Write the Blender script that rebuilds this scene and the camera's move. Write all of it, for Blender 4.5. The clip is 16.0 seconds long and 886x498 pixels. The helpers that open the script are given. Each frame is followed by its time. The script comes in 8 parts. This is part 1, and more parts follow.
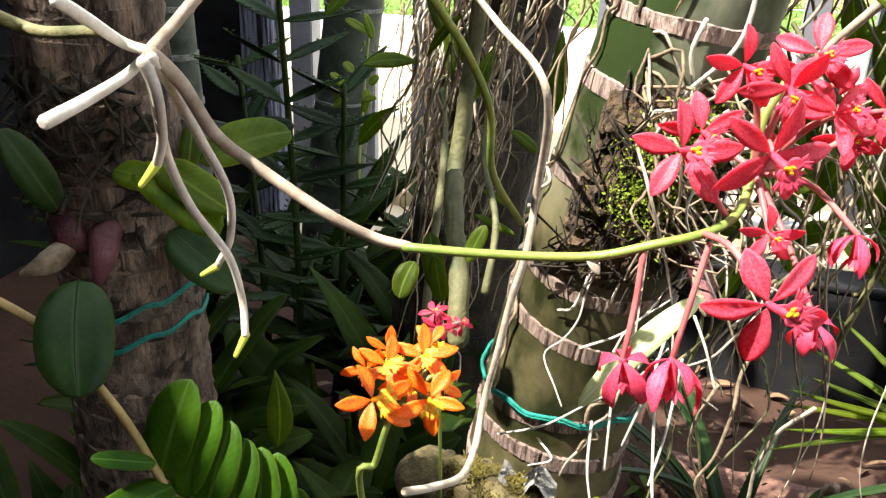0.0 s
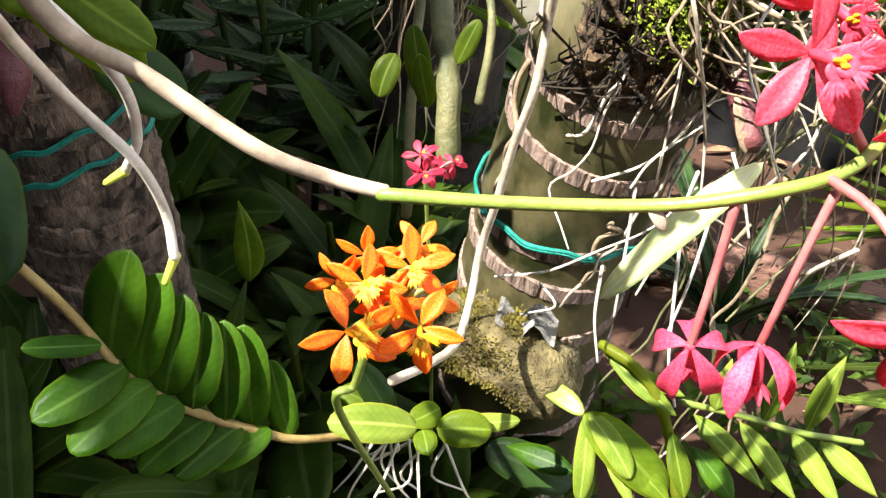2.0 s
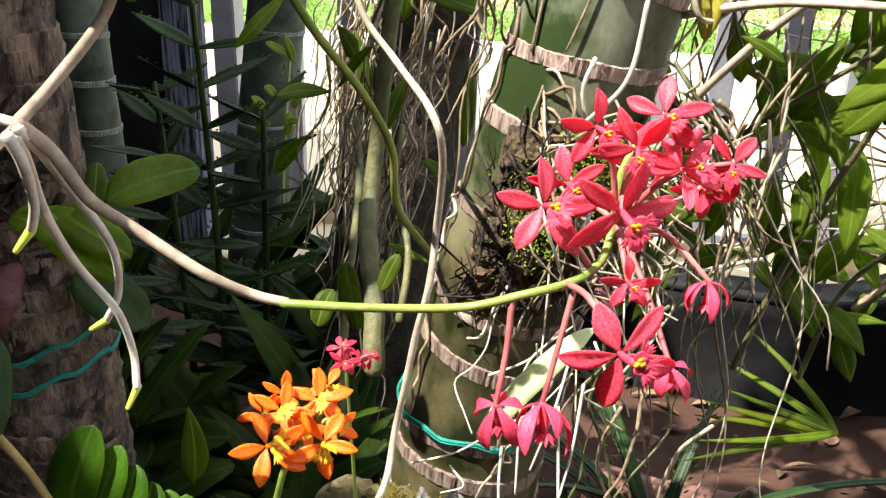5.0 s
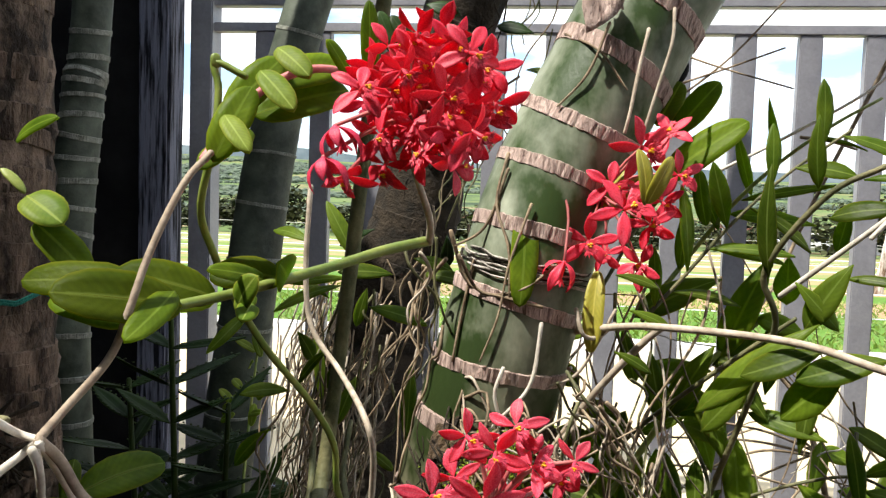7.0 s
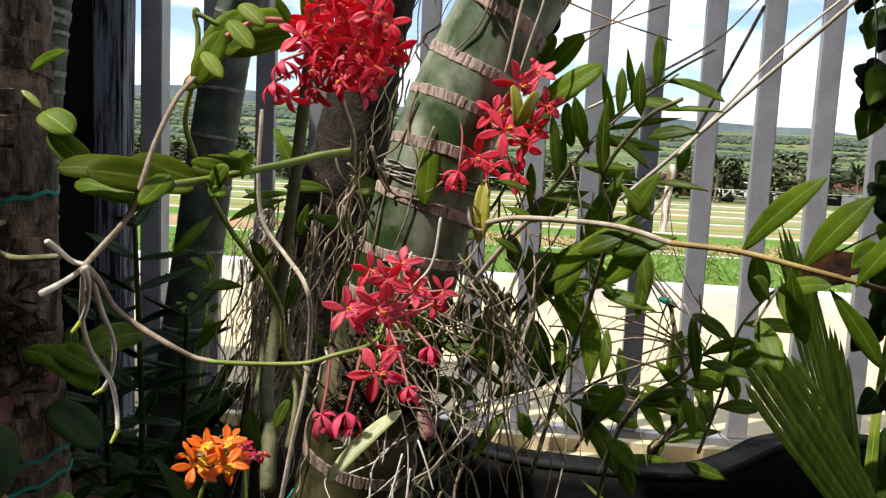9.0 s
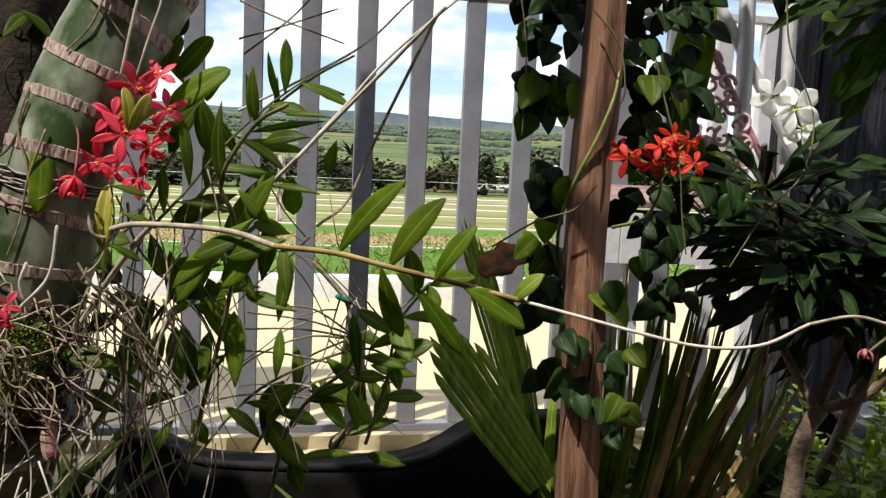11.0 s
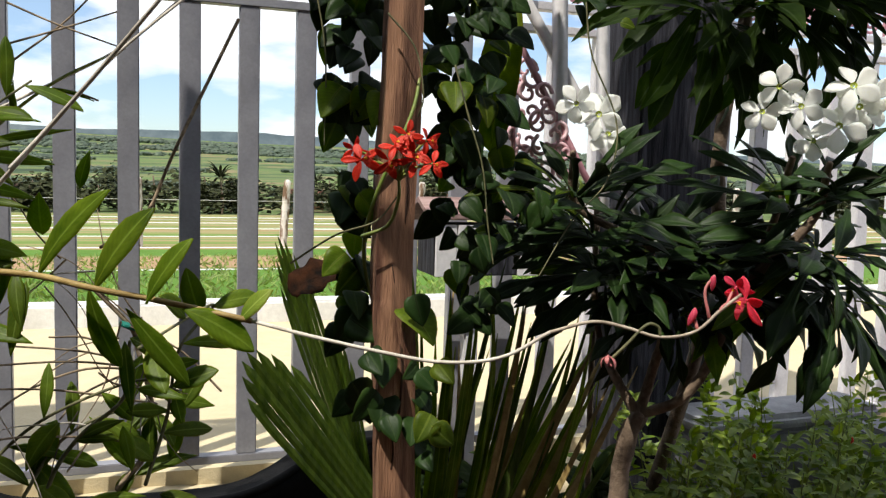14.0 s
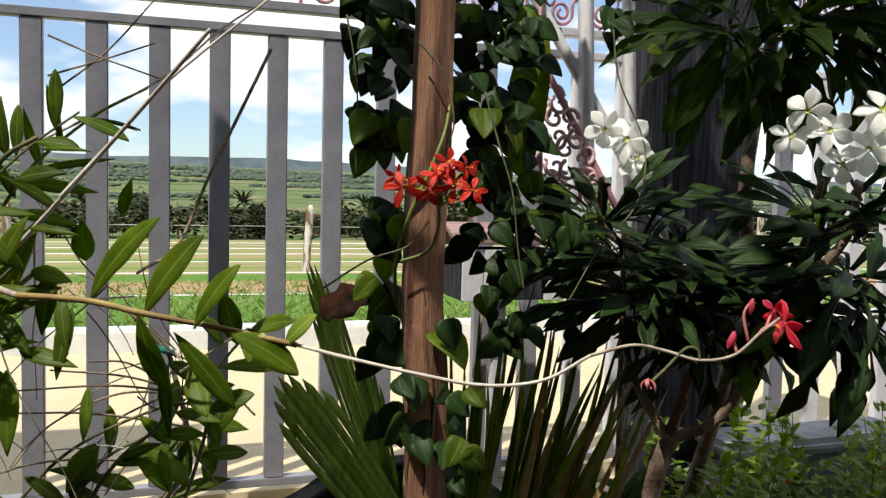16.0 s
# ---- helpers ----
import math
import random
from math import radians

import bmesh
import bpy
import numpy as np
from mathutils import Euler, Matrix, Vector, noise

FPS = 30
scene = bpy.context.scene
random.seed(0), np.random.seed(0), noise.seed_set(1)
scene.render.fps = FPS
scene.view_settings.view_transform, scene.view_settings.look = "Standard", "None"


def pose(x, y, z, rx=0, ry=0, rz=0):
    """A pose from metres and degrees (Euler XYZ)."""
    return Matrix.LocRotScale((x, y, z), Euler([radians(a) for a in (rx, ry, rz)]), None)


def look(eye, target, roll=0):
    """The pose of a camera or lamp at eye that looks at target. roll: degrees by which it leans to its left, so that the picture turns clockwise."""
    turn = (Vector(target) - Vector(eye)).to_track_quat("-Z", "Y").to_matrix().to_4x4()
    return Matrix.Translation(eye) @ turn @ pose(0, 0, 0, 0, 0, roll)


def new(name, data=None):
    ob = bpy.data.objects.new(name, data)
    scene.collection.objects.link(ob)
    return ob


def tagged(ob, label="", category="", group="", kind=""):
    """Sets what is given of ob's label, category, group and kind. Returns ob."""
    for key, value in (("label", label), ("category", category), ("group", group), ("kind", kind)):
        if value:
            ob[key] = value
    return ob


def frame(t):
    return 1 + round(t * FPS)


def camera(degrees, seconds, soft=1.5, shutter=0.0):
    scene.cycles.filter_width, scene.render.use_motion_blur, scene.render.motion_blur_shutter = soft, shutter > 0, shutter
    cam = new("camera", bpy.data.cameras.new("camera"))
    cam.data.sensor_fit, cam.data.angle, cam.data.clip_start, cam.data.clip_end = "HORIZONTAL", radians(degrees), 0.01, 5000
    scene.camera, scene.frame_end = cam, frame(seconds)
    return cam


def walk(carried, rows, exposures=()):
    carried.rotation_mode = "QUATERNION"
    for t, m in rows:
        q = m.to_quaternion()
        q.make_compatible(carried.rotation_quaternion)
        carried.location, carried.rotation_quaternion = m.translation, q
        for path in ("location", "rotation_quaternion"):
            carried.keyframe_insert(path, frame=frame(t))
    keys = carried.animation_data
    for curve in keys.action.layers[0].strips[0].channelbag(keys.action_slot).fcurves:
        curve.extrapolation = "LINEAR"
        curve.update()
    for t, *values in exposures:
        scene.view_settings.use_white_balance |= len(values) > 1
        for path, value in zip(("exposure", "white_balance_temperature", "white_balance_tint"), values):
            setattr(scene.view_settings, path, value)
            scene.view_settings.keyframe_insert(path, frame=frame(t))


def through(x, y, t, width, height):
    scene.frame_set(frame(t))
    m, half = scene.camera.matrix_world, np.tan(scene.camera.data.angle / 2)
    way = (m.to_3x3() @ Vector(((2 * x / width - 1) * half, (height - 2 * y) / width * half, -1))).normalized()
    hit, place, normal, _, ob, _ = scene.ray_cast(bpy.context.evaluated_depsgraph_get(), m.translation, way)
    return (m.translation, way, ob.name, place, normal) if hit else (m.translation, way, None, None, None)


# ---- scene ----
cam = camera(54.72, 16.0, soft=1.3)
PATH = (
    (0, (-0.158, -1.947, 0.711), -13.84, -23.61, 1.88),
    (0.5, (-0.160, -1.924, 0.716), -13.60, -30.41, 1.54),
    (1, (-0.164, -1.900, 0.722), -13.64, -33.65, 0.99),
    (1.5, (-0.175, -1.876, 0.716), -12.85, -39.01, 1.89),
    (2, (-0.184, -1.854, 0.714), -11.92, -41.02, 2.09),
    (2.5, (-0.185, -1.851, 0.714), -11.44, -41.32, 2.19),
    (3, (-0.183, -1.852, 0.711), -11.46, -40.60, 2.52),
    (3.2, (-0.181, -1.855, 0.711), -11.14, -39.89, 2.57),
    (5.3, (-0.133, -1.956, 0.730), -9.54, -20.86, 2.03),
    (5.5, (-0.130, -1.960, 0.732), -9.68, -19.99, 1.97),
    (6, (-0.122, -1.981, 0.746), -10.00, -14.77, 1.77),
    (6.5, (-0.108, -2.008, 0.755), -10.60, -7.73, 1.48),
    (7, (-0.101, -2.030, 0.762), -8.11, -3.92, 1.92),
    (7.5, (-0.100, -2.077, 0.758), -7.27, -2.86, 1.77),
    (8, (-0.084, -2.146, 0.736), -6.99, -5.05, 0.80),
    (8.2, (-0.078, -2.170, 0.738), -6.89, -6.45, 1.07),
    (10.3, (0.007, -2.213, 0.755), 4.65, -7.45, 2.84),
    (10.5, (0.021, -2.215, 0.757), 6.63, -7.31, 2.26),
    (11, (0.060, -2.213, 0.758), 11.29, -6.90, 2.81),
    (11.5, (0.093, -2.204, 0.759), 14.74, -6.78, 2.84),
    (12, (0.110, -2.195, 0.759), 16.82, -6.60, 2.88),
    (12.5, (0.127, -2.183, 0.761), 19.92, -6.67, 2.96),
    (13, (0.147, -2.184, 0.751), 20.16, -6.24, 2.52),
    (13.5, (0.163, -2.180, 0.752), 19.76, -6.37, 2.05),
    (14, (0.167, -2.184, 0.751), 19.53, -5.35, 1.74),
    (14.5, (0.170, -2.186, 0.756), 19.80, -3.63, 1.52),
    (15, (0.180, -2.194, 0.754), 21.40, -3.40, 1.31),
    (15.5, (0.170, -2.197, 0.748), 21.38, -3.19, 1.39),
    (16, (0.152, -2.190, 0.752), 18.06, -3.76, 1.41),
)


def aimed(eye, yaw, pitch, roll):
    a, b = radians(yaw), radians(pitch)
    way = Vector((math.sin(a) * math.cos(b), math.cos(a) * math.cos(b), math.sin(b)))
    return look(eye, Vector(eye) + way, roll)


walk(cam, [(t, aimed(eye, yaw, pitch, roll)) for t, eye, yaw, pitch, roll in PATH],
     [(0, 1.63), (1, 1.82), (3.2, 1.88), (5.3, 1.40), (6.5, 1.07), (7.5, 0.42), (8, 0.36), (10.5, 0.03), (12, 0.06), (14, 0.03), (16, -0.06)])

# ---- world and sun ----
SUN_AZ, SUN_EL = radians(-128), radians(60)  # azimuth from +y towards +x of where the sun stands
world = bpy.data.worlds.new("sky")
scene.world = world
world.use_nodes = True
wt = world.node_tree
wt.nodes.clear()


def wnode(kind, **kw):
    n = wt.nodes.new(kind)
    for k, v in kw.items():
        n.inputs[k].default_value = v
    return n


sky = wnode("ShaderNodeTexSky")
sky.sky_type, sky.sun_disc = "NISHITA", False
sky.air_density, sky.dust_density, sky.ozone_density = 1.0, 0.3, 2.0
clear = wnode("ShaderNodeMixRGB", Fac=1.0)
clear.blend_type = "MULTIPLY"
clear.inputs[2].default_value = (1.12, 1.32, 1.52, 1)
sky.sun_elevation, sky.sun_rotation = SUN_EL, SUN_AZ
co = wnode("ShaderNodeTexCoord")
stretch = wnode("ShaderNodeMapping")
stretch.inputs["Scale"].default_value = (1.0, 1.0, 3.0)
puffs = wnode("ShaderNodeTexNoise", Scale=4.2, Detail=8.0, Roughness=0.5)
ramp = wnode("ShaderNodeValToRGB")
ramp.color_ramp.elements[0].position, ramp.color_ramp.elements[1].position = 0.44, 0.55
ramp.color_ramp.elements[0].color = (0.14, 0.14, 0.14, 1)
mixw = wnode("ShaderNodeMixRGB")
mixw.inputs[2].default_value = (12.0, 12.2, 12.5, 1)
bg = wnode("ShaderNodeBackground", Strength=0.10)
wout = wnode("ShaderNodeOutputWorld")
wt.links.new(co.outputs["Generated"], stretch.inputs[0])
wt.links.new(stretch.outputs[0], puffs.inputs["Vector"])
wt.links.new(puffs.outputs[0], ramp.inputs[0])
wt.links.new(ramp.outputs[0], mixw.inputs[0])
wt.links.new(sky.outputs[0], clear.inputs[1])
wt.links.new(clear.outputs[0], mixw.inputs[1])
wt.links.new(mixw.outputs[0], bg.inputs[0])
wt.links.new(bg.outputs[0], wout.inputs[0])

lamp = bpy.data.lights.new("sun", "SUN")
lamp.energy, lamp.angle, lamp.color = 5.0, radians(0.5), (1.0, 0.95, 0.86)
sun = new("sun", lamp)
sun_way = Vector((math.sin(SUN_AZ) * math.cos(SUN_EL), math.cos(SUN_AZ) * math.cos(SUN_EL), math.sin(SUN_EL)))
sun.matrix_world = look(sun_way * 20, (0, 0, 0))


# ---- materials ----
def mat(name, a, b, scale=8.0, rough=0.6, bump=0.2, fine=60.0, metal=0.0, through=0.0, spread=(1, 1, 1), vary=0.12, coat=0.0, contrast=(0.35, 0.65), tint=None, spec=0.5, foot=None, vein=0.0):
    """A two-tone surface with coarse stains, fine grain and relief; through: share of light let through (leaves, petals)."""
    m = bpy.data.materials.new(name)
    m.use_nodes = True
    nt = m.node_tree
    nt.nodes.clear()

    def node(kind, **kw):
        n = nt.nodes.new(kind)
        for k, v in kw.items():
            n.inputs[k].default_value = v
        return n

    link = nt.links.new
    geo = node("ShaderNodeTexCoord")
    mp = node("ShaderNodeMapping")
    mp.inputs["Scale"].default_value = spread
    link(geo.outputs["Object"], mp.inputs[0])
    big = node("ShaderNodeTexNoise", Scale=scale, Detail=5.0, Roughness=0.6)
    small = node("ShaderNodeTexNoise", Scale=fine, Detail=4.0, Roughness=0.65)
    link(mp.outputs[0], big.inputs["Vector"])
    link(mp.outputs[0], small.inputs["Vector"])
    rp = node("ShaderNodeValToRGB")
    rp.color_ramp.elements[0].position, rp.color_ramp.elements[1].position = contrast
    rp.color_ramp.elements[0].color, rp.color_ramp.elements[1].color = (*a, 1), (*b, 1)
    link(big.outputs[0], rp.inputs[0])
    colour = rp
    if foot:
        # towards the bottom the surface blends into two tones of its own
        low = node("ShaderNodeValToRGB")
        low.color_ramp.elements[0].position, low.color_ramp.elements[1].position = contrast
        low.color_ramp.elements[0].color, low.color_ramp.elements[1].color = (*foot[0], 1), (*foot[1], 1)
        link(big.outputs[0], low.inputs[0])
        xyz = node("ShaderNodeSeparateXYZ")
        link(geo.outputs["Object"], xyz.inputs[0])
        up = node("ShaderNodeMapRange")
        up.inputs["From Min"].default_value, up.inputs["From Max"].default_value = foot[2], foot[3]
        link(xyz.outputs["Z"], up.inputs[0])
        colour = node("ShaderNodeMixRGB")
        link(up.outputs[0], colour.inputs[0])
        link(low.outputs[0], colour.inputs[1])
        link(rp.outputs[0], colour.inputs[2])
    # grain and a shift for each piece
    info = node("ShaderNodeObjectInfo")
    gi = node("ShaderNodeNewGeometry")
    add = node("ShaderNodeMath")
    link(info.outputs["Random"], add.inputs[0])
    link(gi.outputs["Random Per Island"], add.inputs[1])
    fr = node("ShaderNodeMath")
    fr.operation = "FRACT"
    link(add.outputs[0], fr.inputs[0])
    sv = node("ShaderNodeMapRange")
    sv.inputs["To Min"].default_value, sv.inputs["To Max"].default_value = 1 - vary, 1 + vary
    link(fr.outputs[0], sv.inputs[0])
    gr = node("ShaderNodeMapRange")
    gr.inputs["To Min"].default_value, gr.inputs["To Max"].default_value = 0.78, 1.22
    link(small.outputs[0], gr.inputs[0])
    mul = node("ShaderNodeMath")
    mul.operation = "MULTIPLY"
    link(sv.outputs[0], mul.inputs[0])
    link(gr.outputs[0], mul.inputs[1])
    hsv = node("ShaderNodeHueSaturation")
    link(mul.outputs[0], hsv.inputs["Value"])
    link(colour.outputs[0], hsv.inputs["Color"])
    if vein:
        # a pale midrib, faint side veins and a yellower edge along the leaf's own grain
        sx = node("ShaderNodeSeparateXYZ")
        link(node("ShaderNodeUVMap").outputs[0], sx.inputs[0])
        rib = node("ShaderNodeMapRange")
        rib.inputs["From Min"].default_value, rib.inputs["From Max"].default_value = 0.88, 0.97
        rib.inputs["To Max"].default_value = 0.6 * vein
        link(sx.outputs["X"], rib.inputs[0])
        rim = node("ShaderNodeMapRange")
        rim.inputs["From Min"].default_value, rim.inputs["From Max"].default_value = 0.14, 0.0
        rim.inputs["To Max"].default_value = 0.35 * vein
        link(sx.outputs["X"], rim.inputs[0])
        fan = node("ShaderNodeMath")
        fan.operation, fan.inputs[1].default_value = "MULTIPLY_ADD", 70.0
        lean = node("ShaderNodeMath")
        lean.operation, lean.inputs[1].default_value = "MULTIPLY", 16.0
        link(sx.outputs["X"], lean.inputs[0])
        link(sx.outputs["Y"], fan.inputs[0])
        link(lean.outputs[0], fan.inputs[2])
        ripple = node("ShaderNodeMath")
        ripple.operation = "SINE"
        link(fan.outputs[0], ripple.inputs[0])
        band = node("ShaderNodeMath")
        band.operation, band.inputs[1].default_value, band.inputs[2].default_value = "MULTIPLY_ADD", 0.05 * vein, 1.0
        link(ripple.outputs[0], band.inputs[0])
        h3 = node("ShaderNodeHueSaturation")
        link(band.outputs[0], h3.inputs["Value"])
        link(hsv.outputs[0], h3.inputs["Color"])
        m1 = node("ShaderNodeMixRGB")
        m1.inputs[2].default_value = (*[min(0.7, 1.5 * q + 0.05) for q in b], 1)
        link(rib.outputs[0], m1.inputs[0])
        link(h3.outputs[0], m1.inputs[1])
        m2 = node("ShaderNodeMixRGB")
        m2.inputs[2].default_value = (min(0.6, 1.9 * b[0] + 0.03), 1.35 * b[1] + 0.02, b[2], 1)
        link(rim.outputs[0], m2.inputs[0])
        link(m1.outputs[0], m2.inputs[1])
        hsv = m2
    bs = node("ShaderNodeBsdfPrincipled", Roughness=rough, Metallic=metal)
    bs.inputs["Coat Weight"].default_value = coat
    bs.inputs["Specular IOR Level"].default_value = spec
    link(hsv.outputs[0], bs.inputs["Base Color"])
    bp = node("ShaderNodeBump", Strength=bump, Distance=0.004)
    link(small.outputs[0], bp.inputs["Height"])
    link(bp.outputs[0], bs.inputs["Normal"])
    out = node("ShaderNodeOutputMaterial")
    if through:
        tr = node("ShaderNodeBsdfTranslucent")
        h2 = node("ShaderNodeHueSaturation", Saturation=1.15, Value=1.5)
        h2.inputs["Hue"].default_value = 0.5 if tint is None else tint
        link(hsv.outputs[0], h2.inputs["Color"])
        link(h2.outputs[0], tr.inputs[0])
        mx = node("ShaderNodeMixShader", Fac=through)
        link(bs.outputs[0], mx.inputs[1])
        link(tr.outputs[0], mx.inputs[2])
        link(mx.outputs[0], out.inputs[0])
    else:
        link(bs.outputs[0], out.inputs[0])
    return m


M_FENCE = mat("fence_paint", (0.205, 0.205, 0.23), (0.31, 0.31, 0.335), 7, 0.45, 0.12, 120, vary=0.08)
# lit copy of the fence paint, sunlight put into the colour
M_FENCE_SUNLIT = mat("sunlit_fence_paint", (0.60, 0.58, 0.60), (0.78, 0.76, 0.78), 7, 0.45, 0.12, 120, vary=0.08)
M_FRIEZE = mat("frieze_paint", (0.42, 0.19, 0.23), (0.60, 0.33, 0.36), 12, 0.5, 0.1, 90)
# pale pink, brightened to carry the light the shaded panel lacks
M_LITPINK = mat("lit_pink_paint", (0.66, 0.38, 0.42), (0.82, 0.58, 0.60), 12, 0.5, 0.1, 90)
M_WHITE_PAINT = mat("white_paint", (0.68, 0.66, 0.66), (0.80, 0.78, 0.78), 6, 0.55, 0.15, 70)
# weathered wood darkened in its colour to stand for shade
M_SHADEWOOD = mat("shaded_weathered_wood", (0.008, 0.008, 0.011), (0.066, 0.066, 0.080), 16, 0.8, 0.8, 60, spread=(5, 5, 0.35), spec=0.2)
M_BLUEWOOD = mat("peeling_blue_grey_wood", (0.008, 0.008, 0.012), (0.18, 0.19, 0.245), 16, 0.8, 0.8, 90, spread=(6, 6, 0.4), contrast=(0.41, 0.55), spec=0.2)
M_ROOF = mat("tile_roof", (0.16, 0.06, 0.035), (0.26, 0.11, 0.07), 2, 0.8, 0.3, 20)
# black things, and boards whose deep shade is put into the colour
M_BLACK = mat("black_and_deep_shade", (0.008, 0.008, 0.009), (0.02, 0.02, 0.02), 6, 0.95, 0.2, 40, spec=0.1)
M_STAKE = mat("stake_wood", (0.10, 0.036, 0.018), (0.40, 0.205, 0.115), 9, 0.75, 0.8, 70, spread=(7, 7, 0.5), contrast=(0.33, 0.60))
M_KERB = mat("white_kerb", (0.62, 0.62, 0.60), (0.8, 0.8, 0.78), 3, 0.8, 0.3, 40)
M_CONCRETE = mat("grey_concrete", (0.15, 0.15, 0.16), (0.34, 0.34, 0.35), 5, 0.9, 0.6, 60)
# concrete again, lighter: the light on the bed's top is painted in
M_LIT_COPING = mat("lit_coping", (0.26, 0.26, 0.27), (0.46, 0.46, 0.47), 7, 0.9, 0.6, 80)
M_TYRE = mat("black_rubber", (0.006, 0.006, 0.007), (0.022, 0.021, 0.021), 8, 0.7, 0.4, 60, spec=0.2)
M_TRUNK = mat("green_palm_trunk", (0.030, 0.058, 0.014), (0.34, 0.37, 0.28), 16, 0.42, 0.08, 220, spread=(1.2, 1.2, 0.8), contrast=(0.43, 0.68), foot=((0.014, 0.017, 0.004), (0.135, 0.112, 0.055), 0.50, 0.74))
M_ROOFBOARD = mat("faded_board", (0.20, 0.12, 0.11), (0.38, 0.26, 0.24), 14, 0.85, 0.6, 90, spread=(0.5, 5, 5))
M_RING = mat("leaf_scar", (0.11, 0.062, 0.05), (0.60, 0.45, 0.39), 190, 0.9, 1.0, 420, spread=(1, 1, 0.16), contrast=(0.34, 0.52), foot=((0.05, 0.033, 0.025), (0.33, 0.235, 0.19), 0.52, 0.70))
M_BROWNTRUNK = mat("brown_palm_trunk", (0.022, 0.015, 0.010), (0.27, 0.195, 0.145), 46, 0.9, 1.0, 190, spread=(1.2, 1.2, 0.8), contrast=(0.40, 0.64))
M_BAND = mat("tan_bark_band", (0.030, 0.019, 0.013), (0.26, 0.185, 0.135), 60, 0.92, 1.0, 260, spread=(1.2, 1.2, 0.5), contrast=(0.38, 0.64))
M_DARKTRUNK = mat("dark_palm_trunk", (0.022, 0.032, 0.020), (0.13, 0.155, 0.115), 18, 0.6, 0.2, 160, contrast=(0.36, 0.70))
M_PALE_RING = mat("pale_palm_ring", (0.15, 0.16, 0.13), (0.36, 0.37, 0.32), 90, 0.8, 0.4, 300)
M_LEAF = mat("orchid_leaf", (0.085, 0.155, 0.008), (0.21, 0.30, 0.022), 25, 0.45, 0.15, 160, through=0.6, vary=0.25, spec=0.2, vein=1.0)
# dark green leaves, with the shade they hang in put into the colour
M_LEAF_DARK = mat("dark_shaded_leaf", (0.011, 0.029, 0.006), (0.028, 0.060, 0.012), 18, 0.46, 0.15, 120, through=0.2, vary=0.35, spec=0.2, vein=0.6)
M_LEAF_MID = mat("mid_leaf", (0.078, 0.14, 0.010), (0.195, 0.27, 0.030), 22, 0.42, 0.15, 140, through=0.62, vary=0.3, spec=0.25, vein=1.0)
# the crown's deep shade is painted into this near-black green
M_CROWN = mat("shaded_crown_leaf", (0.010, 0.022, 0.004), (0.026, 0.048, 0.008), 18, 0.5, 0.15, 120, through=0.42, vary=0.4, spec=0.1, vein=0.6)
M_GREENWOOD = mat("greenish_cane", (0.065, 0.075, 0.026), (0.19, 0.175, 0.08), 40, 0.65, 0.4, 220)
M_LEAF_ROW = mat("glossy_leaf", (0.022, 0.075, 0.004), (0.062, 0.145, 0.008), 25, 0.42, 0.12, 160, through=0.42, vary=0.25, spec=0.15, vein=1.0)
# a pale leaf underside, with sunlight on it added to the colour
M_LEAF_CREAM = mat("sunlit_pale_underside", (0.42, 0.46, 0.22), (0.66, 0.66, 0.38), 25, 0.5, 0.1, 160, through=0.3, vein=1.0)
M_LEAF_THIN = mat("thin_leaf", (0.062, 0.11, 0.005), (0.18, 0.235, 0.016), 14, 0.5, 0.3, 120, through=0.65, vary=0.15, spec=0.15, vein=1.0)
M_LEAF_YELLOW = mat("yellowing_leaf", (0.30, 0.28, 0.03), (0.42, 0.38, 0.06), 25, 0.45, 0.12, 160, through=0.3, vein=1.0)
M_LEAF_PALE = mat("pale_leaf", (0.11, 0.19, 0.014), (0.26, 0.33, 0.05), 25, 0.5, 0.15, 160, through=0.35, spec=0.2, vein=1.0)
M_STEM = mat("green_stem", (0.13, 0.20, 0.03), (0.26, 0.30, 0.06), 40, 0.45, 0.15, 200)
M_CANE = mat("pale_dry_stem", (0.30, 0.245, 0.18), (0.55, 0.47, 0.37), 90, 0.7, 0.12, 500)
M_BEIGE = mat("beige_flower_stalk", (0.20, 0.15, 0.105), (0.40, 0.32, 0.235), 110, 0.7, 0.12, 500)
M_ROOT = mat("white_aerial_root", (0.50, 0.45, 0.37), (0.72, 0.67, 0.58), 90, 0.75, 0.15, 500)
M_ROOTDRY = mat("brown_dry_root", (0.14, 0.10, 0.06), (0.38, 0.29, 0.19), 90, 0.85, 0.25, 400)
M_TIP = mat("root_tip", (0.40, 0.50, 0.04), (0.55, 0.60, 0.10), 60, 0.4, 0.1, 200)
M_RED = mat("red_petal", (0.70, 0.028, 0.07), (0.88, 0.10, 0.17), 40, 0.42, 0.15, 300, through=0.35, vary=0.15, vein=0.35)
M_PINK = mat("pink_petal", (0.66, 0.03, 0.10), (0.86, 0.11, 0.20), 40, 0.5, 0.15, 300, through=0.3, vary=0.15, vein=0.35)
M_ORANGE = mat("orange_petal", (0.84, 0.10, 0.004), (0.94, 0.29, 0.006), 45, 0.5, 0.12, 300, through=0.3, vary=0.12, vein=0.35)
M_YELLOW = mat("yellow_lip", (0.85, 0.42, 0.01), (0.95, 0.55, 0.02), 60, 0.5, 0.1, 300, through=0.2)
M_PEDICEL = mat("red_pedicel", (0.42, 0.085, 0.09), (0.62, 0.24, 0.22), 50, 0.5, 0.1, 250)
M_WHITE_PETAL = mat("white_petal", (0.82, 0.82, 0.79), (0.92, 0.92, 0.89), 30, 0.55, 0.1, 200, through=0.45, vary=0.05, vein=0.35)
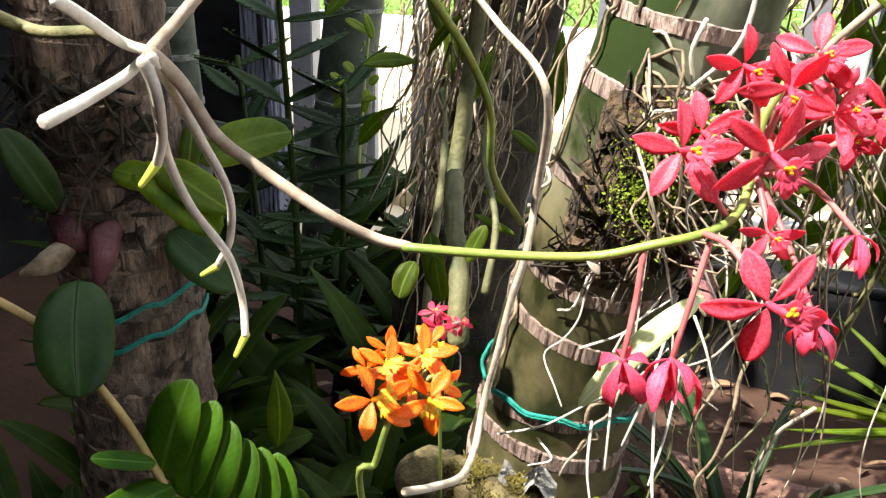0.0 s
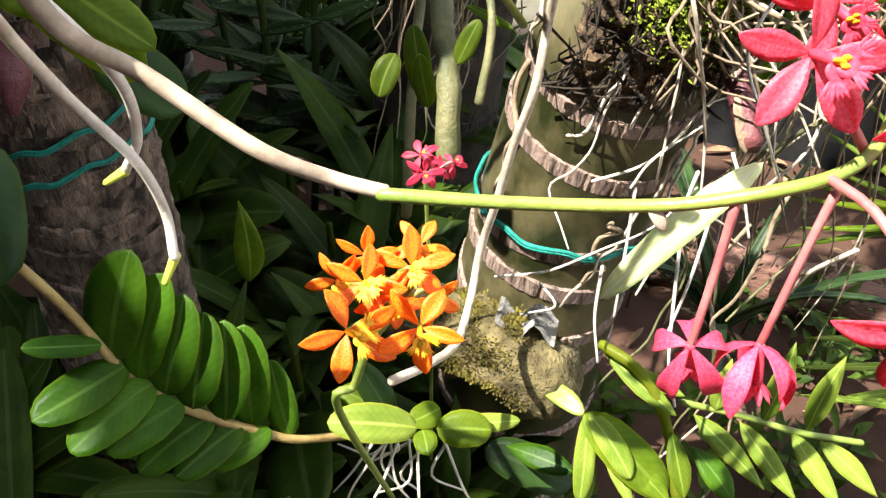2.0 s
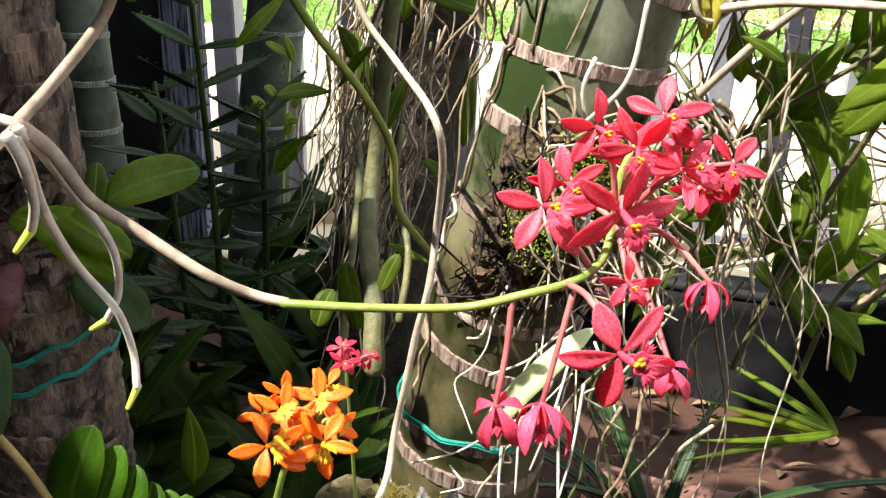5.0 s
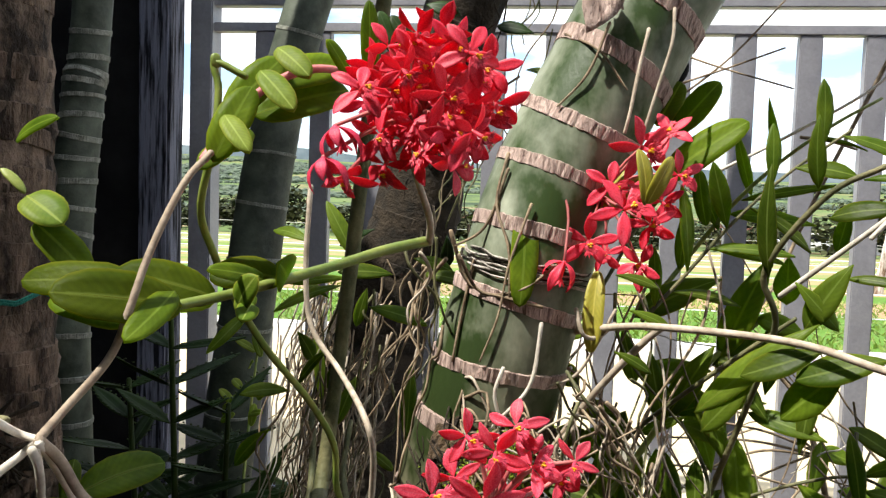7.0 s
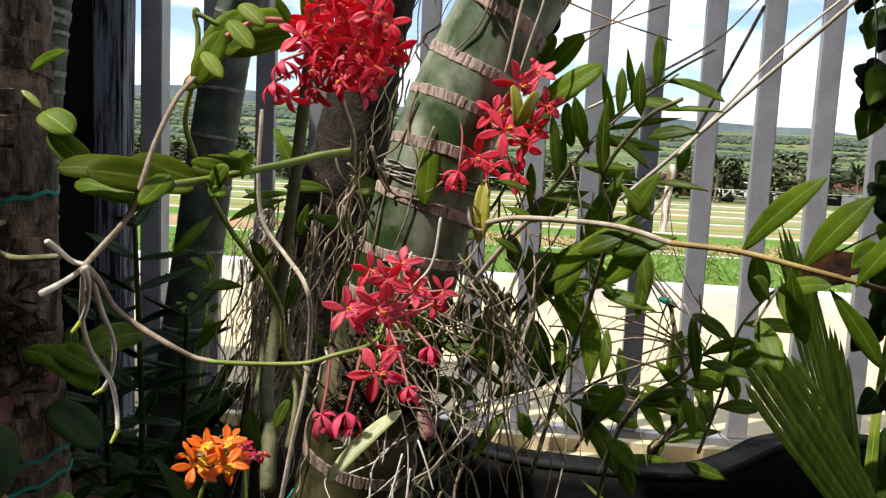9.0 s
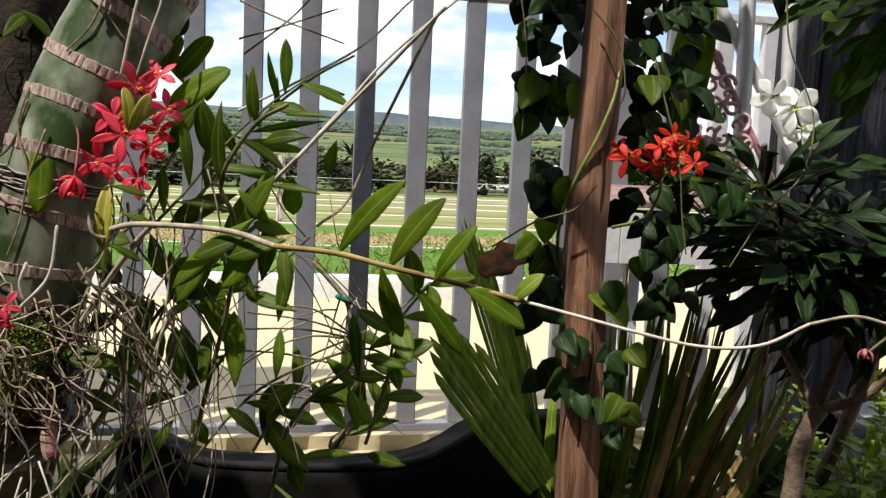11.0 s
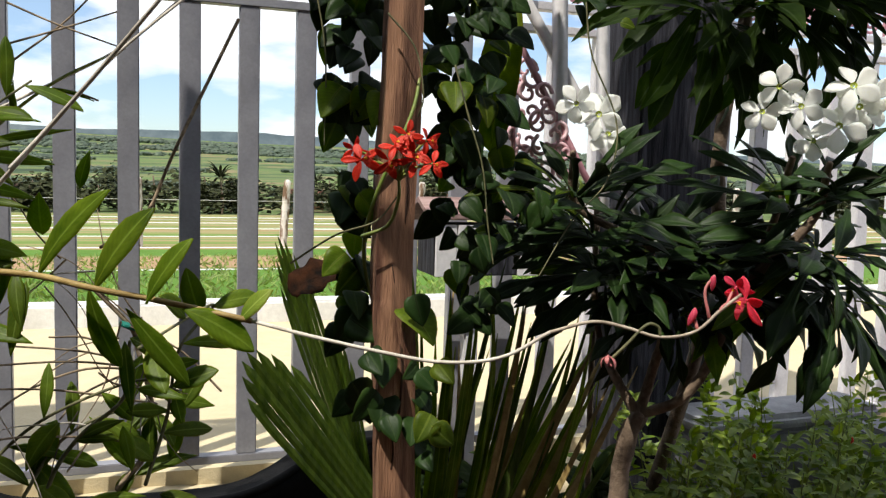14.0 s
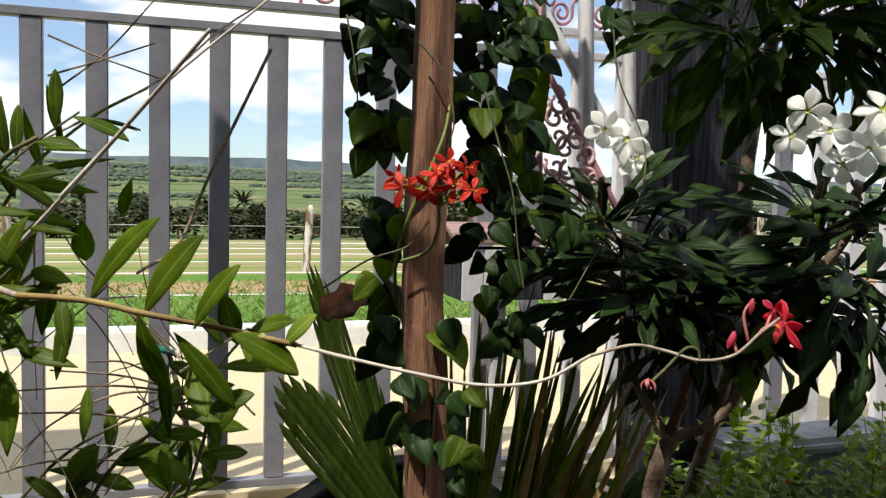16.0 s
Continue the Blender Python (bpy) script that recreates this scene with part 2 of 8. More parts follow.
M_TWINE = mat("green_twine", (0.0, 0.16, 0.12), (0.01, 0.30, 0.23), 80, 0.5, 0.6, 400)
M_MOSS = mat("moss", (0.10, 0.15, 0.008), (0.28, 0.38, 0.02), 60, 0.95, 1.0, 300)
M_MOSS_OLIVE = mat("olive_moss", (0.06, 0.045, 0.008), (0.20, 0.165, 0.02), 60, 0.95, 1.0, 300)
M_SCARLET = mat("scarlet_petal", (0.62, 0.02, 0.012), (0.80, 0.06, 0.02), 40, 0.5, 0.15, 300, through=0.3, vary=0.15, vein=0.35)
M_CRIMSON = mat("crimson_petal", (0.50, 0.010, 0.045), (0.70, 0.045, 0.10), 40, 0.5, 0.15, 300, through=0.3, vary=0.15, vein=0.35)
M_BARK2 = mat("grey_brown_bark", (0.09, 0.060, 0.038), (0.27, 0.195, 0.135), 30, 0.9, 0.9, 140)
M_BARK = mat("dark_fibre_bark", (0.008, 0.006, 0.003), (0.046, 0.032, 0.018), 40, 0.95, 1.0, 180)


# ---- mesh helpers ----
def part(name, bm, material, parent=None, label=""):
    me = bpy.data.meshes.new(name)
    bm.to_mesh(me)
    bm.free()
    me.materials.append(material)
    ob = new(name, me)
    ob.parent = parent
    if label:
        ob["label"] = label
    return ob


def thing(name, place, label, category, group="", kind=""):
    ob = new(name)
    ob.location = place
    ob.empty_display_size = 0.05
    tagged(ob, label, category, group, kind)
    bpy.context.view_layer.update()
    return ob


def under(ob, parent):
    """Hang ob, built in world places, under parent without moving it."""
    ob.parent = parent
    ob.matrix_parent_inverse = Matrix.Translation(-parent.location) if parent.parent is None else Matrix.Identity(4)
    return ob


def box(bm, lo, hi, bevel=0.0):
    vs = bmesh.ops.create_cube(bm, size=1.0)["verts"]
    lo, hi = Vector(lo), Vector(hi)
    for v in vs:
        v.co = Vector([(lo[i] + hi[i]) / 2 + v.co[i] * (hi[i] - lo[i]) for i in range(3)])
    if bevel:
        es = list({e for v in vs for e in v.link_edges})
        bmesh.ops.bevel(bm, geom=es, offset=bevel, segments=2, affect="EDGES", clamp_overlap=True)


def smooth(pts, n):
    """n points on a Catmull-Rom curve through pts."""
    p = [Vector(q) for q in pts]
    p = [p[0] * 2 - p[1]] + p + [p[-1] * 2 - p[-2]]
    out = []
    for i in range(n):
        u = i / (n - 1) * (len(p) - 3)
        k = min(int(u), len(p) - 4)
        u -= k
        a, b, c, e = p[k:k + 4]
        out.append(0.5 * ((2 * b) + (c - a) * u + (2 * a - 5 * b + 4 * c - e) * u * u + (3 * b - a - 3 * c + e) * u ** 3))
    return out


def tube(bm, pts, r0, r1=None, n=None, sides=7, wobble=0.0, rfun=None):
    """A round tapering tube along pts, closed at its ends."""
    r1 = r0 if r1 is None else r1
    n = n or max(6, len(pts) * 5)
    c = smooth(pts, n)
    rings = []
    side = Vector((0.3, 0.5, 0.81))
    for i, q in enumerate(c):
        t = (c[min(i + 1, n - 1)] - c[max(i - 1, 0)])
        if t.length < 1e-9:
            t = Vector((0, 0, 1))
        t.normalize()
        u = side - t * side.dot(t)
        if u.length < 1e-4:
            u = t.orthogonal()
        u.normalize()
        side = u
        w = t.cross(u)
        f = i / (n - 1)
        r = (r0 + (r1 - r0) * f) * (rfun(f) if rfun else 1)
        ring = []
        for k in range(sides):
            a = 2 * math.pi * k / sides
            rr = r * (1 + wobble * noise.noise(q * 60 + Vector((k, 0, 0))))
            ring.append(bm.verts.new(q + (u * math.cos(a) + w * math.sin(a)) * rr))
        rings.append(ring)
    for a, b in zip(rings, rings[1:]):
        for k in range(sides):
            f = bm.faces.new((a[k], a[(k + 1) % sides], b[(k + 1) % sides], b[k]))
            f.smooth = True
    # rounded ends
    for ring, q, far in ((rings[0], c[0], c[1]), (rings[-1], c[-1], c[-2])):
        r = (ring[0].co - q).length
        out = (q - far).normalized() * (0.55 * r)
        tipr = [bm.verts.new(q + (v.co - q) * 0.55 + out) for v in ring]
        for k in range(sides):
            quad = (ring[k], ring[(k + 1) % sides], tipr[(k + 1) % sides], tipr[k])
            bm.faces.new(quad if ring is rings[-1] else tuple(reversed(quad))).smooth = True
        bm.faces.new(tipr if ring is rings[-1] else list(reversed(tipr)))
    return c


def blade(bm, base, tip, up, width, sag=0.0, fold=0.25, thick=0.0012, shape="oval", n=9, twist=0.0, wave=0.0, rib=0.0):
    """A leaf from base to tip: its upper face looks along up, it sags by sag of its length and folds along its midrib."""
    base, tip, up = Vector(base), Vector(tip), Vector(up)
    way = tip - base
    L = way.length
    d = way.normalized()
    up = (up - d * up.dot(d))
    if up.length < 1e-5:
        up = d.orthogonal()
    up.normalize()
    rings = []
    spine = []
    grain = bm.loops.layers.uv.verify() if n >= 6 else None
    sway = 0.07 * L * noise.noise(base * 53 + tip * 31)
    for i in range(n + 1):
        f = i / n
        if shape == "oval":
            f = (1 - math.cos(math.pi * f)) / 2
            w = max(0.0, 1 - abs(2 * f - 1) ** 2.4) ** 0.5
        elif shape == "lance":
            w = (math.sin(math.pi * f ** 0.8) ** 0.9) if 0 < f < 1 else 0
        elif shape == "heart":
            f = (1 - math.cos(math.pi * f)) / 2
            w = max(0.0, math.sin(math.pi * f ** 0.55)) ** 0.75
        elif shape == "fiddle":
            w = 0.20 + 0.42 * f if f < 0.56 else 0.435 + 0.565 * math.sin(math.pi / 2 * (f - 0.56) / 0.18) if f < 0.74 else max(0.0, 1 - (f - 0.74) / 0.26) ** 0.85
        elif shape == "obovate":
            f = (1 - math.cos(math.pi * f)) / 2
            w = max(0.0, math.sin(math.pi * f ** 1.4)) ** 0.85
        elif shape == "petal":
            f = (1 - math.cos(math.pi * f)) / 2
            w = max(0.0, math.sin(math.pi * f ** 1.2)) ** 0.7
        else:
            w = (1 - f) ** 0.6 * min(1, 0.35 + f * 4)
        w = max(w, 0.04) * width / 2
        a = twist * f
        u2 = Matrix.Rotation(a, 3, d) @ up
        s = d.cross(u2)
        c = base + d * (L * f) + up * (sag * L * (4 * f * (1 - f))) + d.cross(up) * (sway * 4 * f * (1 - f))
        row = []
        for k in (-1, -0.5, 0, 0.5, 1):
            y = fold * w * abs(k) + wave * w * math.sin(f * 14 + k * 2) * abs(k)
            row.append((c + s * (w * k * (1 + 0.07 * noise.noise((base.x * 90 + f * 5, k * 4, base.z * 90)))) + u2 * y, u2, 1 - k * k))
        rings.append(row)
        spine.append(f)
    if rib:
        tube(bm, [r[2][0] + r[2][1] * thick * 0.8 for r in rings[:-1]], rib, rib * 0.35, n, 4)
    top = [[bm.verts.new(p + u * (thick * (0.3 + h) / 1.3)) for p, u, h in r] for r in rings]
    bot = [[bm.verts.new(p - u * (thick * (0.3 + h) / 1.3)) for p, u, h in r] for r in rings] if thick else None
    for i in range(n):
        for k in range(4):
            f = bm.faces.new((top[i][k], top[i][k + 1], top[i + 1][k + 1], top[i + 1][k]))
            f.smooth = True
            # from the edge (0) to the midrib (1), and along the leaf
            e0, e1 = 1 - abs(k - 2) / 2, 1 - abs(k - 1) / 2
            if grain:
                for lp, uv in zip(f.loops, ((e0, spine[i]), (e1, spine[i]), (e1, spine[i + 1]), (e0, spine[i + 1]))):
                    lp[grain].uv = uv
            if bot:
                f = bm.faces.new((bot[i][k], bot[i + 1][k], bot[i + 1][k + 1], bot[i][k + 1]))
                f.smooth = True
                if grain:
                    for lp, uv in zip(f.loops, ((e0, spine[i]), (e0, spine[i + 1]), (e1, spine[i + 1]), (e1, spine[i]))):
                        lp[grain].uv = uv
        if bot:
            bm.faces.new((top[i][0], top[i + 1][0], bot[i + 1][0], bot[i][0]))
            bm.faces.new((top[i][4], bot[i][4], bot[i + 1][4], top[i + 1][4]))
    if bot:
        for r in (0, n):
            for k in range(4):
                q = (top[r][k], bot[r][k], bot[r][k + 1], top[r][k + 1])
                bm.faces.new(q if r == 0 else tuple(reversed(q)))


# ---- ground and distance ----
def land(x, y):
    if y < 0.10:
        return -0.10 + 0.015 * noise.noise((x * 3, y * 3, 0))
    if y < 2.2:
        return -0.06
    z = 0.02 - 0.05 * (y - 2.3)
    if y > 60:
        k = (y - 60) / 640
        z = -2.9 - 1.5 * min(1, (y - 60) / 60) + 13 * max(0, k) ** 1.15 + 5.0 * k * noise.noise((x / 260, y / 190, 3)) + 9 * max(0, k - 0.45) / 0.55 + 10 * max(0, k - 0.3) * max(0.0, min(1, (80 - x) / 400))
    return z


ground_mesh = bmesh.new()
xs = [-900, -500, -300, -180, -100, -60, -35, -20, -12, -8, -5] + [-3 + 0.2 * i for i in range(41)] + [6, 8, 12, 20, 35, 60, 100, 150, 200, 260, 330, 420, 560, 800, 1100]
ys = [-12, -8, -5, -3.5] + [-3 + 0.2 * i for i in range(16)] + [0.099, 0.101, 2.199, 2.32, 3, 4, 5, 6.5, 8, 10, 13, 17, 22, 28, 35, 45, 60, 80, 105, 135, 170, 210, 260, 310, 360, 420, 480, 540, 600, 660, 720]
grid = [[ground_mesh.verts.new((x, y, land(x, y))) for x in xs] for y in ys]
for r0, r1 in zip(grid, grid[1:]):
    for k in range(len(xs) - 1):
        ground_mesh.faces.new((r0[k], r0[k + 1], r1[k + 1], r1[k]))
M_GROUND = bpy.data.materials.new("fields_and_soil")
M_GROUND.use_nodes = True
gt = M_GROUND.node_tree
gt.nodes.clear()


def gnode(kind, **kw):
    n = gt.nodes.new(kind)
    for k, v in kw.items():
        n.inputs[k].default_value = v
    return n


gco = gnode("ShaderNodeTexCoord")
gsep = gnode("ShaderNodeSeparateXYZ")
gt.links.new(gco.outputs["Object"], gsep.inputs[0])
gmap = gnode("ShaderNodeMapping")
gmap.inputs["Scale"].default_value = (0.017, 0.042, 0.0)
gt.links.new(gco.outputs["Object"], gmap.inputs[0])
patch = gnode("ShaderNodeTexNoise", Scale=1.0, Detail=3.0, Roughness=0.5)
gt.links.new(gmap.outputs[0], patch.inputs["Vector"])
far_ramp = gnode("ShaderNodeValToRGB")
for pos, colr in ((0.30, (0.035, 0.055, 0.03)), (0.42, (0.05, 0.08, 0.038)), (0.46, (0.13, 0.18, 0.06)), (0.53, (0.10, 0.15, 0.05)), (0.555, (0.24, 0.18, 0.10)), (0.59, (0.11, 0.16, 0.055)), (0.72, (0.045, 0.07, 0.036))):
    el = far_ramp.color_ramp.elements.new(pos)
    el.color = (*colr, 1)
gt.links.new(patch.outputs[0], far_ramp.inputs[0])
# the near field: rows of crops on red earth, and a grass verge
rowmap = gnode("ShaderNodeMapping")
rowmap.inputs["Scale"].default_value = (0.05, 0.42, 0.0)
gt.links.new(gco.outputs["Object"], rowmap.inputs[0])
rows_n = gnode("ShaderNodeTexNoise", Scale=1.0, Detail=4.0, Roughness=0.6)
gt.links.new(rowmap.outputs[0], rows_n.inputs["Vector"])
row_ramp = gnode("ShaderNodeValToRGB")
for pos, colr in ((0.36, (0.13, 0.20, 0.04)), (0.46, (0.17, 0.24, 0.06)), (0.50, (0.33, 0.22, 0.11)), (0.55, (0.30, 0.25, 0.12)), (0.60, (0.16, 0.23, 0.06))):
    el = row_ramp.color_ramp.elements.new(pos)
    el.color = (*colr, 1)
gt.links.new(rows_n.outputs[0], row_ramp.inputs[0])
speck = gnode("ShaderNodeTexNoise", Scale=6.0, Detail=6.0, Roughness=0.7)
gt.links.new(gco.outputs["Object"], speck.inputs["Vector"])
soil_ramp = gnode("ShaderNodeValToRGB")
soil_ramp.color_ramp.elements[0].color, soil_ramp.color_ramp.elements[1].color = (0.018, 0.011, 0.008, 1), (0.11, 0.058, 0.040, 1)
gt.links.new(speck.outputs[0], soil_ramp.inputs[0])
sand_ramp = gnode("ShaderNodeValToRGB")
sand_ramp.color_ramp.elements[0].color, sand_ramp.color_ramp.elements[1].color = (0.50, 0.41, 0.25, 1), (0.66, 0.57, 0.38, 1)
gt.links.new(speck.outputs[0], sand_ramp.inputs[0])


def step(at, a, b, soft):
    r = gnode("ShaderNodeMapRange")
    r.inputs["From Min"].default_value, r.inputs["From Max"].default_value = at - soft, at + soft
    gt.links.new(gsep.outputs["Y"], r.inputs[0])
    m = gnode("ShaderNodeMixRGB")
    gt.links.new(r.outputs[0], m.inputs[0])
    gt.links.new(a.outputs[0], m.inputs[1])
    gt.links.new(b.outputs[0], m.inputs[2])
    return m


verge = gnode("ShaderNodeValToRGB")
verge.color_ramp.elements[0].color, verge.color_ramp.elements[1].color = (0.05, 0.12, 0.015, 1), (0.14, 0.26, 0.04, 1)
gt.links.new(speck.outputs[0], verge.inputs[0])
c1 = step(-0.20, soil_ramp, sand_ramp, 0.06)
c2 = step(2.25, c1, verge, 0.01)
earth = gnode("ShaderNodeValToRGB")
earth.color_ramp.elements[0].color, earth.color_ramp.elements[1].color = (0.26, 0.16, 0.085, 1), (0.46, 0.31, 0.18, 1)
gt.links.new(speck.outputs[0], earth.inputs[0])
c3a = step(5.0, c2, earth, 0.2)
c3b = step(6.7, c3a, verge, 0.25)
c3 = step(8.2, c3b, row_ramp, 0.15)
c4 = step(52.0, c3, far_ramp, 3.0)
gbs = gnode("ShaderNodeBsdfPrincipled", Roughness=0.95)
gbs.inputs["Specular IOR Level"].default_value = 0.15
gbp = gnode("ShaderNodeBump", Strength=0.5, Distance=0.02)
gt.links.new(speck.outputs[0], gbp.inputs["Height"])
gt.links.new(gbp.outputs[0], gbs.inputs["Normal"])
gt.links.new(c4.outputs[0], gbs.inputs["Base Color"])
gout = gnode("ShaderNodeOutputMaterial")
gt.links.new(gbs.outputs[0], gout.inputs[0])
tagged(part("ground", ground_mesh, M_GROUND), "garden soil, sandy path, grass verge and crop fields rising to hills", "ground", kind="structure")

bm = bmesh.new()
box(bm, (-40, 2.2, -0.08), (60, 2.34, 0.05), 0.012)
tagged(part("kerb", bm, M_KERB), "white-painted concrete kerb along the sandy path", "kerb", kind="structure")

# ---- steel fence ----
STEP = 0.14
BAR_Z0, BAR_Z1 = 0.0, 1.131
fence = thing("fence", (0, 0, -0.06), "grey-painted steel picket fence with a scrollwork frieze", "fence")


def fpart(name, bm, m, label=""):
    return under(part(name, bm, m, None, label), fence)


# from PALE_FROM on, rails and bars take the sunlit copy of the paint
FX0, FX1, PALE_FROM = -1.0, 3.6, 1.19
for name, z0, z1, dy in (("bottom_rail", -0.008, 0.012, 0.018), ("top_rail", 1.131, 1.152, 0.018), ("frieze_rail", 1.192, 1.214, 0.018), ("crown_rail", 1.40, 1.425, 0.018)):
    for x0, x1, m in ((FX0, PALE_FROM, M_FENCE), (PALE_FROM, FX1, M_FENCE_SUNLIT)):
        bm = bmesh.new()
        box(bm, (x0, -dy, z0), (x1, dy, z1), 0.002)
        fpart(name, bm, m, "steel rail with sunlight in its paler colour" if m is M_FENCE_SUNLIT else "")
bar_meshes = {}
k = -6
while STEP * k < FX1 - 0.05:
    m = M_FENCE if STEP * k < PALE_FROM else M_FENCE_SUNLIT
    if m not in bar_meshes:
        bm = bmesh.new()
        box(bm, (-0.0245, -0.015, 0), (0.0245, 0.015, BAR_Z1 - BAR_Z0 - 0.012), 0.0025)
        bar = fpart("bar", bm, m, "steel bar with sunlight in its pale colour" if m is M_FENCE_SUNLIT else "")
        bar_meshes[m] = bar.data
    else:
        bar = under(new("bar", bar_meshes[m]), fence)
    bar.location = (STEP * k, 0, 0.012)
    k += 1
bm = bmesh.new()
box(bm, (-1.024, -0.03, -0.10), (-0.968, 0.03, 1.50), 0.003)
fpart("corner_post", bm, M_FENCE, "square steel corner post")
# scrolls between the two upper rails
scroll_mesh = None
x = FX0 + 0.11
while x < FX1 - 0.06:
    if scroll_mesh is None:
        bm = bmesh.new()
        # four volutes round a small rosette, joined by collars
        for sx in (-1, 1):
            for sz in (-1, 1):
                pts = [(0.006 * sx, 0, 0.093 + 0.006 * sz), (0.020 * sx, 0, 0.093 + 0.012 * sz), (0.030 * sx, 0, 0.093 + 0.030 * sz)]
                for i in range(26):
                    a = math.pi * (0.95 - 3.3 * i / 25)
                    r = 0.033 * (1 - 0.76 * i / 25)
                    pts.append((sx * (0.062 + r * math.cos(a)), 0, 0.093 + sz * (0.050 + r * math.sin(a) * 1.08)))
                tube(bm, pts, 0.0052, 0.0046, n=64, sides=6)
        for i in range(8):
            a = math.pi * i / 4
            d = Vector((math.cos(a), 0, math.sin(a)))
            tube(bm, [Vector((0, 0, 0.093)) + d * 0.004, Vector((0, 0, 0.093)) + d * 0.014, Vector((0, 0, 0.093)) + d * 0.024], 0.006, 0.003, n=4, sides=5)
        for z0, z1 in ((0.0, 0.072), (0.114, 0.187)):
            tube(bm, [(0, 0, z0), (0, 0, (z0 + z1) / 2), (0, 0, z1)], 0.0048, n=7, sides=6, rfun=lambda f: 1 + 0.8 * max(0, 1 - 6 * abs(f - 0.5)))
        for q in (-1, 1):
            tube(bm, [(0.024 * q, 0, 0.093), (0.06 * q, 0, 0.093), (0.0975 * q, 0, 0.093)], 0.004, n=5, sides=5)
            ringp = [(q * 0.0975 + 0.017 * math.cos(k * 0.7), 0, 0.093 + 0.034 * math.sin(k * 0.7)) for k in range(10)]
            tube(bm, ringp, 0.0042, n=36, sides=6)
        scroll = fpart("scroll", bm, M_FRIEZE, "dull pink wrought scroll")
        scroll_mesh = scroll.data
    else:
        scroll = under(new("scroll", scroll_mesh), fence)
    scroll.location = (x, 0, 1.214)
    x += 0.195

# ---- timber posts, the shade-black partition and the added side wall ----
def timber(name, lo, hi, m, label, cat="post"):
    bm = bmesh.new()
    box(bm, lo, hi, 0.006)
    bmesh.ops.subdivide_edges(bm, edges=[e for e in bm.edges if abs(e.verts[0].co.z - e.verts[1].co.z) > 0.5], cuts=14)
    for v in bm.verts:
        v.co.x += 0.004 * noise.noise(v.co * 5)
        v.co.y += 0.004 * noise.noise(v.co * 5 + Vector((9, 0, 0)))
    return tagged(part(name, bm, m), label, cat)


timber("timber_post", (-1.048, -0.24, -0.11), (-0.974, -0.165, 2.7), M_BLUEWOOD, "weathered blue-grey square timber post")
timber("timber_post", (1.283, -0.41, -0.11), (1.53, -0.22, 2.7), M_SHADEWOOD, "broad weathered timber post behind the shrub, shade in its colour")
# added out of view: keeps sun off the brown trunk and undergrowth
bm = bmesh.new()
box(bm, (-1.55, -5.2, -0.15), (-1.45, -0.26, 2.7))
tagged(part("wall_west", bm, M_BLACK), "unseen black side wall added to block sun and sky light", "wall", kind="structure")

bm = bmesh.new()
box(bm, (-4.5, -5.4, -0.15), (4.5, -5.2, 3.0))
tagged(part("wall_south", bm, M_STAKE), "plain brown house wall behind the garden bed", "wall", kind="structure")
# the partition's black is the shade it stands in
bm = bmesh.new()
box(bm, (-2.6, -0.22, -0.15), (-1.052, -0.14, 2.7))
tagged(part("wall_north", bm, M_BLACK), "boarded partition beside the timber post, shade painted as black", "wall", kind="structure")

# ---- wooden stake ----
stake = thing("wooden_stake", (0.487, -1.11, -0.1), "rough split-wood stake wound with climbing vine", "stake")
bm = bmesh.new()
n = 40
rings = []
line = smooth([(0.497, -1.115, -0.12), (0.478, -1.130, 0.430), (0.475, -1.113, 0.643), (0.487, -1.099, 0.902), (0.491, -1.10, 1.30), (0.490, -1.09, 1.75)], n)
for i, c in enumerate(line):
    ring = []
    for kx, ky in ((-1, -1), (-0.2, -1.15), (1, -0.9), (1.1, 0.1), (0.9, 1), (-0.9, 1), (-1.05, 0)):
        j = 0.18 * noise.noise(Vector((kx * 3, ky * 3, i * 0.35)))
        ring.append(bm.verts.new(c + Vector((kx * 0.0245 * (1 + j), ky * 0.02 * (1 + j), 0))))
    rings.append(ring)
for a, b in zip(rings, rings[1:]):
    for q in range(7):
        bm.faces.new((a[q], a[(q + 1) % 7], b[(q + 1) % 7], b[q]))
bm.faces.new(list(reversed(rings[0])))
bm.faces.new(rings[-1])
under(part("shaft", bm, M_STAKE), stake)
M_KNOT = mat("dark_knot", (0.03, 0.012, 0.006), (0.09, 0.04, 0.02), 60, 0.9, 0.8, 200)
for z, dx, L in ((0.20, 0.006, 0.07), (0.36, -0.008, 0.05), (0.47, 0.004, 0.09), (0.60, -0.004, 0.05), (0.72, 0.009, 0.10), (0.90, -0.006, 0.08), (1.05, 0.004, 0.07)):
    c = min(line, key=lambda q: abs(q.z - z))
    bm = bmesh.new()
    tube(bm, [c + Vector((dx, -0.0215, -L / 2)), c + Vector((dx + 0.002, -0.0225, 0)), c + Vector((dx - 0.001, -0.0215, L / 2))], 0.0016, 0.0012, 10, 6, 0.4)
    under(part("crack", bm, M_KNOT, None, "dark split in the wood"), stake)


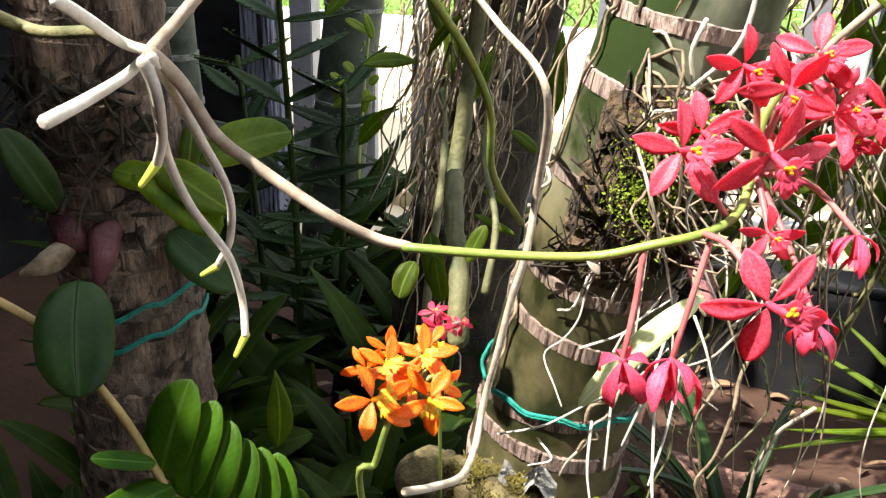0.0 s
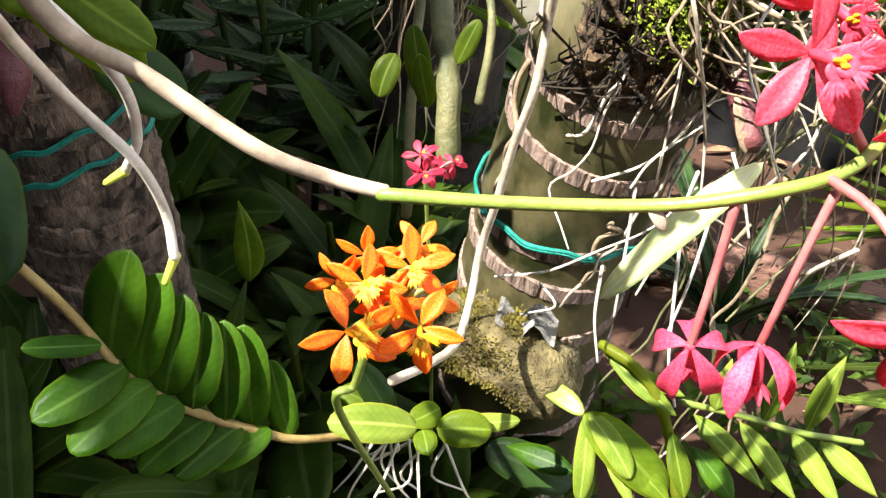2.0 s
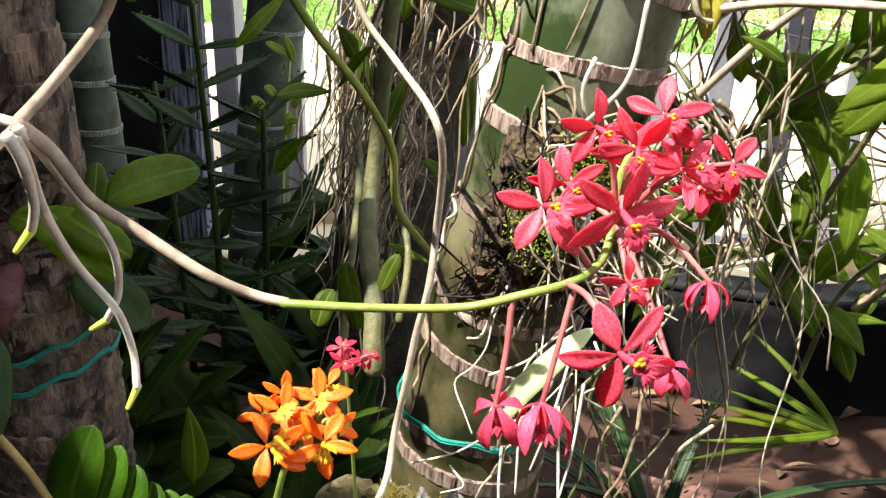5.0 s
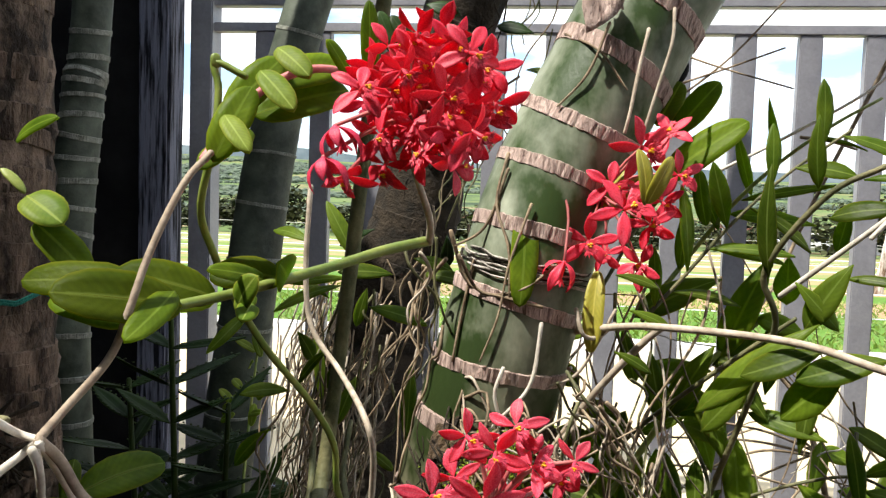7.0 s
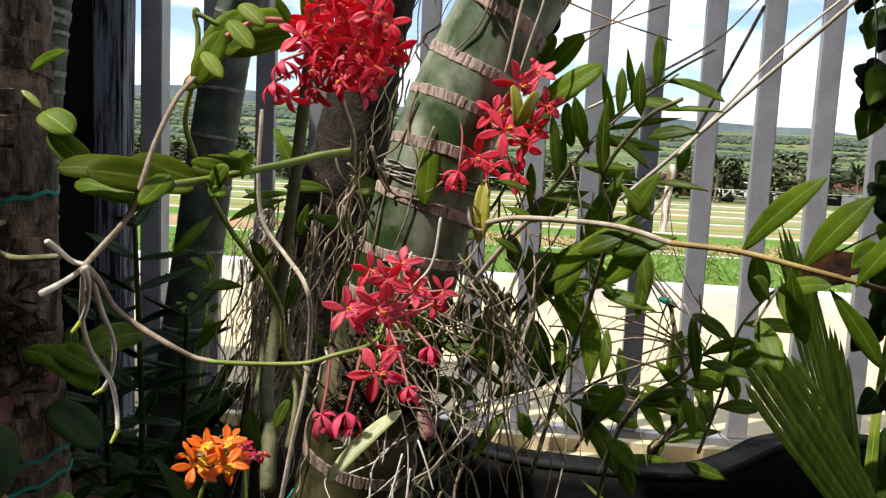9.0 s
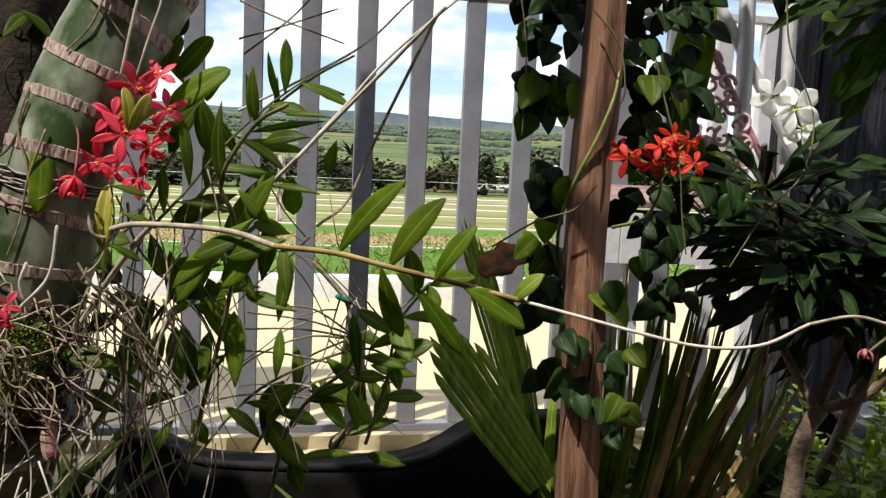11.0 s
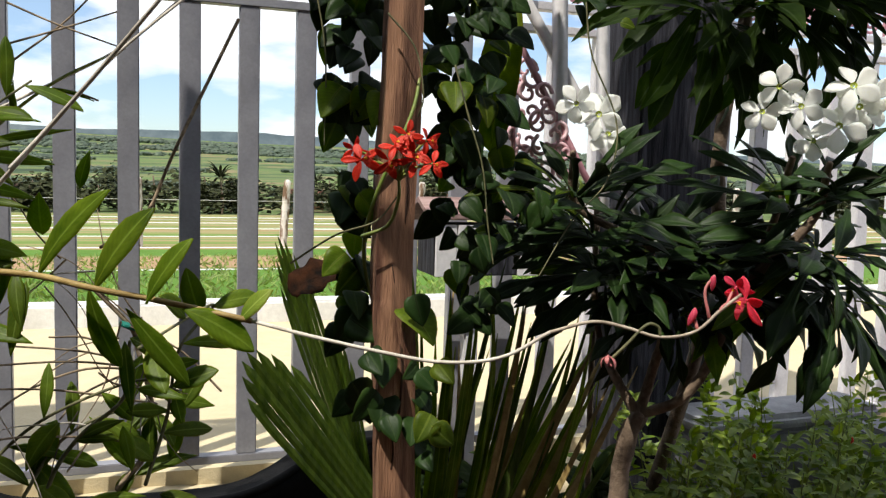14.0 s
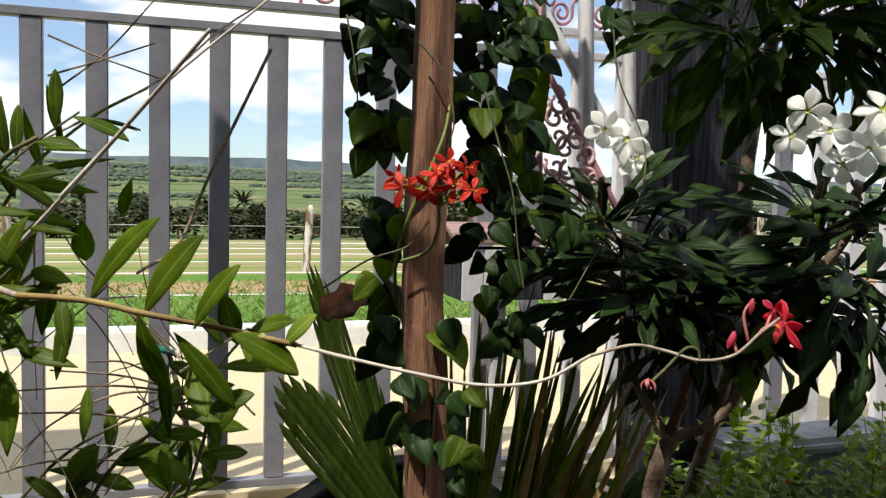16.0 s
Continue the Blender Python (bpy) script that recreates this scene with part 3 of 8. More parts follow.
# ---- palm trunks ----
def palm(name, pts, radii, ringpts, m, mr, label, lip=1.05, tall=0.011, rough=0.02, sides=28):
    """A ringed trunk: pts is its axis from the ground up, radii along it, ringpts the shares of its length where leaf scars sit."""
    top = thing(name, pts[0], label, "palm trunk")
    n = 90
    c = smooth(pts, n)

    def rad(f):
        u = f * (len(radii) - 1)
        k = min(int(u), len(radii) - 2)
        return radii[k] + (radii[k + 1] - radii[k]) * (u - k)

    bm = bmesh.new()
    tube(bm, pts, 1.0, n=n, sides=sides, wobble=rough, rfun=lambda f: rad(f))
    under(part("trunk", bm, m), top)
    rnd = random.Random(len(pts) + int(1000 * radii[0]))
    for f in ringpts:
        bm = bmesh.new()
        i = f * (n - 1)
        k = min(int(i), n - 2)
        p = c[k].lerp(c[k + 1], i - k)
        t = (c[k + 1] - c[k]).normalized()
        u = t.orthogonal().normalized()
        w = t.cross(u)
        tilt = Vector((rnd.uniform(-0.12, 0.12), rnd.uniform(-0.12, 0.12)))
        rows = []
        # a torn, cracked collar left by an old leaf base
        cracks = {rnd.randrange(176) for _ in range(24)}
        wide = rnd.uniform(0.8, 1.25)
        for h, kk in ((-0.55, 0.985), (-0.5, lip), (0.0, lip * 1.006), (0.42, lip * 1.012), (0.5, 0.985)):
            row = []
            for q in range(176):
                a = 2 * math.pi * q / 176
                r = rad(f) * kk * (1 + 0.007 * noise.noise((q * 0.9, f * 50, kk * 7)))
                if q in cracks:
                    r *= 0.984
                z = h * tall * wide + r * (tilt.x * math.cos(a) + tilt.y * math.sin(a)) + 0.0007 * noise.noise((q * 0.16, f * 90, h * 1.2)) + 0.0004 * noise.noise((q * 0.7, f * 90, h * 3))
                row.append(bm.verts.new(p + (u * math.cos(a) + w * math.sin(a)) * r + t * z))
            rows.append(row)
        for a, b in zip(rows, rows[1:]):
            for q in range(176):
                bm.faces.new((a[q], a[(q + 1) % 176], b[(q + 1) % 176], b[q]))
        under(part("leaf_scar", bm, mr), top)
    return top, c, rad


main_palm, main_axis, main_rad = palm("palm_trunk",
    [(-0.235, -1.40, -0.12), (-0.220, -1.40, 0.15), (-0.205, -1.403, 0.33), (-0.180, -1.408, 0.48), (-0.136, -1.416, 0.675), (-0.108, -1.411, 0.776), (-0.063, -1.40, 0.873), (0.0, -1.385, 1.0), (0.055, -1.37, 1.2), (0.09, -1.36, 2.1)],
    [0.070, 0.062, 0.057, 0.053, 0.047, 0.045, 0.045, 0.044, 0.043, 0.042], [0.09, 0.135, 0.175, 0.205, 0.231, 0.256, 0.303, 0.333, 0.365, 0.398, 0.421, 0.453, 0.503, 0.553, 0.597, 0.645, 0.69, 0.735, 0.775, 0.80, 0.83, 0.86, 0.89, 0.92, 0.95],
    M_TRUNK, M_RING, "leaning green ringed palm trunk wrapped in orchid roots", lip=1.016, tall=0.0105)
palm("palm_trunk", [(-0.515, -1.45, -0.12), (-0.512, -1.46, 0.25), (-0.502, -1.47, 0.45), (-0.495, -1.49, 0.65), (-0.495, -1.49, 0.82), (-0.50, -1.48, 1.3), (-0.50, -1.47, 2.0)],
     [0.062, 0.052, 0.046, 0.042, 0.040, 0.039, 0.038], [0.05 + 0.0165 * i + 0.004 * math.sin(i * 2.3) for i in range(54)], M_BROWNTRUNK, M_BAND, "rough brown palm trunk tied with green twine", lip=1.022, tall=0.015, rough=0.14, sides=48)
palm("palm_trunk", [(-0.80, -0.86, -0.12), (-0.824, -0.868, 0.539), (-0.811, -0.849, 0.883), (-0.800, -0.840, 1.037), (-0.72, -0.84, 2.2)],
     [0.036, 0.033, 0.030, 0.028, 0.026], [0.05 + 0.028 * i for i in range(33)], M_DARKTRUNK, M_PALE_RING, "slim green bamboo-ringed palm trunk", tall=0.007, lip=1.045)
palm("palm_trunk", [(-0.72, -0.64, -0.12), (-0.640, -0.646, 0.475), (-0.603, -0.624, 0.813), (-0.553, -0.605, 1.052), (-0.42, -0.55, 1.5), (-0.30, -0.5, 2.2)],
     [0.05, 0.046, 0.042, 0.038, 0.036, 0.034], [0.1 + 0.06 * i for i in range(14)], M_DARKTRUNK, M_PALE_RING, "slim leaning green palm trunk near the fence", tall=0.006, lip=1.03)
palm("palm_trunk", [(-0.40, -1.10, -0.12), (-0.332, -1.028, 0.517), (-0.277, -1.009, 0.746), (-0.235, -0.993, 0.975), (-0.02, -1.0, 1.5), (0.06, -0.98, 2.1)],
     [0.075, 0.06, 0.05, 0.045, 0.042, 0.04], [0.1 + 0.07 * i for i in range(12)], M_BARK, M_BARK, "dark palm trunk hung with dry roots", tall=0.012, lip=1.012, rough=0.12)
# ---- orchids ----
EYE = Vector((-0.08, -2.05, 0.74))


def stem(plant, pts, r0, r1=None, m=M_STEM, name="stem", label="", n=None, sides=7, wobble=0.06):
    bm = bmesh.new()
    tube(bm, pts, r0, r1, n, sides, wobble)
    return under(part(name, bm, m, None, label), plant)


def leaf(plant, base, tip, width, up=None, m=M_LEAF, shape="oval", sag=0.06, fold=0.22, thick=0.0011, label="", wave=0.0, name="leaf", twist=0.0, n=9):
    base, tip = Vector(base), Vector(tip)
    if up is None:
        up = (EYE - base).normalized() + Vector((0, 0, 0.6))
    bm = bmesh.new()
    blade(bm, base, tip, up, width, sag, fold, thick, shape, n, twist, wave, 0.024 * width if width > 0.011 and shape != "strap" else 0)
    return under(part(name, bm, m, None, label), plant)


def flower_meshes():
    """Meshes of an open flower, one unit across, that looks along +z; petals and lip in four bends, then callus, drooping flower and bud."""
    rnd = random.Random(5)
    petals, lips = [], []
    for kind in range(4):
        bm = bmesh.new()
        for a, l, w in ((90, 0.54, 0.24), (16, 0.55, 0.21), (164, 0.55, 0.21), (-54, 0.56, 0.25), (-126, 0.56, 0.25)):
            a = radians(a + rnd.uniform(-11, 11))
            d = Vector((math.cos(a), math.sin(a), 0))
            tip = d * l * rnd.uniform(0.86, 1.06) + Vector((0, 0, rnd.uniform(-0.17, 0.16)))
            blade(bm, d * 0.03, tip, (rnd.uniform(-0.35, 0.35), rnd.uniform(-0.35, 0.35), 1), w * rnd.uniform(0.9, 1.1), rnd.uniform(0.02, 0.10), rnd.uniform(0.15, 0.45), 0.006, "petal", 8, rnd.uniform(-0.5, 0.5))
        petals.append(bm)
        bm = bmesh.new()
        tube(bm, [(0, 0, -0.02), (0.02, -0.02, 0.12), (0.05, -0.04, 0.22)], 0.032, 0.042, 6, 7)
        for a, l in ((-28, 0.27), (-80, 0.22), (25, 0.27)):
            a = radians(a + rnd.uniform(-8, 8))
            d = Vector((math.cos(a) * 0.9, math.sin(a), 0.15 + rnd.uniform(-0.1, 0.1)))
            o = Vector((0.05, -0.04, 0.22))
            blade(bm, o, o + d * l * 0.7, (0, 0, 1), 0.14, 0.03, 0.2, 0.005, "lance", 5)
            for j in (-1.2, -0.7, -0.25, 0.25, 0.7, 1.2):
                e = Matrix.Rotation(0.5 * j, 3, "Z") @ d
                blade(bm, o + d * l * 0.42, o + d * l * 0.42 + e * (0.15 + rnd.uniform(-0.03, 0.03)), (0, 0, 1), 0.036, 0.05, 0.1, 0.004, "lance", 3)
        lips.append(bm)
    bm = bmesh.new()
    for x, y, z, q in ((0.065, -0.045, 0.25, 1.0), (0.10, -0.02, 0.255, 0.75), (0.10, -0.07, 0.255, 0.75), (0.045, -0.04, 0.265, 0.6)):
        bmesh.ops.create_icosphere(bm, subdivisions=1, radius=0.034 * q, matrix=Matrix.Translation((x, y, z)) @ Matrix.Diagonal((1.3, 0.8, 0.6, 1)))
    callus = bm
    bm = bmesh.new()
    for i in range(5):
        a = 2 * math.pi * i / 5 + 0.3
        d = Vector((math.cos(a) * 0.30, math.sin(a) * 0.30, -0.66 + 0.30 * rnd.random()))
        blade(bm, (0, 0, 0), d, (math.cos(a), math.sin(a), 0.5), 0.20, 0.22, 0.3, 0.008, "petal", 8, rnd.uniform(-0.6, 0.6))
    tube(bm, [(0, 0, 0), (0.02, 0, -0.2), (0.03, 0.02, -0.36)], 0.045, 0.06, 6, 7)
    for i in range(9):
        a = 2 * math.pi * i / 9
        o = Vector((0.03, 0.02, -0.34))
        blade(bm, o, o + Vector((math.cos(a) * 0.16, math.sin(a) * 0.16, -0.16)), (math.cos(a), math.sin(a), 0.4), 0.09, 0.05, 0.2, 0.005, "lance", 4)
    droop = bm
    bm = bmesh.new()
    tube(bm, [(0, 0, 0), (0, 0.02, -0.12), (0, 0, -0.3), (0.01, 0, -0.42)], 0.035, 0.018, 9, 8, rfun=lambda f: 1 + 2.2 * math.sin(math.pi * f))
    bud = bm
    out = []
    for q in petals + lips + [callus, droop, bud]:
        me = bpy.data.meshes.new("flower")
        q.to_mesh(me)
        q.free()
        out.append(me)
    return out


FLOWER = flower_meshes()
TINTS = {}


def tinted(k, m):
    if (k, m.name) not in TINTS:
        me = FLOWER[k].copy()
        me.materials.append(m)
        TINTS[k, m.name] = me
    return TINTS[k, m.name]


petal_random = random.Random(11)


def flower(plant, place, size, m=M_RED, lipm=None, roll=None, kind="open", aim=None, spread=0.45, pedicel=None, mp=M_PEDICEL, callus=M_YELLOW):
    rnd = petal_random
    place = Vector(place)
    if kind == "open":
        z = ((aim or EYE) - place).normalized() + Vector([rnd.uniform(-spread, spread) for _ in range(3)])
        q = z.to_track_quat("Z", "Y").to_matrix().to_4x4()
        r = roll if roll is not None else rnd.uniform(-40, 40)
        mx = Matrix.Translation(place) @ q @ pose(0, 0, 0, 0, 0, r) @ Matrix.Scale(size, 4)
        bend = rnd.randrange(4)
        ob = under(new("flower", tinted(bend, m)), plant)
        ob.matrix_basis = mx
        lip = new("lip", tinted(4 + bend, lipm or m))
        lip.parent = ob
        dot = new("callus", tinted(8, callus))
        dot.parent = ob
    else:
        mx = Matrix.Translation(place) @ pose(0, 0, 0, rnd.uniform(-25, 25), rnd.uniform(-25, 25), rnd.uniform(0, 360)) @ Matrix.Scale(size, 4)
        ob = under(new("flower" if kind == "droop" else "bud", tinted(9 if kind == "droop" else 10, m)), plant)
        ob.matrix_basis = mx
    if pedicel is not None:
        a = Vector(pedicel)
        mid = (a + place) / 2 + Vector((rnd.uniform(-0.004, 0.004), 0.002, rnd.uniform(0.0, 0.006)))
        stem(plant, [a, mid, place], 0.0011, 0.0009, mp, "pedicel", n=8, sides=5, wobble=0)
    return ob


# the long flowering cane with white roots, tied to the brown trunk
cane = thing("orchid", (-0.444, -1.573, 0.612), "red crucifix orchid on a long pale cane with white roots", "orchid")
stem(cane, [(-0.289, -1.746, 0.666), (-0.290, -1.726, 0.673), (-0.279, -1.714, 0.691), (-0.272, -1.712, 0.710), (-0.269, -1.701, 0.733), (-0.261, -1.688, 0.761), (-0.254, -1.676, 0.775)], 0.0019, 0.0015, M_BEIGE, "cane", "pale dry cane")
stem(cane, [(-0.289, -1.746, 0.666), (-0.285, -1.738, 0.656), (-0.279, -1.733, 0.641), (-0.271, -1.725, 0.630), (-0.248, -1.728, 0.619), (-0.235, -1.723, 0.611), (-0.224, -1.722, 0.609)], 0.0022, 0.0016, M_BEIGE, "cane", "pale dry flower stalk")
stem(cane, [(-0.225, -1.723, 0.609), (-0.197, -1.717, 0.608), (-0.171, -1.712, 0.609), (-0.154, -1.712, 0.615), (-0.139, -1.707, 0.619), (-0.131, -1.699, 0.623), (-0.128, -1.690, 0.631), (-0.127, -1.684, 0.647), (-0.122, -1.679, 0.658)], 0.0015, 0.0014, M_STEM, "flower_stalk", "yellow-green flower stalk")
leaf(cane, (-0.172, -1.712, 0.609), (-0.168, -1.713, 0.604), 0.003, m=M_CANE, thick=0.0004, name="bract")
for pts in (
    [(-0.288, -1.747, 0.665), (-0.290, -1.735, 0.654), (-0.296, -1.712, 0.632), (-0.295, -1.699, 0.610), (-0.300, -1.691, 0.589), (-0.306, -1.691, 0.577)],
    [(-0.289, -1.747, 0.663), (-0.297, -1.733, 0.649), (-0.308, -1.713, 0.625), (-0.309, -1.700, 0.603), (-0.299, -1.695, 0.584), (-0.297, -1.691, 0.565), (-0.294, -1.696, 0.553)],
    [(-0.284, -1.757, 0.666), (-0.283, -1.754, 0.658), (-0.289, -1.744, 0.643), (-0.295, -1.739, 0.632)],
    [(-0.299, -1.767, 0.681), (-0.298, -1.757, 0.675), (-0.296, -1.747, 0.668), (-0.289, -1.746, 0.666)],
    [(-0.291, -1.787, 0.657), (-0.293, -1.767, 0.658), (-0.295, -1.747, 0.660), (-0.289, -1.746, 0.666)],
):
    stem(cane, pts, 0.0018, 0.0014, M_ROOT, "aerial_root", "chalky white aerial root", wobble=0.12)
for a, b in (((-0.306, -1.691, 0.577), (-0.311, -1.694, 0.574)), ((-0.294, -1.695, 0.553), (-0.297, -1.699, 0.545)), ((-0.295, -1.739, 0.632), (-0.299, -1.742, 0.626))):
    stem(cane, [a, (Vector(a) + Vector(b)) / 2, b], 0.0016, 0.0009, M_TIP, "root_tip", "yellow-green root tip")
M_ROSE = mat("rose_petal", (0.74, 0.045, 0.10), (0.90, 0.16, 0.24), 40, 0.4, 0.15, 300, through=0.38, vary=0.18, vein=0.35)
B = dict(plant=cane, m=M_ROSE)
TOPB = (-0.127, -1.689, 0.633)
for place, size, pd in (
    ((-0.149, -1.702, 0.641), 0.027, (-0.133, -1.700, 0.621)), ((-0.127, -1.718, 0.647), 0.027, TOPB), ((-0.136, -1.701, 0.666), 0.021, TOPB),
    ((-0.117, -1.697, 0.670), 0.021, TOPB), ((-0.124, -1.706, 0.662), 0.021, TOPB), ((-0.110, -1.696, 0.654), 0.021, TOPB), ((-0.093, -1.678, 0.652), 0.018, TOPB),
    ((-0.124, -1.739, 0.614), 0.0275, (-0.140, -1.708, 0.619)), ((-0.143, -1.679, 0.641), 0.022, TOPB), ((-0.119, -1.677, 0.636), 0.022, TOPB), ((-0.122, -1.704, 0.620), 0.016, TOPB), ((-0.100, -1.672, 0.642), 0.017, TOPB)):
    flower(place=place, size=size * 1.1, pedicel=pd, spread=0.3, lipm=M_PINK, **B)
for place, size, pd in (((-0.158, -1.722, 0.582), 0.026, (-0.156, -1.712, 0.614)), ((-0.144, -1.719, 0.583), 0.026, (-0.138, -1.708, 0.616)), ((-0.108, -1.719, 0.601), 0.020, TOPB), ((-0.098, -1.700, 0.621), 0.020, TOPB)):
    flower(cane, place, size, M_PINK, kind="droop", pedicel=pd)
flower(cane, (-0.107, -1.696, 0.667), 0.02, M_PINK, kind="bud", pedicel=TOPB)

# the orange orchid
orange = thing("orchid", (-0.264, -1.657, 0.453), "orange-yellow crucifix orchid cluster on a green stalk", "orchid")
OT = (-0.237, -1.673, 0.523)
stem(orange, [(-0.26, -1.60, 0.30), (-0.256, -1.678, 0.475), (-0.249, -1.680, 0.493), (-0.243, -1.680, 0.515), OT], 0.0016, 0.0013, M_STEM, "flower_stalk")
for x, place, size in ((0, (-0.246, -1.691, 0.531), 0.029), (1, (-0.226, -1.684, 0.531), 0.025), (2, (-0.245, -1.677, 0.538), 0.024), (3, (-0.233, -1.667, 0.538), 0.024), (4, (-0.249, -1.663, 0.536), 0.018), (5, (-0.233, -1.656, 0.538), 0.018), (6, (-0.238, -1.674, 0.530), 0.02), (7, (-0.256, -1.670, 0.530), 0.018), (8, (-0.227, -1.667, 0.527), 0.018)):
    flower(orange, place, size, M_ORANGE, M_YELLOW, pedicel=OT, mp=M_STEM, aim=Vector((-0.185, -1.85, 0.71)), spread=0.25)

# small red cluster in the shade
smallred = thing("orchid", (-0.262, -1.52, 0.30), "small red orchid cluster deep between the trunks", "orchid")
stem(smallred, [(-0.262, -1.50, 0.20), (-0.26, -1.52, 0.36), (-0.262, -1.533, 0.476)], 0.0013, 0.001, M_STEM, "flower_stalk")
for place, size in (((-0.263, -1.537, 0.487), 0.019), ((-0.260, -1.542, 0.481), 0.019), ((-0.251, -1.520, 0.473), 0.015), ((-0.256, -1.528, 0.474), 0.014)):
    flower(smallred, place, size * 0.9, M_CRIMSON, pedicel=(-0.261, -1.535, 0.471), aim=Vector((-0.185, -1.85, 0.71)))

# the dense upper cluster with its leafy cane
upper = thing("orchid", (-0.182, -1.50, 0.733), "dense deep-red orchid cluster with fleshy leaves, rooted on the trunk", "orchid")
UT = (-0.164, -1.660, 0.796)
stem(upper, [(-0.180, -1.534, 0.731), (-0.177, -1.553, 0.745), (-0.180, -1.582, 0.768), (-0.176, -1.632, 0.785), UT], 0.0024, 0.0014, M_CANE, "cane")
rndA = random.Random(3)
CL = ((Vector((-0.150, -1.682, 0.738)), Vector((-0.127, -1.679, 0.739)), Vector((-0.149, -1.683, 0.715))))
for x, y in ((750, 62), (800, 58), (850, 98), (782, 118), (700, 92), (640, 168), (735, 158), (800, 176), (838, 204), (890, 132), (905, 205), (762, 242), (705, 240), (830, 262), (788, 288), (818, 318), (690, 318), (615, 342), (865, 170), (722, 202), (880, 235), (770, 80), (825, 135), (670, 130), (745, 110), (855, 250), (735, 275), (660, 200), (800, 225), (720, 130), (790, 150), (850, 140), (770, 200), (700, 170), (820, 90), (745, 235), (810, 260), (680, 260), (760, 300), (860, 205), (655, 150)):
    p = CL[0] + (CL[1] - CL[0]) * ((755 + (x - 770) * 0.92 - 784) / 100) + (CL[2] - CL[0]) * ((y * 0.92 - 441) / 100)
    p += (p - EYE).normalized() * rndA.uniform(-0.012, 0.03)
    flower(upper, p, rndA.uniform(0.021, 0.027), M_RED if rndA.random() < 0.9 else M_PINK, pedicel=UT, spread=0.55)
for place in ((-0.197, -1.685, 0.787), (-0.201, -1.687, 0.774)):
    flower(upper, place, 0.024, M_PINK, kind="droop", pedicel=UT)
# leafy canes that leave the node to one side
stem(upper, [(-0.181, -1.534, 0.732), (-0.199, -1.567, 0.728), (-0.216, -1.600, 0.722), (-0.229, -1.633, 0.718), (-0.250, -1.667, 0.712), (-0.265, -1.689, 0.709)], 0.0032, 0.0022, M_STEM, "cane", "yellow-green leafy cane")
for base, tip, w, mm in (
    ((-0.239, -1.644, 0.716), (-0.259, -1.667, 0.723), 0.010, M_LEAF), ((-0.231, -1.643, 0.718), (-0.231, -1.653, 0.726), 0.020, M_LEAF), ((-0.255, -1.667, 0.710), (-0.295, -1.682, 0.721), 0.020, M_LEAF_THIN),
    ((-0.261, -1.689, 0.709), (-0.299, -1.724, 0.717), 0.024, M_LEAF_THIN), ((-0.264, -1.689, 0.715), (-0.269, -1.721, 0.699), 0.013, M_LEAF), ((-0.290, -1.672, 0.717), (-0.341, -1.679, 0.715), 0.018, M_LEAF_THIN),
    ((-0.244, -1.666, 0.708), (-0.233, -1.674, 0.722), 0.012, M_LEAF_PALE), ((-0.239, -1.665, 0.708), (-0.239, -1.676, 0.702), 0.010, M_LEAF_PALE), ((-0.231, -1.643, 0.717), (-0.266, -1.648, 0.718), 0.018, M_LEAF_THIN)):
    leaf(upper, base, tip, w, m=mm)
topc = stem(upper, [(-0.258, -1.675, 0.772), (-0.250, -1.662, 0.790), (-0.239, -1.649, 0.807), (-0.220, -1.636, 0.817), (-0.201, -1.623, 0.814), UT], 0.0022, 0.0018, M_PEDICEL, "cane", "reddish leafy cane")
for base, tip, w, mm in (
    ((-0.254, -1.674, 0.771), (-0.242, -1.660, 0.805), 0.016, M_LEAF), ((-0.257, -1.654, 0.778), (-0.264, -1.666, 0.768), 0.010, M_LEAF), ((-0.257, -1.653, 0.793), (-0.236, -1.638, 0.821), 0.017, M_LEAF), ((-0.250, -1.672, 0.791), (-0.235, -1.681, 0.775), 0.010, M_LEAF_PALE),
    ((-0.239, -1.659, 0.812), (-0.220, -1.668, 0.794), 0.012, M_LEAF_PALE), ((-0.235, -1.648, 0.824), (-0.217, -1.656, 0.810), 0.012, M_LEAF_PALE), ((-0.248, -1.641, 0.794), (-0.210, -1.615, 0.809), 0.020, M_LEAF), ((-0.242, -1.639, 0.809), (-0.212, -1.614, 0.821), 0.018, M_LEAF),
    ((-0.208, -1.624, 0.816), (-0.216, -1.634, 0.831), 0.007, M_LEAF), ((-0.197, -1.623, 0.812), (-0.197, -1.630, 0.850), 0.009, M_LEAF), ((-0.189, -1.600, 0.829), (-0.199, -1.600, 0.851), 0.009, M_LEAF_DARK), ((-0.181, -1.599, 0.833), (-0.193, -1.599, 0.849), 0.008, M_LEAF_DARK), ((-0.254, -1.632, 0.788), (-0.259, -1.644, 0.777), 0.012, M_LEAF)):
    leaf(upper, base, tip, w, m=mm)

# thin green shoot crossing the view
shoot = thing("orchid", (-0.206, -1.475, 0.547), "thin green orchid shoot with a budded tip", "orchid")
stem(shoot, [(-0.246, -1.658, 0.810), (-0.260, -1.660, 0.816), (-0.258, -1.660, 0.804), (-0.259, -1.662, 0.780), (-0.268, -1.655, 0.750), (-0.269, -1.637, 0.728), (-0.271, -1.608, 0.705), (-0.265, -1.570, 0.669), (-0.252, -1.530, 0.631), (-0.246, -1.491, 0.592), (-0.246, -1.474, 0.551), (-0.235, -1.42, 0.50)], 0.0016, 0.0024, M_STEM, "shoot")
leaf(shoot, (-0.259, -1.660, 0.813), (-0.260, -1.660, 0.820), 0.005, m=M_STEM, name="bud")
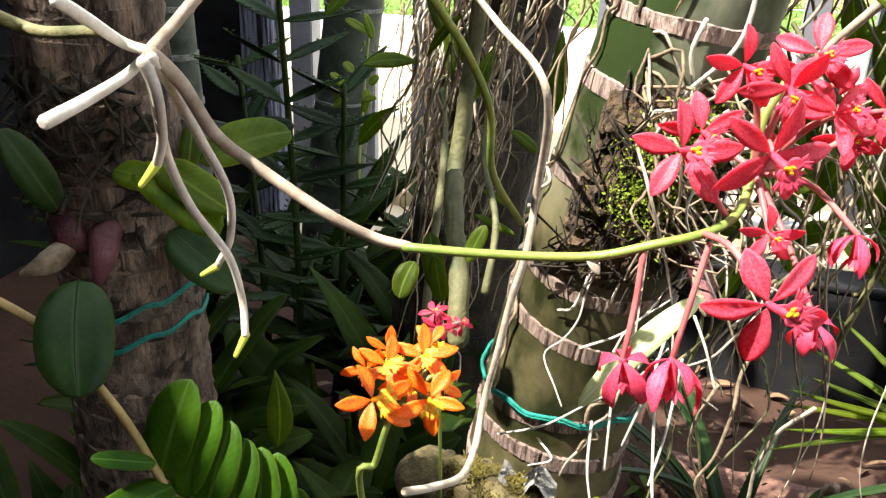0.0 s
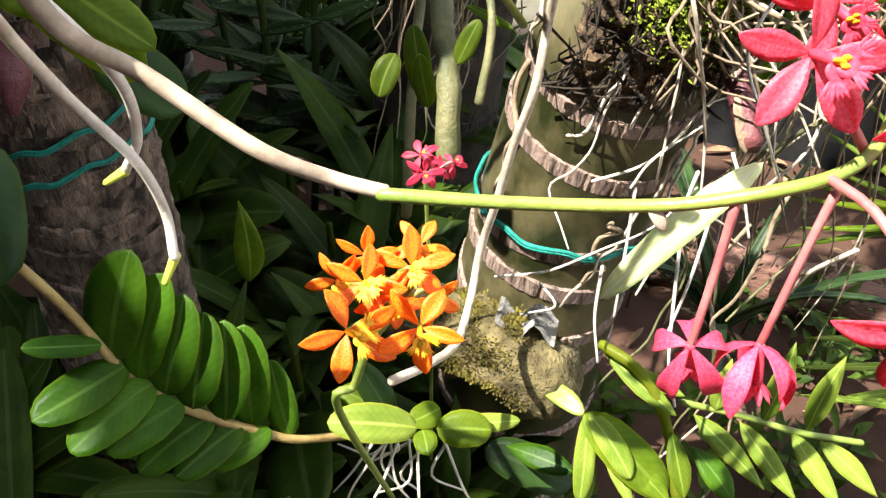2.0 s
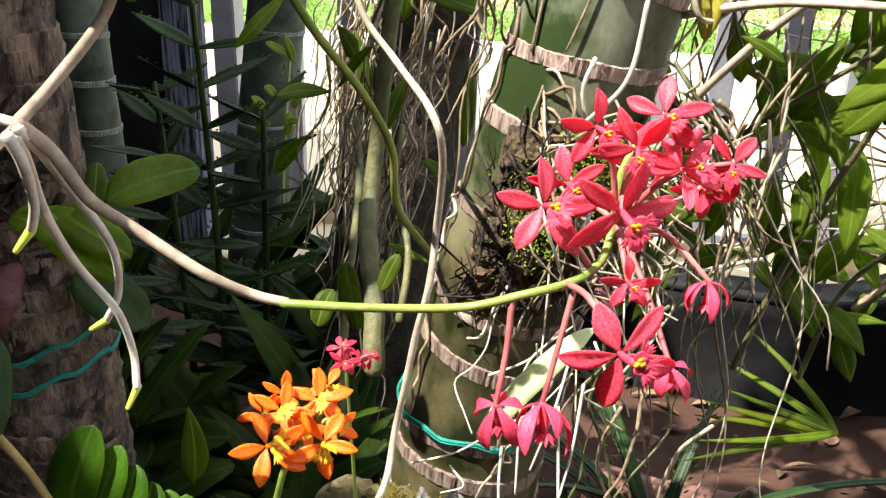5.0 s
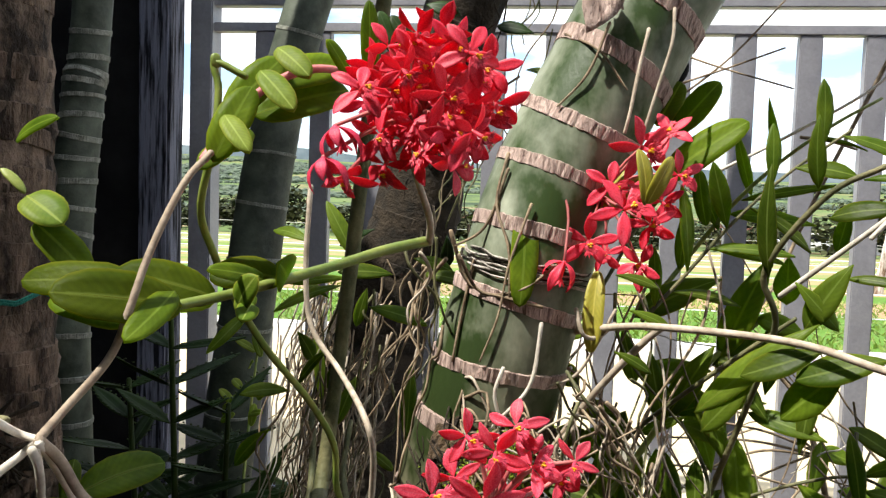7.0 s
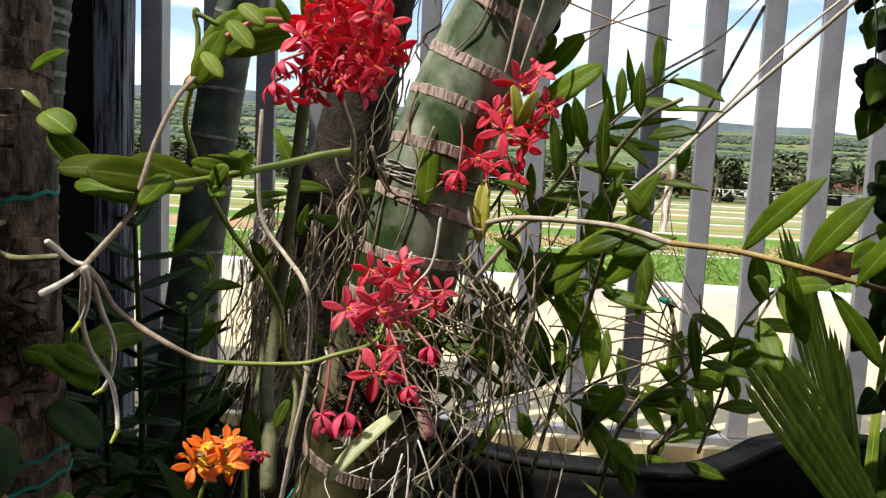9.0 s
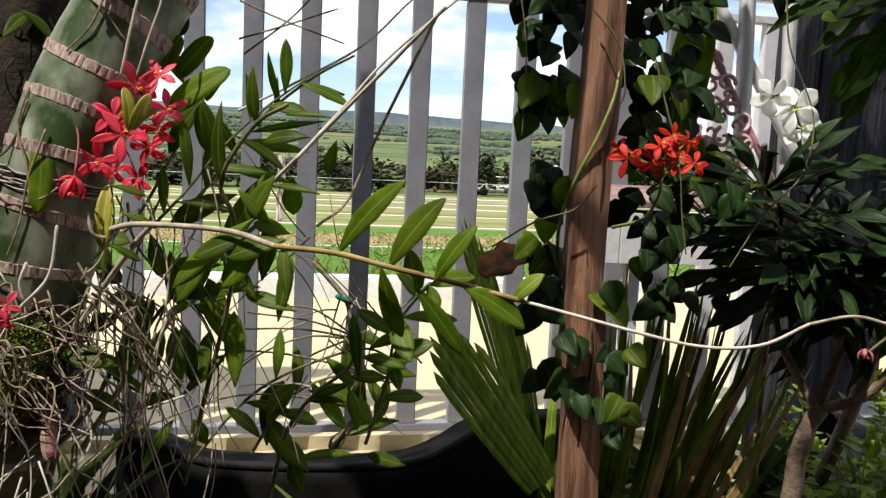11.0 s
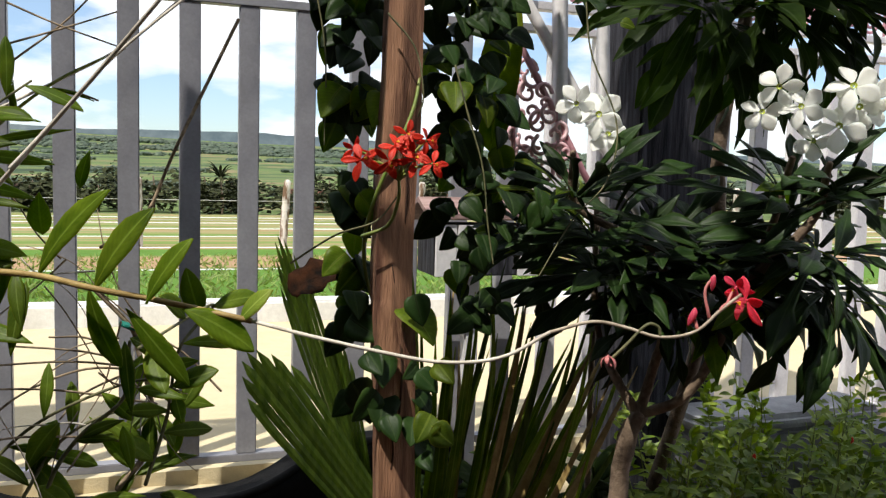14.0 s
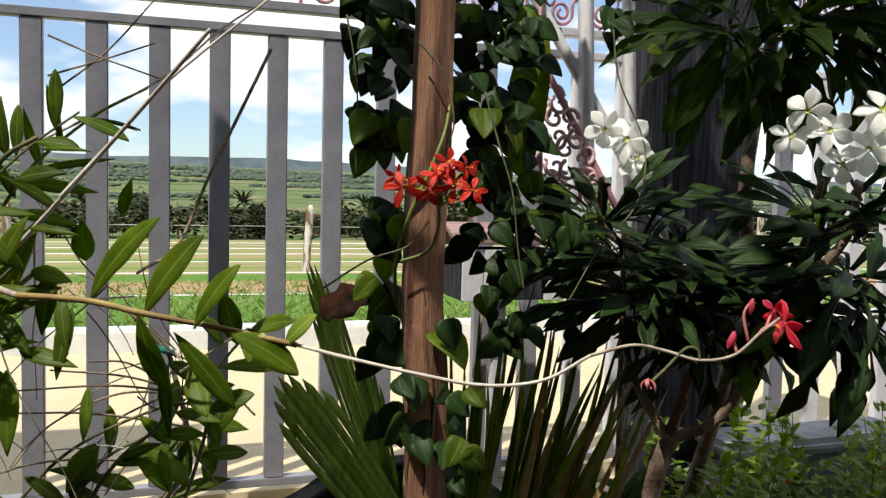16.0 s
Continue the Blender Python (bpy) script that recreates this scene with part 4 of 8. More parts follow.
stem(shoot, [(-0.279, -1.448, 0.762), (-0.280, -1.452, 0.703), (-0.274, -1.454, 0.663), (-0.248, -1.472, 0.637), (-0.213, -1.547, 0.628), (-0.207, -1.547, 0.605), (-0.212, -1.53, 0.561), (-0.214, -1.537, 0.53), (-0.221, -1.535, 0.498), (-0.226, -1.535, 0.467), (-0.233, -1.53, 0.43), (-0.234, -1.546, 0.408), (-0.233, -1.585, 0.418), (-0.241, -1.612, 0.430), (-0.250, -1.634, 0.442)], 0.0019, 0.0022, M_CANE, "cane", "long greyish-tan aerial root")

# the cluster on the trunk
side = thing("orchid", (-0.117, -1.425, 0.748), "red orchid cluster tied against the green trunk", "orchid")
RT_ = (-0.079, -1.444, 0.763)
stem(side, [(-0.163, -1.434, 0.722), (-0.151, -1.441, 0.739), (-0.128, -1.447, 0.751), (-0.106, -1.453, 0.769), RT_, (-0.061, -1.446, 0.769)], 0.0018, 0.0012, M_STEM, "flower_stalk")
for x, place, size, pd in ((0, (-0.055, -1.464, 0.794), 0.033, RT_), (1, (-0.037, -1.456, 0.803), 0.026, RT_), (2, (-0.030, -1.457, 0.777), 0.026, RT_), (3, (-0.064, -1.468, 0.754), 0.036, RT_), (4, (-0.046, -1.456, 0.744), 0.026, RT_), (5, (-0.086, -1.453, 0.731), 0.030, RT_), (6, (-0.052, -1.459, 0.718), 0.026, RT_), (7, (-0.073, -1.453, 0.769), 0.028, RT_), (8, (-0.038, -1.444, 0.759), 0.024, RT_), (9, (-0.074, -1.446, 0.723), 0.022, RT_)):
    flower(side, place, size * 1.2, M_RED, pedicel=pd, spread=0.4)
flower(side, (-0.101, -1.466, 0.718), 0.034, M_RED, kind="droop", pedicel=(-0.106, -1.453, 0.769))
leaf(side, (-0.129, -1.452, 0.750), (-0.129, -1.467, 0.687), 0.019, m=M_LEAF, fold=0.1)
leaf(side, (-0.078, -1.443, 0.711), (-0.081, -1.457, 0.657), 0.014, m=M_LEAF_YELLOW, fold=0.6, label="yellow hanging old leaf")
for base, tip, w in (((-0.041, -1.410, 0.812), (-0.025, -1.406, 0.843), 0.018), ((-0.028, -1.399, 0.807), (0.002, -1.402, 0.844), 0.020), ((-0.036, -1.412, 0.774), (0.019, -1.422, 0.815), 0.024), ((-0.009, -1.398, 0.783), (-0.002, -1.399, 0.743), 0.012), ((-0.004, -1.386, 0.788), (0.013, -1.382, 0.817), 0.010)):
    leaf(side, base, tip, w)
for base, tip in (((-0.054, -1.495, 0.757), (-0.059, -1.490, 0.791)), ((-0.053, -1.495, 0.758), (-0.039, -1.493, 0.787))):
    leaf(side, base, tip, 0.011, m=M_LEAF_YELLOW, up=(0.5, -0.8, 0.2), fold=0.35, label="yellowing leaf")
for base, tip, w in (((-0.088, -1.432, 0.75), (-0.063, -1.441, 0.779), 0.016), ((-0.086, -1.432, 0.753), (-0.054, -1.445, 0.758), 0.015), ((-0.072, -1.423, 0.756), (-0.041, -1.424, 0.777), 0.01)):
    leaf(side, base, tip, w, m=M_LEAF_YELLOW, fold=0.5, wave=0.2, label="crumpled yellow old leaf")
# ---- low plants round the trunks ----
def scatter_leaves(plant, rnd, heart, n, length, width, m, shape="oval", rise=(0.1, 0.8), reach=None, name="leaf", thick=0.0008, sag=0.08, spread=0.02):
    """n leaves that spring from about heart and arch outwards, each its own part."""
    heart = Vector(heart)
    for i in range(n):
        a = rnd.uniform(0, 2 * math.pi)
        d = Vector((math.cos(a), math.sin(a), rnd.uniform(*rise))).normalized()
        L = length * rnd.uniform(0.65, 1.15)
        b = heart + Vector((rnd.uniform(-spread, spread), rnd.uniform(-spread, spread), rnd.uniform(-spread, spread)))
        leaf(plant, b, b + d * L, width * rnd.uniform(0.75, 1.15), up=Vector((-d.x * 0.4, -d.y * 0.4, 1)), m=m, shape=shape, sag=sag, thick=thick, name=name)


M_TANCANE = mat("tan_cane", (0.25, 0.165, 0.05), (0.40, 0.29, 0.10), 50, 0.6, 0.3, 220)
rows = thing("orchid", (-0.288, -1.610, 0.362), "orchid cane with two neat rows of glossy oval leaves", "orchid")
stem(rows, [(-0.455, -1.652, 0.526), (-0.426, -1.644, 0.503), (-0.396, -1.639, 0.459), (-0.377, -1.637, 0.418), (-0.356, -1.641, 0.407), (-0.334, -1.636, 0.392), (-0.318, -1.629, 0.380), (-0.304, -1.622, 0.369), (-0.284, -1.603, 0.354)], 0.0024, 0.0022, M_TANCANE, "cane", "tan jointed cane")
UPL = Vector((0.35, -0.55, 0.75)) - Vector((0.80, 0.27, -0.55)) * 0.30
for base, tip, w in (
    ((-0.381, -1.635, 0.421), (-0.369, -1.617, 0.472), 0.026), ((-0.368, -1.638, 0.414), (-0.356, -1.616, 0.461), 0.021), ((-0.354, -1.640, 0.409), (-0.348, -1.617, 0.451), 0.021), ((-0.341, -1.641, 0.404), (-0.341, -1.616, 0.441), 0.021),
    ((-0.330, -1.635, 0.392), (-0.334, -1.613, 0.435), 0.020), ((-0.321, -1.628, 0.381), (-0.327, -1.609, 0.430), 0.020), ((-0.306, -1.621, 0.370), (-0.316, -1.610, 0.410), 0.014),
    ((-0.373, -1.636, 0.418), (-0.396, -1.674, 0.418), 0.019), ((-0.360, -1.638, 0.412), (-0.381, -1.676, 0.404), 0.020), ((-0.346, -1.640, 0.406), (-0.368, -1.670, 0.400), 0.018), ((-0.336, -1.635, 0.393), (-0.358, -1.667, 0.385), 0.018), ((-0.324, -1.632, 0.386), (-0.344, -1.662, 0.379), 0.017), ((-0.312, -1.627, 0.380), (-0.333, -1.650, 0.374), 0.013), ((-0.380, -1.639, 0.433), (-0.402, -1.659, 0.446), 0.009)):
    leaf(rows, base, tip, w * 1.12, up=UPL, m=M_LEAF_ROW, sag=0.04, fold=0.2, thick=0.0007)
leaf(rows, (-0.421, -1.624, 0.523), (-0.401, -1.661, 0.482), 0.036, m=M_LEAF_DARK, fold=0.08, label="broad dull-green leaf")

# bright low leaves below the mossy root
low = thing("orchid", (-0.245, -1.588, 0.351), "small orchid with pale glossy leaves on a root stub", "orchid")
for base, tip, w, mm in (((-0.249, -1.594, 0.360), (-0.291, -1.609, 0.370), 0.020, M_LEAF_PALE), ((-0.246, -1.594, 0.359), (-0.240, -1.607, 0.358), 0.012, M_LEAF), ((-0.239, -1.592, 0.360), (-0.212, -1.586, 0.360), 0.019, M_LEAF), ((-0.237, -1.583, 0.353), (-0.199, -1.573, 0.356), 0.010, M_LEAF_PALE), ((-0.253, -1.593, 0.362), (-0.241, -1.579, 0.360), 0.014, M_LEAF), ((-0.266, -1.582, 0.347), (-0.287, -1.574, 0.378), 0.016, M_LEAF_DARK), ((-0.263, -1.581, 0.347), (-0.295, -1.579, 0.359), 0.018, M_LEAF)):
    leaf(low, base, tip, w, m=mm, up=(0.1, -0.5, 0.8))
rndr = random.Random(21)
for i in range(14):
    a = Vector((-0.249, -1.590, 0.348)) + Vector((rndr.uniform(-0.02, 0.015), 0, 0))
    b = a + Vector((rndr.uniform(-0.04, 0.025), rndr.uniform(-0.03, 0.02), -rndr.uniform(0.03, 0.08)))
    stem(low, [a, (a + b) / 2 + Vector((rndr.uniform(-0.012, 0.012), -0.008, rndr.uniform(-0.005, 0.01))), b], 0.0009, 0.0006, M_ROOT, "aerial_root", n=9, sides=5)

# mossy log and gauze at the trunk's foot
log = thing("mossy_log", (-0.225, -1.516, 0.336), "mossy brown log at the foot of the palm", "log")
bm = bmesh.new()
tube(bm, [(-0.284, -1.483, 0.329), (-0.246, -1.498, 0.332), (-0.215, -1.506, 0.329), (-0.189, -1.504, 0.309)], 0.022, 0.026, 26, 18, 0.35)
under(part("log", bm, mat("mossy_log_wood", (0.05, 0.038, 0.012), (0.22, 0.175, 0.075), 60, 0.95, 1.0, 220)), log)
bm = bmesh.new()
rndm = random.Random(19)
logline = smooth([(-0.259, -1.490, 0.329), (-0.234, -1.502, 0.332), (-0.215, -1.506, 0.329), (-0.196, -1.506, 0.316)], 60)
for i in range(7000):
    q = logline[rndm.randrange(60)]
    a = rndm.uniform(2.9, 6.0)
    o = Vector((math.cos(a) * 0.3, math.cos(a) * 0.9 - 0.3, -math.sin(a))).normalized()
    p = q + o * 0.0225 + Vector((rndm.gauss(0, 0.003), rndm.gauss(0, 0.003), 0))
    if noise.noise(p * 55) < -0.4:
        continue
    blade(bm, p, p + (o + Vector((rndm.gauss(0, 0.6), rndm.gauss(0, 0.6), 0.2))).normalized() * rndm.uniform(0.0015, 0.0040), (0, -1, 0.4), 0.0013, 0.1, 0.1, 0, "lance", 2)
tagged(under(part("moss", bm, M_MOSS_OLIVE, None, "fuzzy olive moss"), log), kind="stuff")
bm = bmesh.new()
c = Vector((-0.207, -1.498, 0.353))
bmesh.ops.create_grid(bm, x_segments=14, y_segments=8, size=0.5)
for v in bm.verts:
    x, y = v.co.x, v.co.y
    v.co = c + Vector((x * 0.036, y * 0.022, 0.006 * math.sin(x * 9) + 0.006 * noise.noise((x * 4, y * 4, 2))))
tagged(part("gauze_scrap", bm, mat("grey_gauze", (0.16, 0.15, 0.13), (0.34, 0.32, 0.29), 60, 0.9, 0.6, 500)), "crumpled grey gauze scrap lying on the log", "cloth")

# fibrous moss pad and dark bark strapped on the trunk
pad = thing("moss_pad", (-0.165, -1.46, 0.50), "dark fibre pad with bright moss on the palm trunk", "moss pad")
rndp = random.Random(8)
bm = bmesh.new()
def pad_point(f, a, out):
    k = min(int(f * 89), 88)
    c = main_axis[k].lerp(main_axis[k + 1], f * 89 - k)
    r = main_rad(f) * 0.97 + out
    return c + Vector((math.cos(a), math.sin(a), 0)) * r


cols = []
for i in range(49):
    u = i / 48
    col = []
    for j in range(31):
        v = j / 30
        f, a = 0.332 + 0.072 * v, radians(228 + 130 * u)
        p = pad_point(f, a, 0)
        edge = min(1, 6 * min(u, 1 - u, v, 1 - v))
        lump = 0.009 + 0.011 * noise.noise(p * 45) + 0.006 * noise.noise(p * 140) + 0.004 * noise.noise(p * 330)
        col.append(bm.verts.new(pad_point(f + 0.006 * noise.noise(p * 60) * (1 - edge), a, max(0.0, lump) * edge)))
    cols.append(col)
for a, b in zip(cols, cols[1:]):
    for j in range(30):
        bm.faces.new((a[j], b[j], b[j + 1], a[j + 1]))
under(part("bark", bm, mat("crumbling_brown_fibre", (0.016, 0.010, 0.006), (0.15, 0.095, 0.05), 70, 0.95, 1.0, 240, contrast=(0.38, 0.66)), None, "dark crumbling fibre bark"), pad)
bm = bmesh.new()
for i in range(150):
    p = pad_point(rndp.uniform(0.335, 0.40), radians(rndp.uniform(232, 352)), rndp.uniform(0.004, 0.02))
    d = Vector((rndp.uniform(-1, 1) * 0.5, rndp.uniform(-1, 0.2) * 0.4, rndp.uniform(-1, 1))).normalized() * rndp.uniform(0.006, 0.02)
    tube(bm, [p - d, p + Vector((rndp.gauss(0, 0.003), -0.003, 0)), p + d], rndp.uniform(0.0004, 0.0012), 0.0004, 6, 4)
tagged(under(part("fibre", bm, M_BARK), pad), kind="stuff")
bm = bmesh.new()
for i in range(3800):
    p = pad_point(min(0.402, max(0.338, rndp.gauss(0.378, 0.009))), radians(rndp.gauss(288, 13)), rndp.uniform(0.010, 0.019))
    d = Vector((rndp.uniform(-1, 1), -rndp.random(), rndp.uniform(-0.6, 1))).normalized() * rndp.uniform(0.002, 0.0045)
    blade(bm, p, p + d, (0, -1, 0.4), 0.0012, 0.1, 0.1, 0, "lance", 2)
under(part("moss", bm, M_MOSS, None, "vivid green moss tuft"), pad)

# green twine
def twine(axis, rad, f, label, turns=1, tilt=0.0, r=0.0011, a0=150, a1=390):
    bm = bmesh.new()
    for j in range(turns):
        pts = []
        for i in range(20):
            a = radians(a0 + (a1 - a0) * i / 19)
            fi = f + j * 0.008
            c = axis[int(fi * 89)]
            rr = rad(fi) * 1.07
            pts.append(c + Vector((math.cos(a) * rr, math.sin(a) * rr, tilt * math.cos(a) * rr + 0.002 * math.sin(i * 2.1 + j))))
        for s in (-0.0009, 0.0009):
            tube(bm, [p + Vector((0, 0, s)) for p in pts], r, r, 50, 5, 0.3)
    return tagged(part("twine", bm, M_TWINE), label, "twine")


def axis_share(axis, z):
    return min(range(90), key=lambda i: abs(axis[i].z - z)) / 89


left_axis = smooth([(-0.515, -1.45, -0.12), (-0.512, -1.46, 0.25), (-0.502, -1.47, 0.45), (-0.495, -1.49, 0.65), (-0.495, -1.49, 0.82), (-0.50, -1.48, 1.3), (-0.50, -1.47, 2.0)], 90)
twine(main_axis, main_rad, axis_share(main_axis, 0.385), "green plastic twine round the ringed palm", 1, -0.1, 0.0014)
for z in (0.43, 0.40, 0.665):
    twine(left_axis, lambda f: 0.0475 if f < 0.4 else 0.042, axis_share(left_axis, z), "green plastic twine round the brown palm", 1, 0.35)

# old pseudobulbs, husks and stubs on the brown trunk
husk = thing("bark_husk", (-0.47, -1.50, 0.55), "dark burnt-looking husks and maroon bulbs on the trunk", "husk")
rndh = random.Random(4)
M_MAROON = mat("maroon_bulb", (0.06, 0.012, 0.018), (0.16, 0.05, 0.05), 50, 0.5, 0.5, 220)
for x, (a, b, r) in enumerate((((-0.519, -1.510, 0.507), (-0.495, -1.524, 0.488), 0.010), ((-0.487, -1.500, 0.511), (-0.478, -1.537, 0.473), 0.009), ((-0.488, -1.486, 0.518), (-0.453, -1.490, 0.515), 0.008), ((-0.502, -1.524, 0.491), (-0.524, -1.547, 0.477), 0.007), ((-0.529, -1.502, 0.530), (-0.502, -1.502, 0.514), 0.012))):
    bm = bmesh.new()
    a, b = Vector(a), Vector(b)
    tube(bm, [a, (a + b) / 2 + Vector((0.003, -0.006, 0)), b], r, r * 0.6, 14, 10, 0.35, rfun=lambda f: 0.6 + 0.7 * math.sin(math.pi * f))
    under(part("bulb", bm, M_MAROON if x < 3 else M_ROOTDRY), husk)
bm = bmesh.new()
for i in range(120):
    a = radians(rndh.uniform(190, 340))
    z = rndh.uniform(0.50, 0.60)
    c = left_axis[int(axis_share(left_axis, z) * 89)]
    p = c + Vector((math.cos(a), math.sin(a), 0)) * 0.046
    d = Vector((rndh.uniform(-1, 1), rndh.uniform(-1, 0), rndh.uniform(-1, 0.6))).normalized() * rndh.uniform(0.01, 0.025)
    tube(bm, [p - d * 0.6, p + Vector((0, -0.004, 0)), p + d], rndh.uniform(0.001, 0.004), 0.0008, 5, 5)
tagged(under(part("fibre", bm, M_BARK), husk), kind="stuff")

# orchid leaves against the brown trunk
lefty = thing("orchid", (-0.46, -1.53, 0.60), "leafy orchid shoots on the brown palm trunk", "orchid")
for base, tip, w, mm in (
    ((-0.413, -1.569, 0.750), (-0.386, -1.576, 0.735), 0.024, M_LEAF_PALE), ((-0.408, -1.569, 0.735), (-0.375, -1.566, 0.704), 0.022, M_LEAF), ((-0.468, -1.606, 0.590), (-0.462, -1.582, 0.540), 0.020, M_LEAF_DARK), ((-0.422, -1.583, 0.567), (-0.393, -1.588, 0.563), 0.017, M_LEAF), ((-0.402, -1.576, 0.570), (-0.353, -1.593, 0.556), 0.021, M_LEAF),
    ((-0.433, -1.549, 0.783), (-0.397, -1.563, 0.797), 0.010, M_LEAF), ((-0.429, -1.570, 0.766), (-0.414, -1.569, 0.752), 0.006, M_STEM), ((-0.470, -1.414, 0.518), (-0.401, -1.407, 0.547), 0.026, M_LEAF_DARK), ((-0.486, -1.417, 0.521), (-0.479, -1.407, 0.538), 0.014, M_LEAF_DARK), ((-0.455, -1.490, 0.492), (-0.408, -1.493, 0.459), 0.035, M_LEAF_DARK),
    ((-0.385, -1.706, 0.687), (-0.364, -1.719, 0.729), 0.010, M_LEAF), ((-0.372, -1.705, 0.681), (-0.391, -1.728, 0.679), 0.016, M_LEAF_DARK), ((-0.411, -1.581, 0.569), (-0.358, -1.597, 0.545), 0.026, M_LEAF), ((-0.339, -1.660, 0.705), (-0.295, -1.667, 0.696), 0.020, M_LEAF), ((-0.307, -1.645, 0.702), (-0.268, -1.638, 0.704), 0.016, M_LEAF), ((-0.303, -1.660, 0.689), (-0.284, -1.661, 0.706), 0.014, M_LEAF), ((-0.260, -1.628, 0.698), (-0.253, -1.623, 0.707), 0.010, M_LEAF_PALE)):
    leaf(lefty, base, tip, w, m=mm)
stem(lefty, [(-0.47, -1.53, 0.66), (-0.375, -1.707, 0.673), (-0.358, -1.706, 0.661), (-0.313, -1.730, 0.667)], 0.0024, 0.002, M_GREENWOOD, "cane")

# saw-edged succulent behind
saw = thing("kalanchoe", (-0.562, -1.095, 0.329), "dark saw-edged kalanchoe stalks with narrow leaves", "plant")
rnds = random.Random(17)
for top, foot in (((-0.607, -0.981, 0.607), (-0.539, -1.121, 0.257)), ((-0.531, -0.967, 0.471), (-0.517, -1.108, 0.224)), ((-0.686, -0.941, 0.489), (-0.588, -1.099, 0.208))):
    top, foot = Vector(top), Vector(foot)
    foot.z = -0.1
    stem(saw, [foot, (foot + top) / 2 + Vector((0.01, 0, 0)), top], 0.006, 0.0035, M_LEAF_DARK, "stalk")
    n = 11
    for i in range(n):
        p = foot.lerp(top, 0.32 + 0.66 * i / (n - 1))
        for s in (-1, 1):
            a = rnds.uniform(-0.5, 0.5) + (0 if i % 2 else 1.2)
            d = Vector((s * math.cos(a), s * math.sin(a) * 0.8, rnds.uniform(0.15, 0.5))).normalized()
            L = rnds.uniform(0.07, 0.12)
            bm = bmesh.new()
            blade(bm, p, p + d * L, (0, -0.3, 1), 0.024, -0.03, 0.35, 0.0012, "lance", 9)
            sd = d.cross(Vector((0, 0, 1))).normalized()
            for q in range(1, 9):
                w = 0.012 * math.sin(math.pi * (q / 9) ** 0.8) ** 0.9
                for e in (-1, 1):
                    o = p + d * (L * q / 9) + sd * (w * e) + Vector((0, 0, 0.003))
                    blade(bm, o, o + sd * (0.005 * e) + d * 0.004, (0, 0, 1), 0.004, 0, 0.1, 0.0006, "lance", 2)
            under(part("leaf", bm, M_LEAF_DARK), saw)
# sunlit shoot by the fence gap
lit = thing("orchid", (-0.578, -0.776, 0.297), "small sunlit yellow-green orchid shoots by the fence", "orchid")
rndl = random.Random(31)
for x, y in ((650, 60), (640, 90), (625, 130), (655, 150), (600, 180), (640, 180), (590, 190), (660, 70), (610, 160), (645, 200), (470, 270), (600, 170)):
    k = Vector((-0.589, -0.743, 0.376)) + (Vector((-0.506, -0.722, 0.378)) - Vector((-0.589, -0.743, 0.376))) * ((x - 640) / 100) + (Vector((-0.578, -0.776, 0.297)) - Vector((-0.589, -0.743, 0.376))) * ((y - 200) / 100)
    leaf(lit, k, k + Vector((rndl.uniform(-0.03, 0.03), rndl.uniform(-0.02, 0.01), rndl.uniform(0.01, 0.04))), 0.014, m=M_LEAF_PALE)
stem(lit, [(-0.565, -0.815, 0.203), (-0.582, -0.777, 0.297), (-0.590, -0.726, 0.415), (-0.594, -0.688, 0.502)], 0.003, 0.002, M_STEM, "cane")

# hanging dry roots on the dark trunk
curtain = thing("root_curtain", (-0.373, -1.127, 0.592), "curtain of thin dry aerial roots hanging from the trunk", "roots")
rndc = random.Random(41)
c0, cx, cy = Vector((-0.370, -1.135, 0.599)), Vector((-0.316, -1.125, 0.601)), Vector((-0.365, -1.154, 0.547))
for i in range(46):
    u, v = rndc.gauss(0, 0.32), rndc.uniform(-1.2, 0.4)
    a = c0 + (cx - c0) * (u * 0.7 + 0.15) + (cy - c0) * v + Vector((0, rndc.uniform(-0.02, 0.05), 0))
    L = rndc.uniform(0.08, 0.26)
    pts = [a]
    for j in range(1, 6):
        pts.append(a + Vector((-0.10 * L * j / 5 + rndc.gauss(0, 0.006) - 0.02 * j / 5, rndc.gauss(0, 0.006), -L * j / 5)))
    stem(curtain, pts, rndc.uniform(0.0008, 0.0016), 0.0006, M_ROOTDRY if i % 3 else M_ROOT, "root", n=16, sides=5)
for i in range(54):
    f = rndc.random()
    a = Vector((-0.264, -1.179, 0.714)).lerp(Vector((-0.343, -1.206, 0.519)), f) + Vector((rndc.gauss(0, 0.035), rndc.gauss(0, 0.03), rndc.gauss(0, 0.03)))
    L = rndc.uniform(0.10, 0.30)
    pts = [a]
    for j in range(1, 7):
        pts.append(a + Vector((-0.16 * L * j / 6 + rndc.gauss(0, 0.008), rndc.gauss(0, 0.008), -L * j / 6)))
    stem(curtain, pts, rndc.uniform(0.0008, 0.0018), 0.0006, (M_ROOTDRY, M_GREENWOOD, M_ROOTDRY, M_CANE)[i % 4], "root", n=18, sides=5)
for i in range(22):
    a = Vector((-0.253, -1.205, 0.740)).lerp(Vector((-0.360, -1.235, 0.551)), rndc.random()) + Vector((rndc.gauss(0, 0.05), rndc.gauss(0, 0.02), rndc.gauss(0, 0.04)))
    d = Vector((rndc.gauss(0, 1), rndc.gauss(-0.3, 0.4), rndc.gauss(-0.2, 0.8))).normalized()
    leaf(curtain, a, a + d * rndc.uniform(0.04, 0.075), rndc.uniform(0.010, 0.018), m=M_LEAF_MID, shape="petal")
climb = random.Random(151)
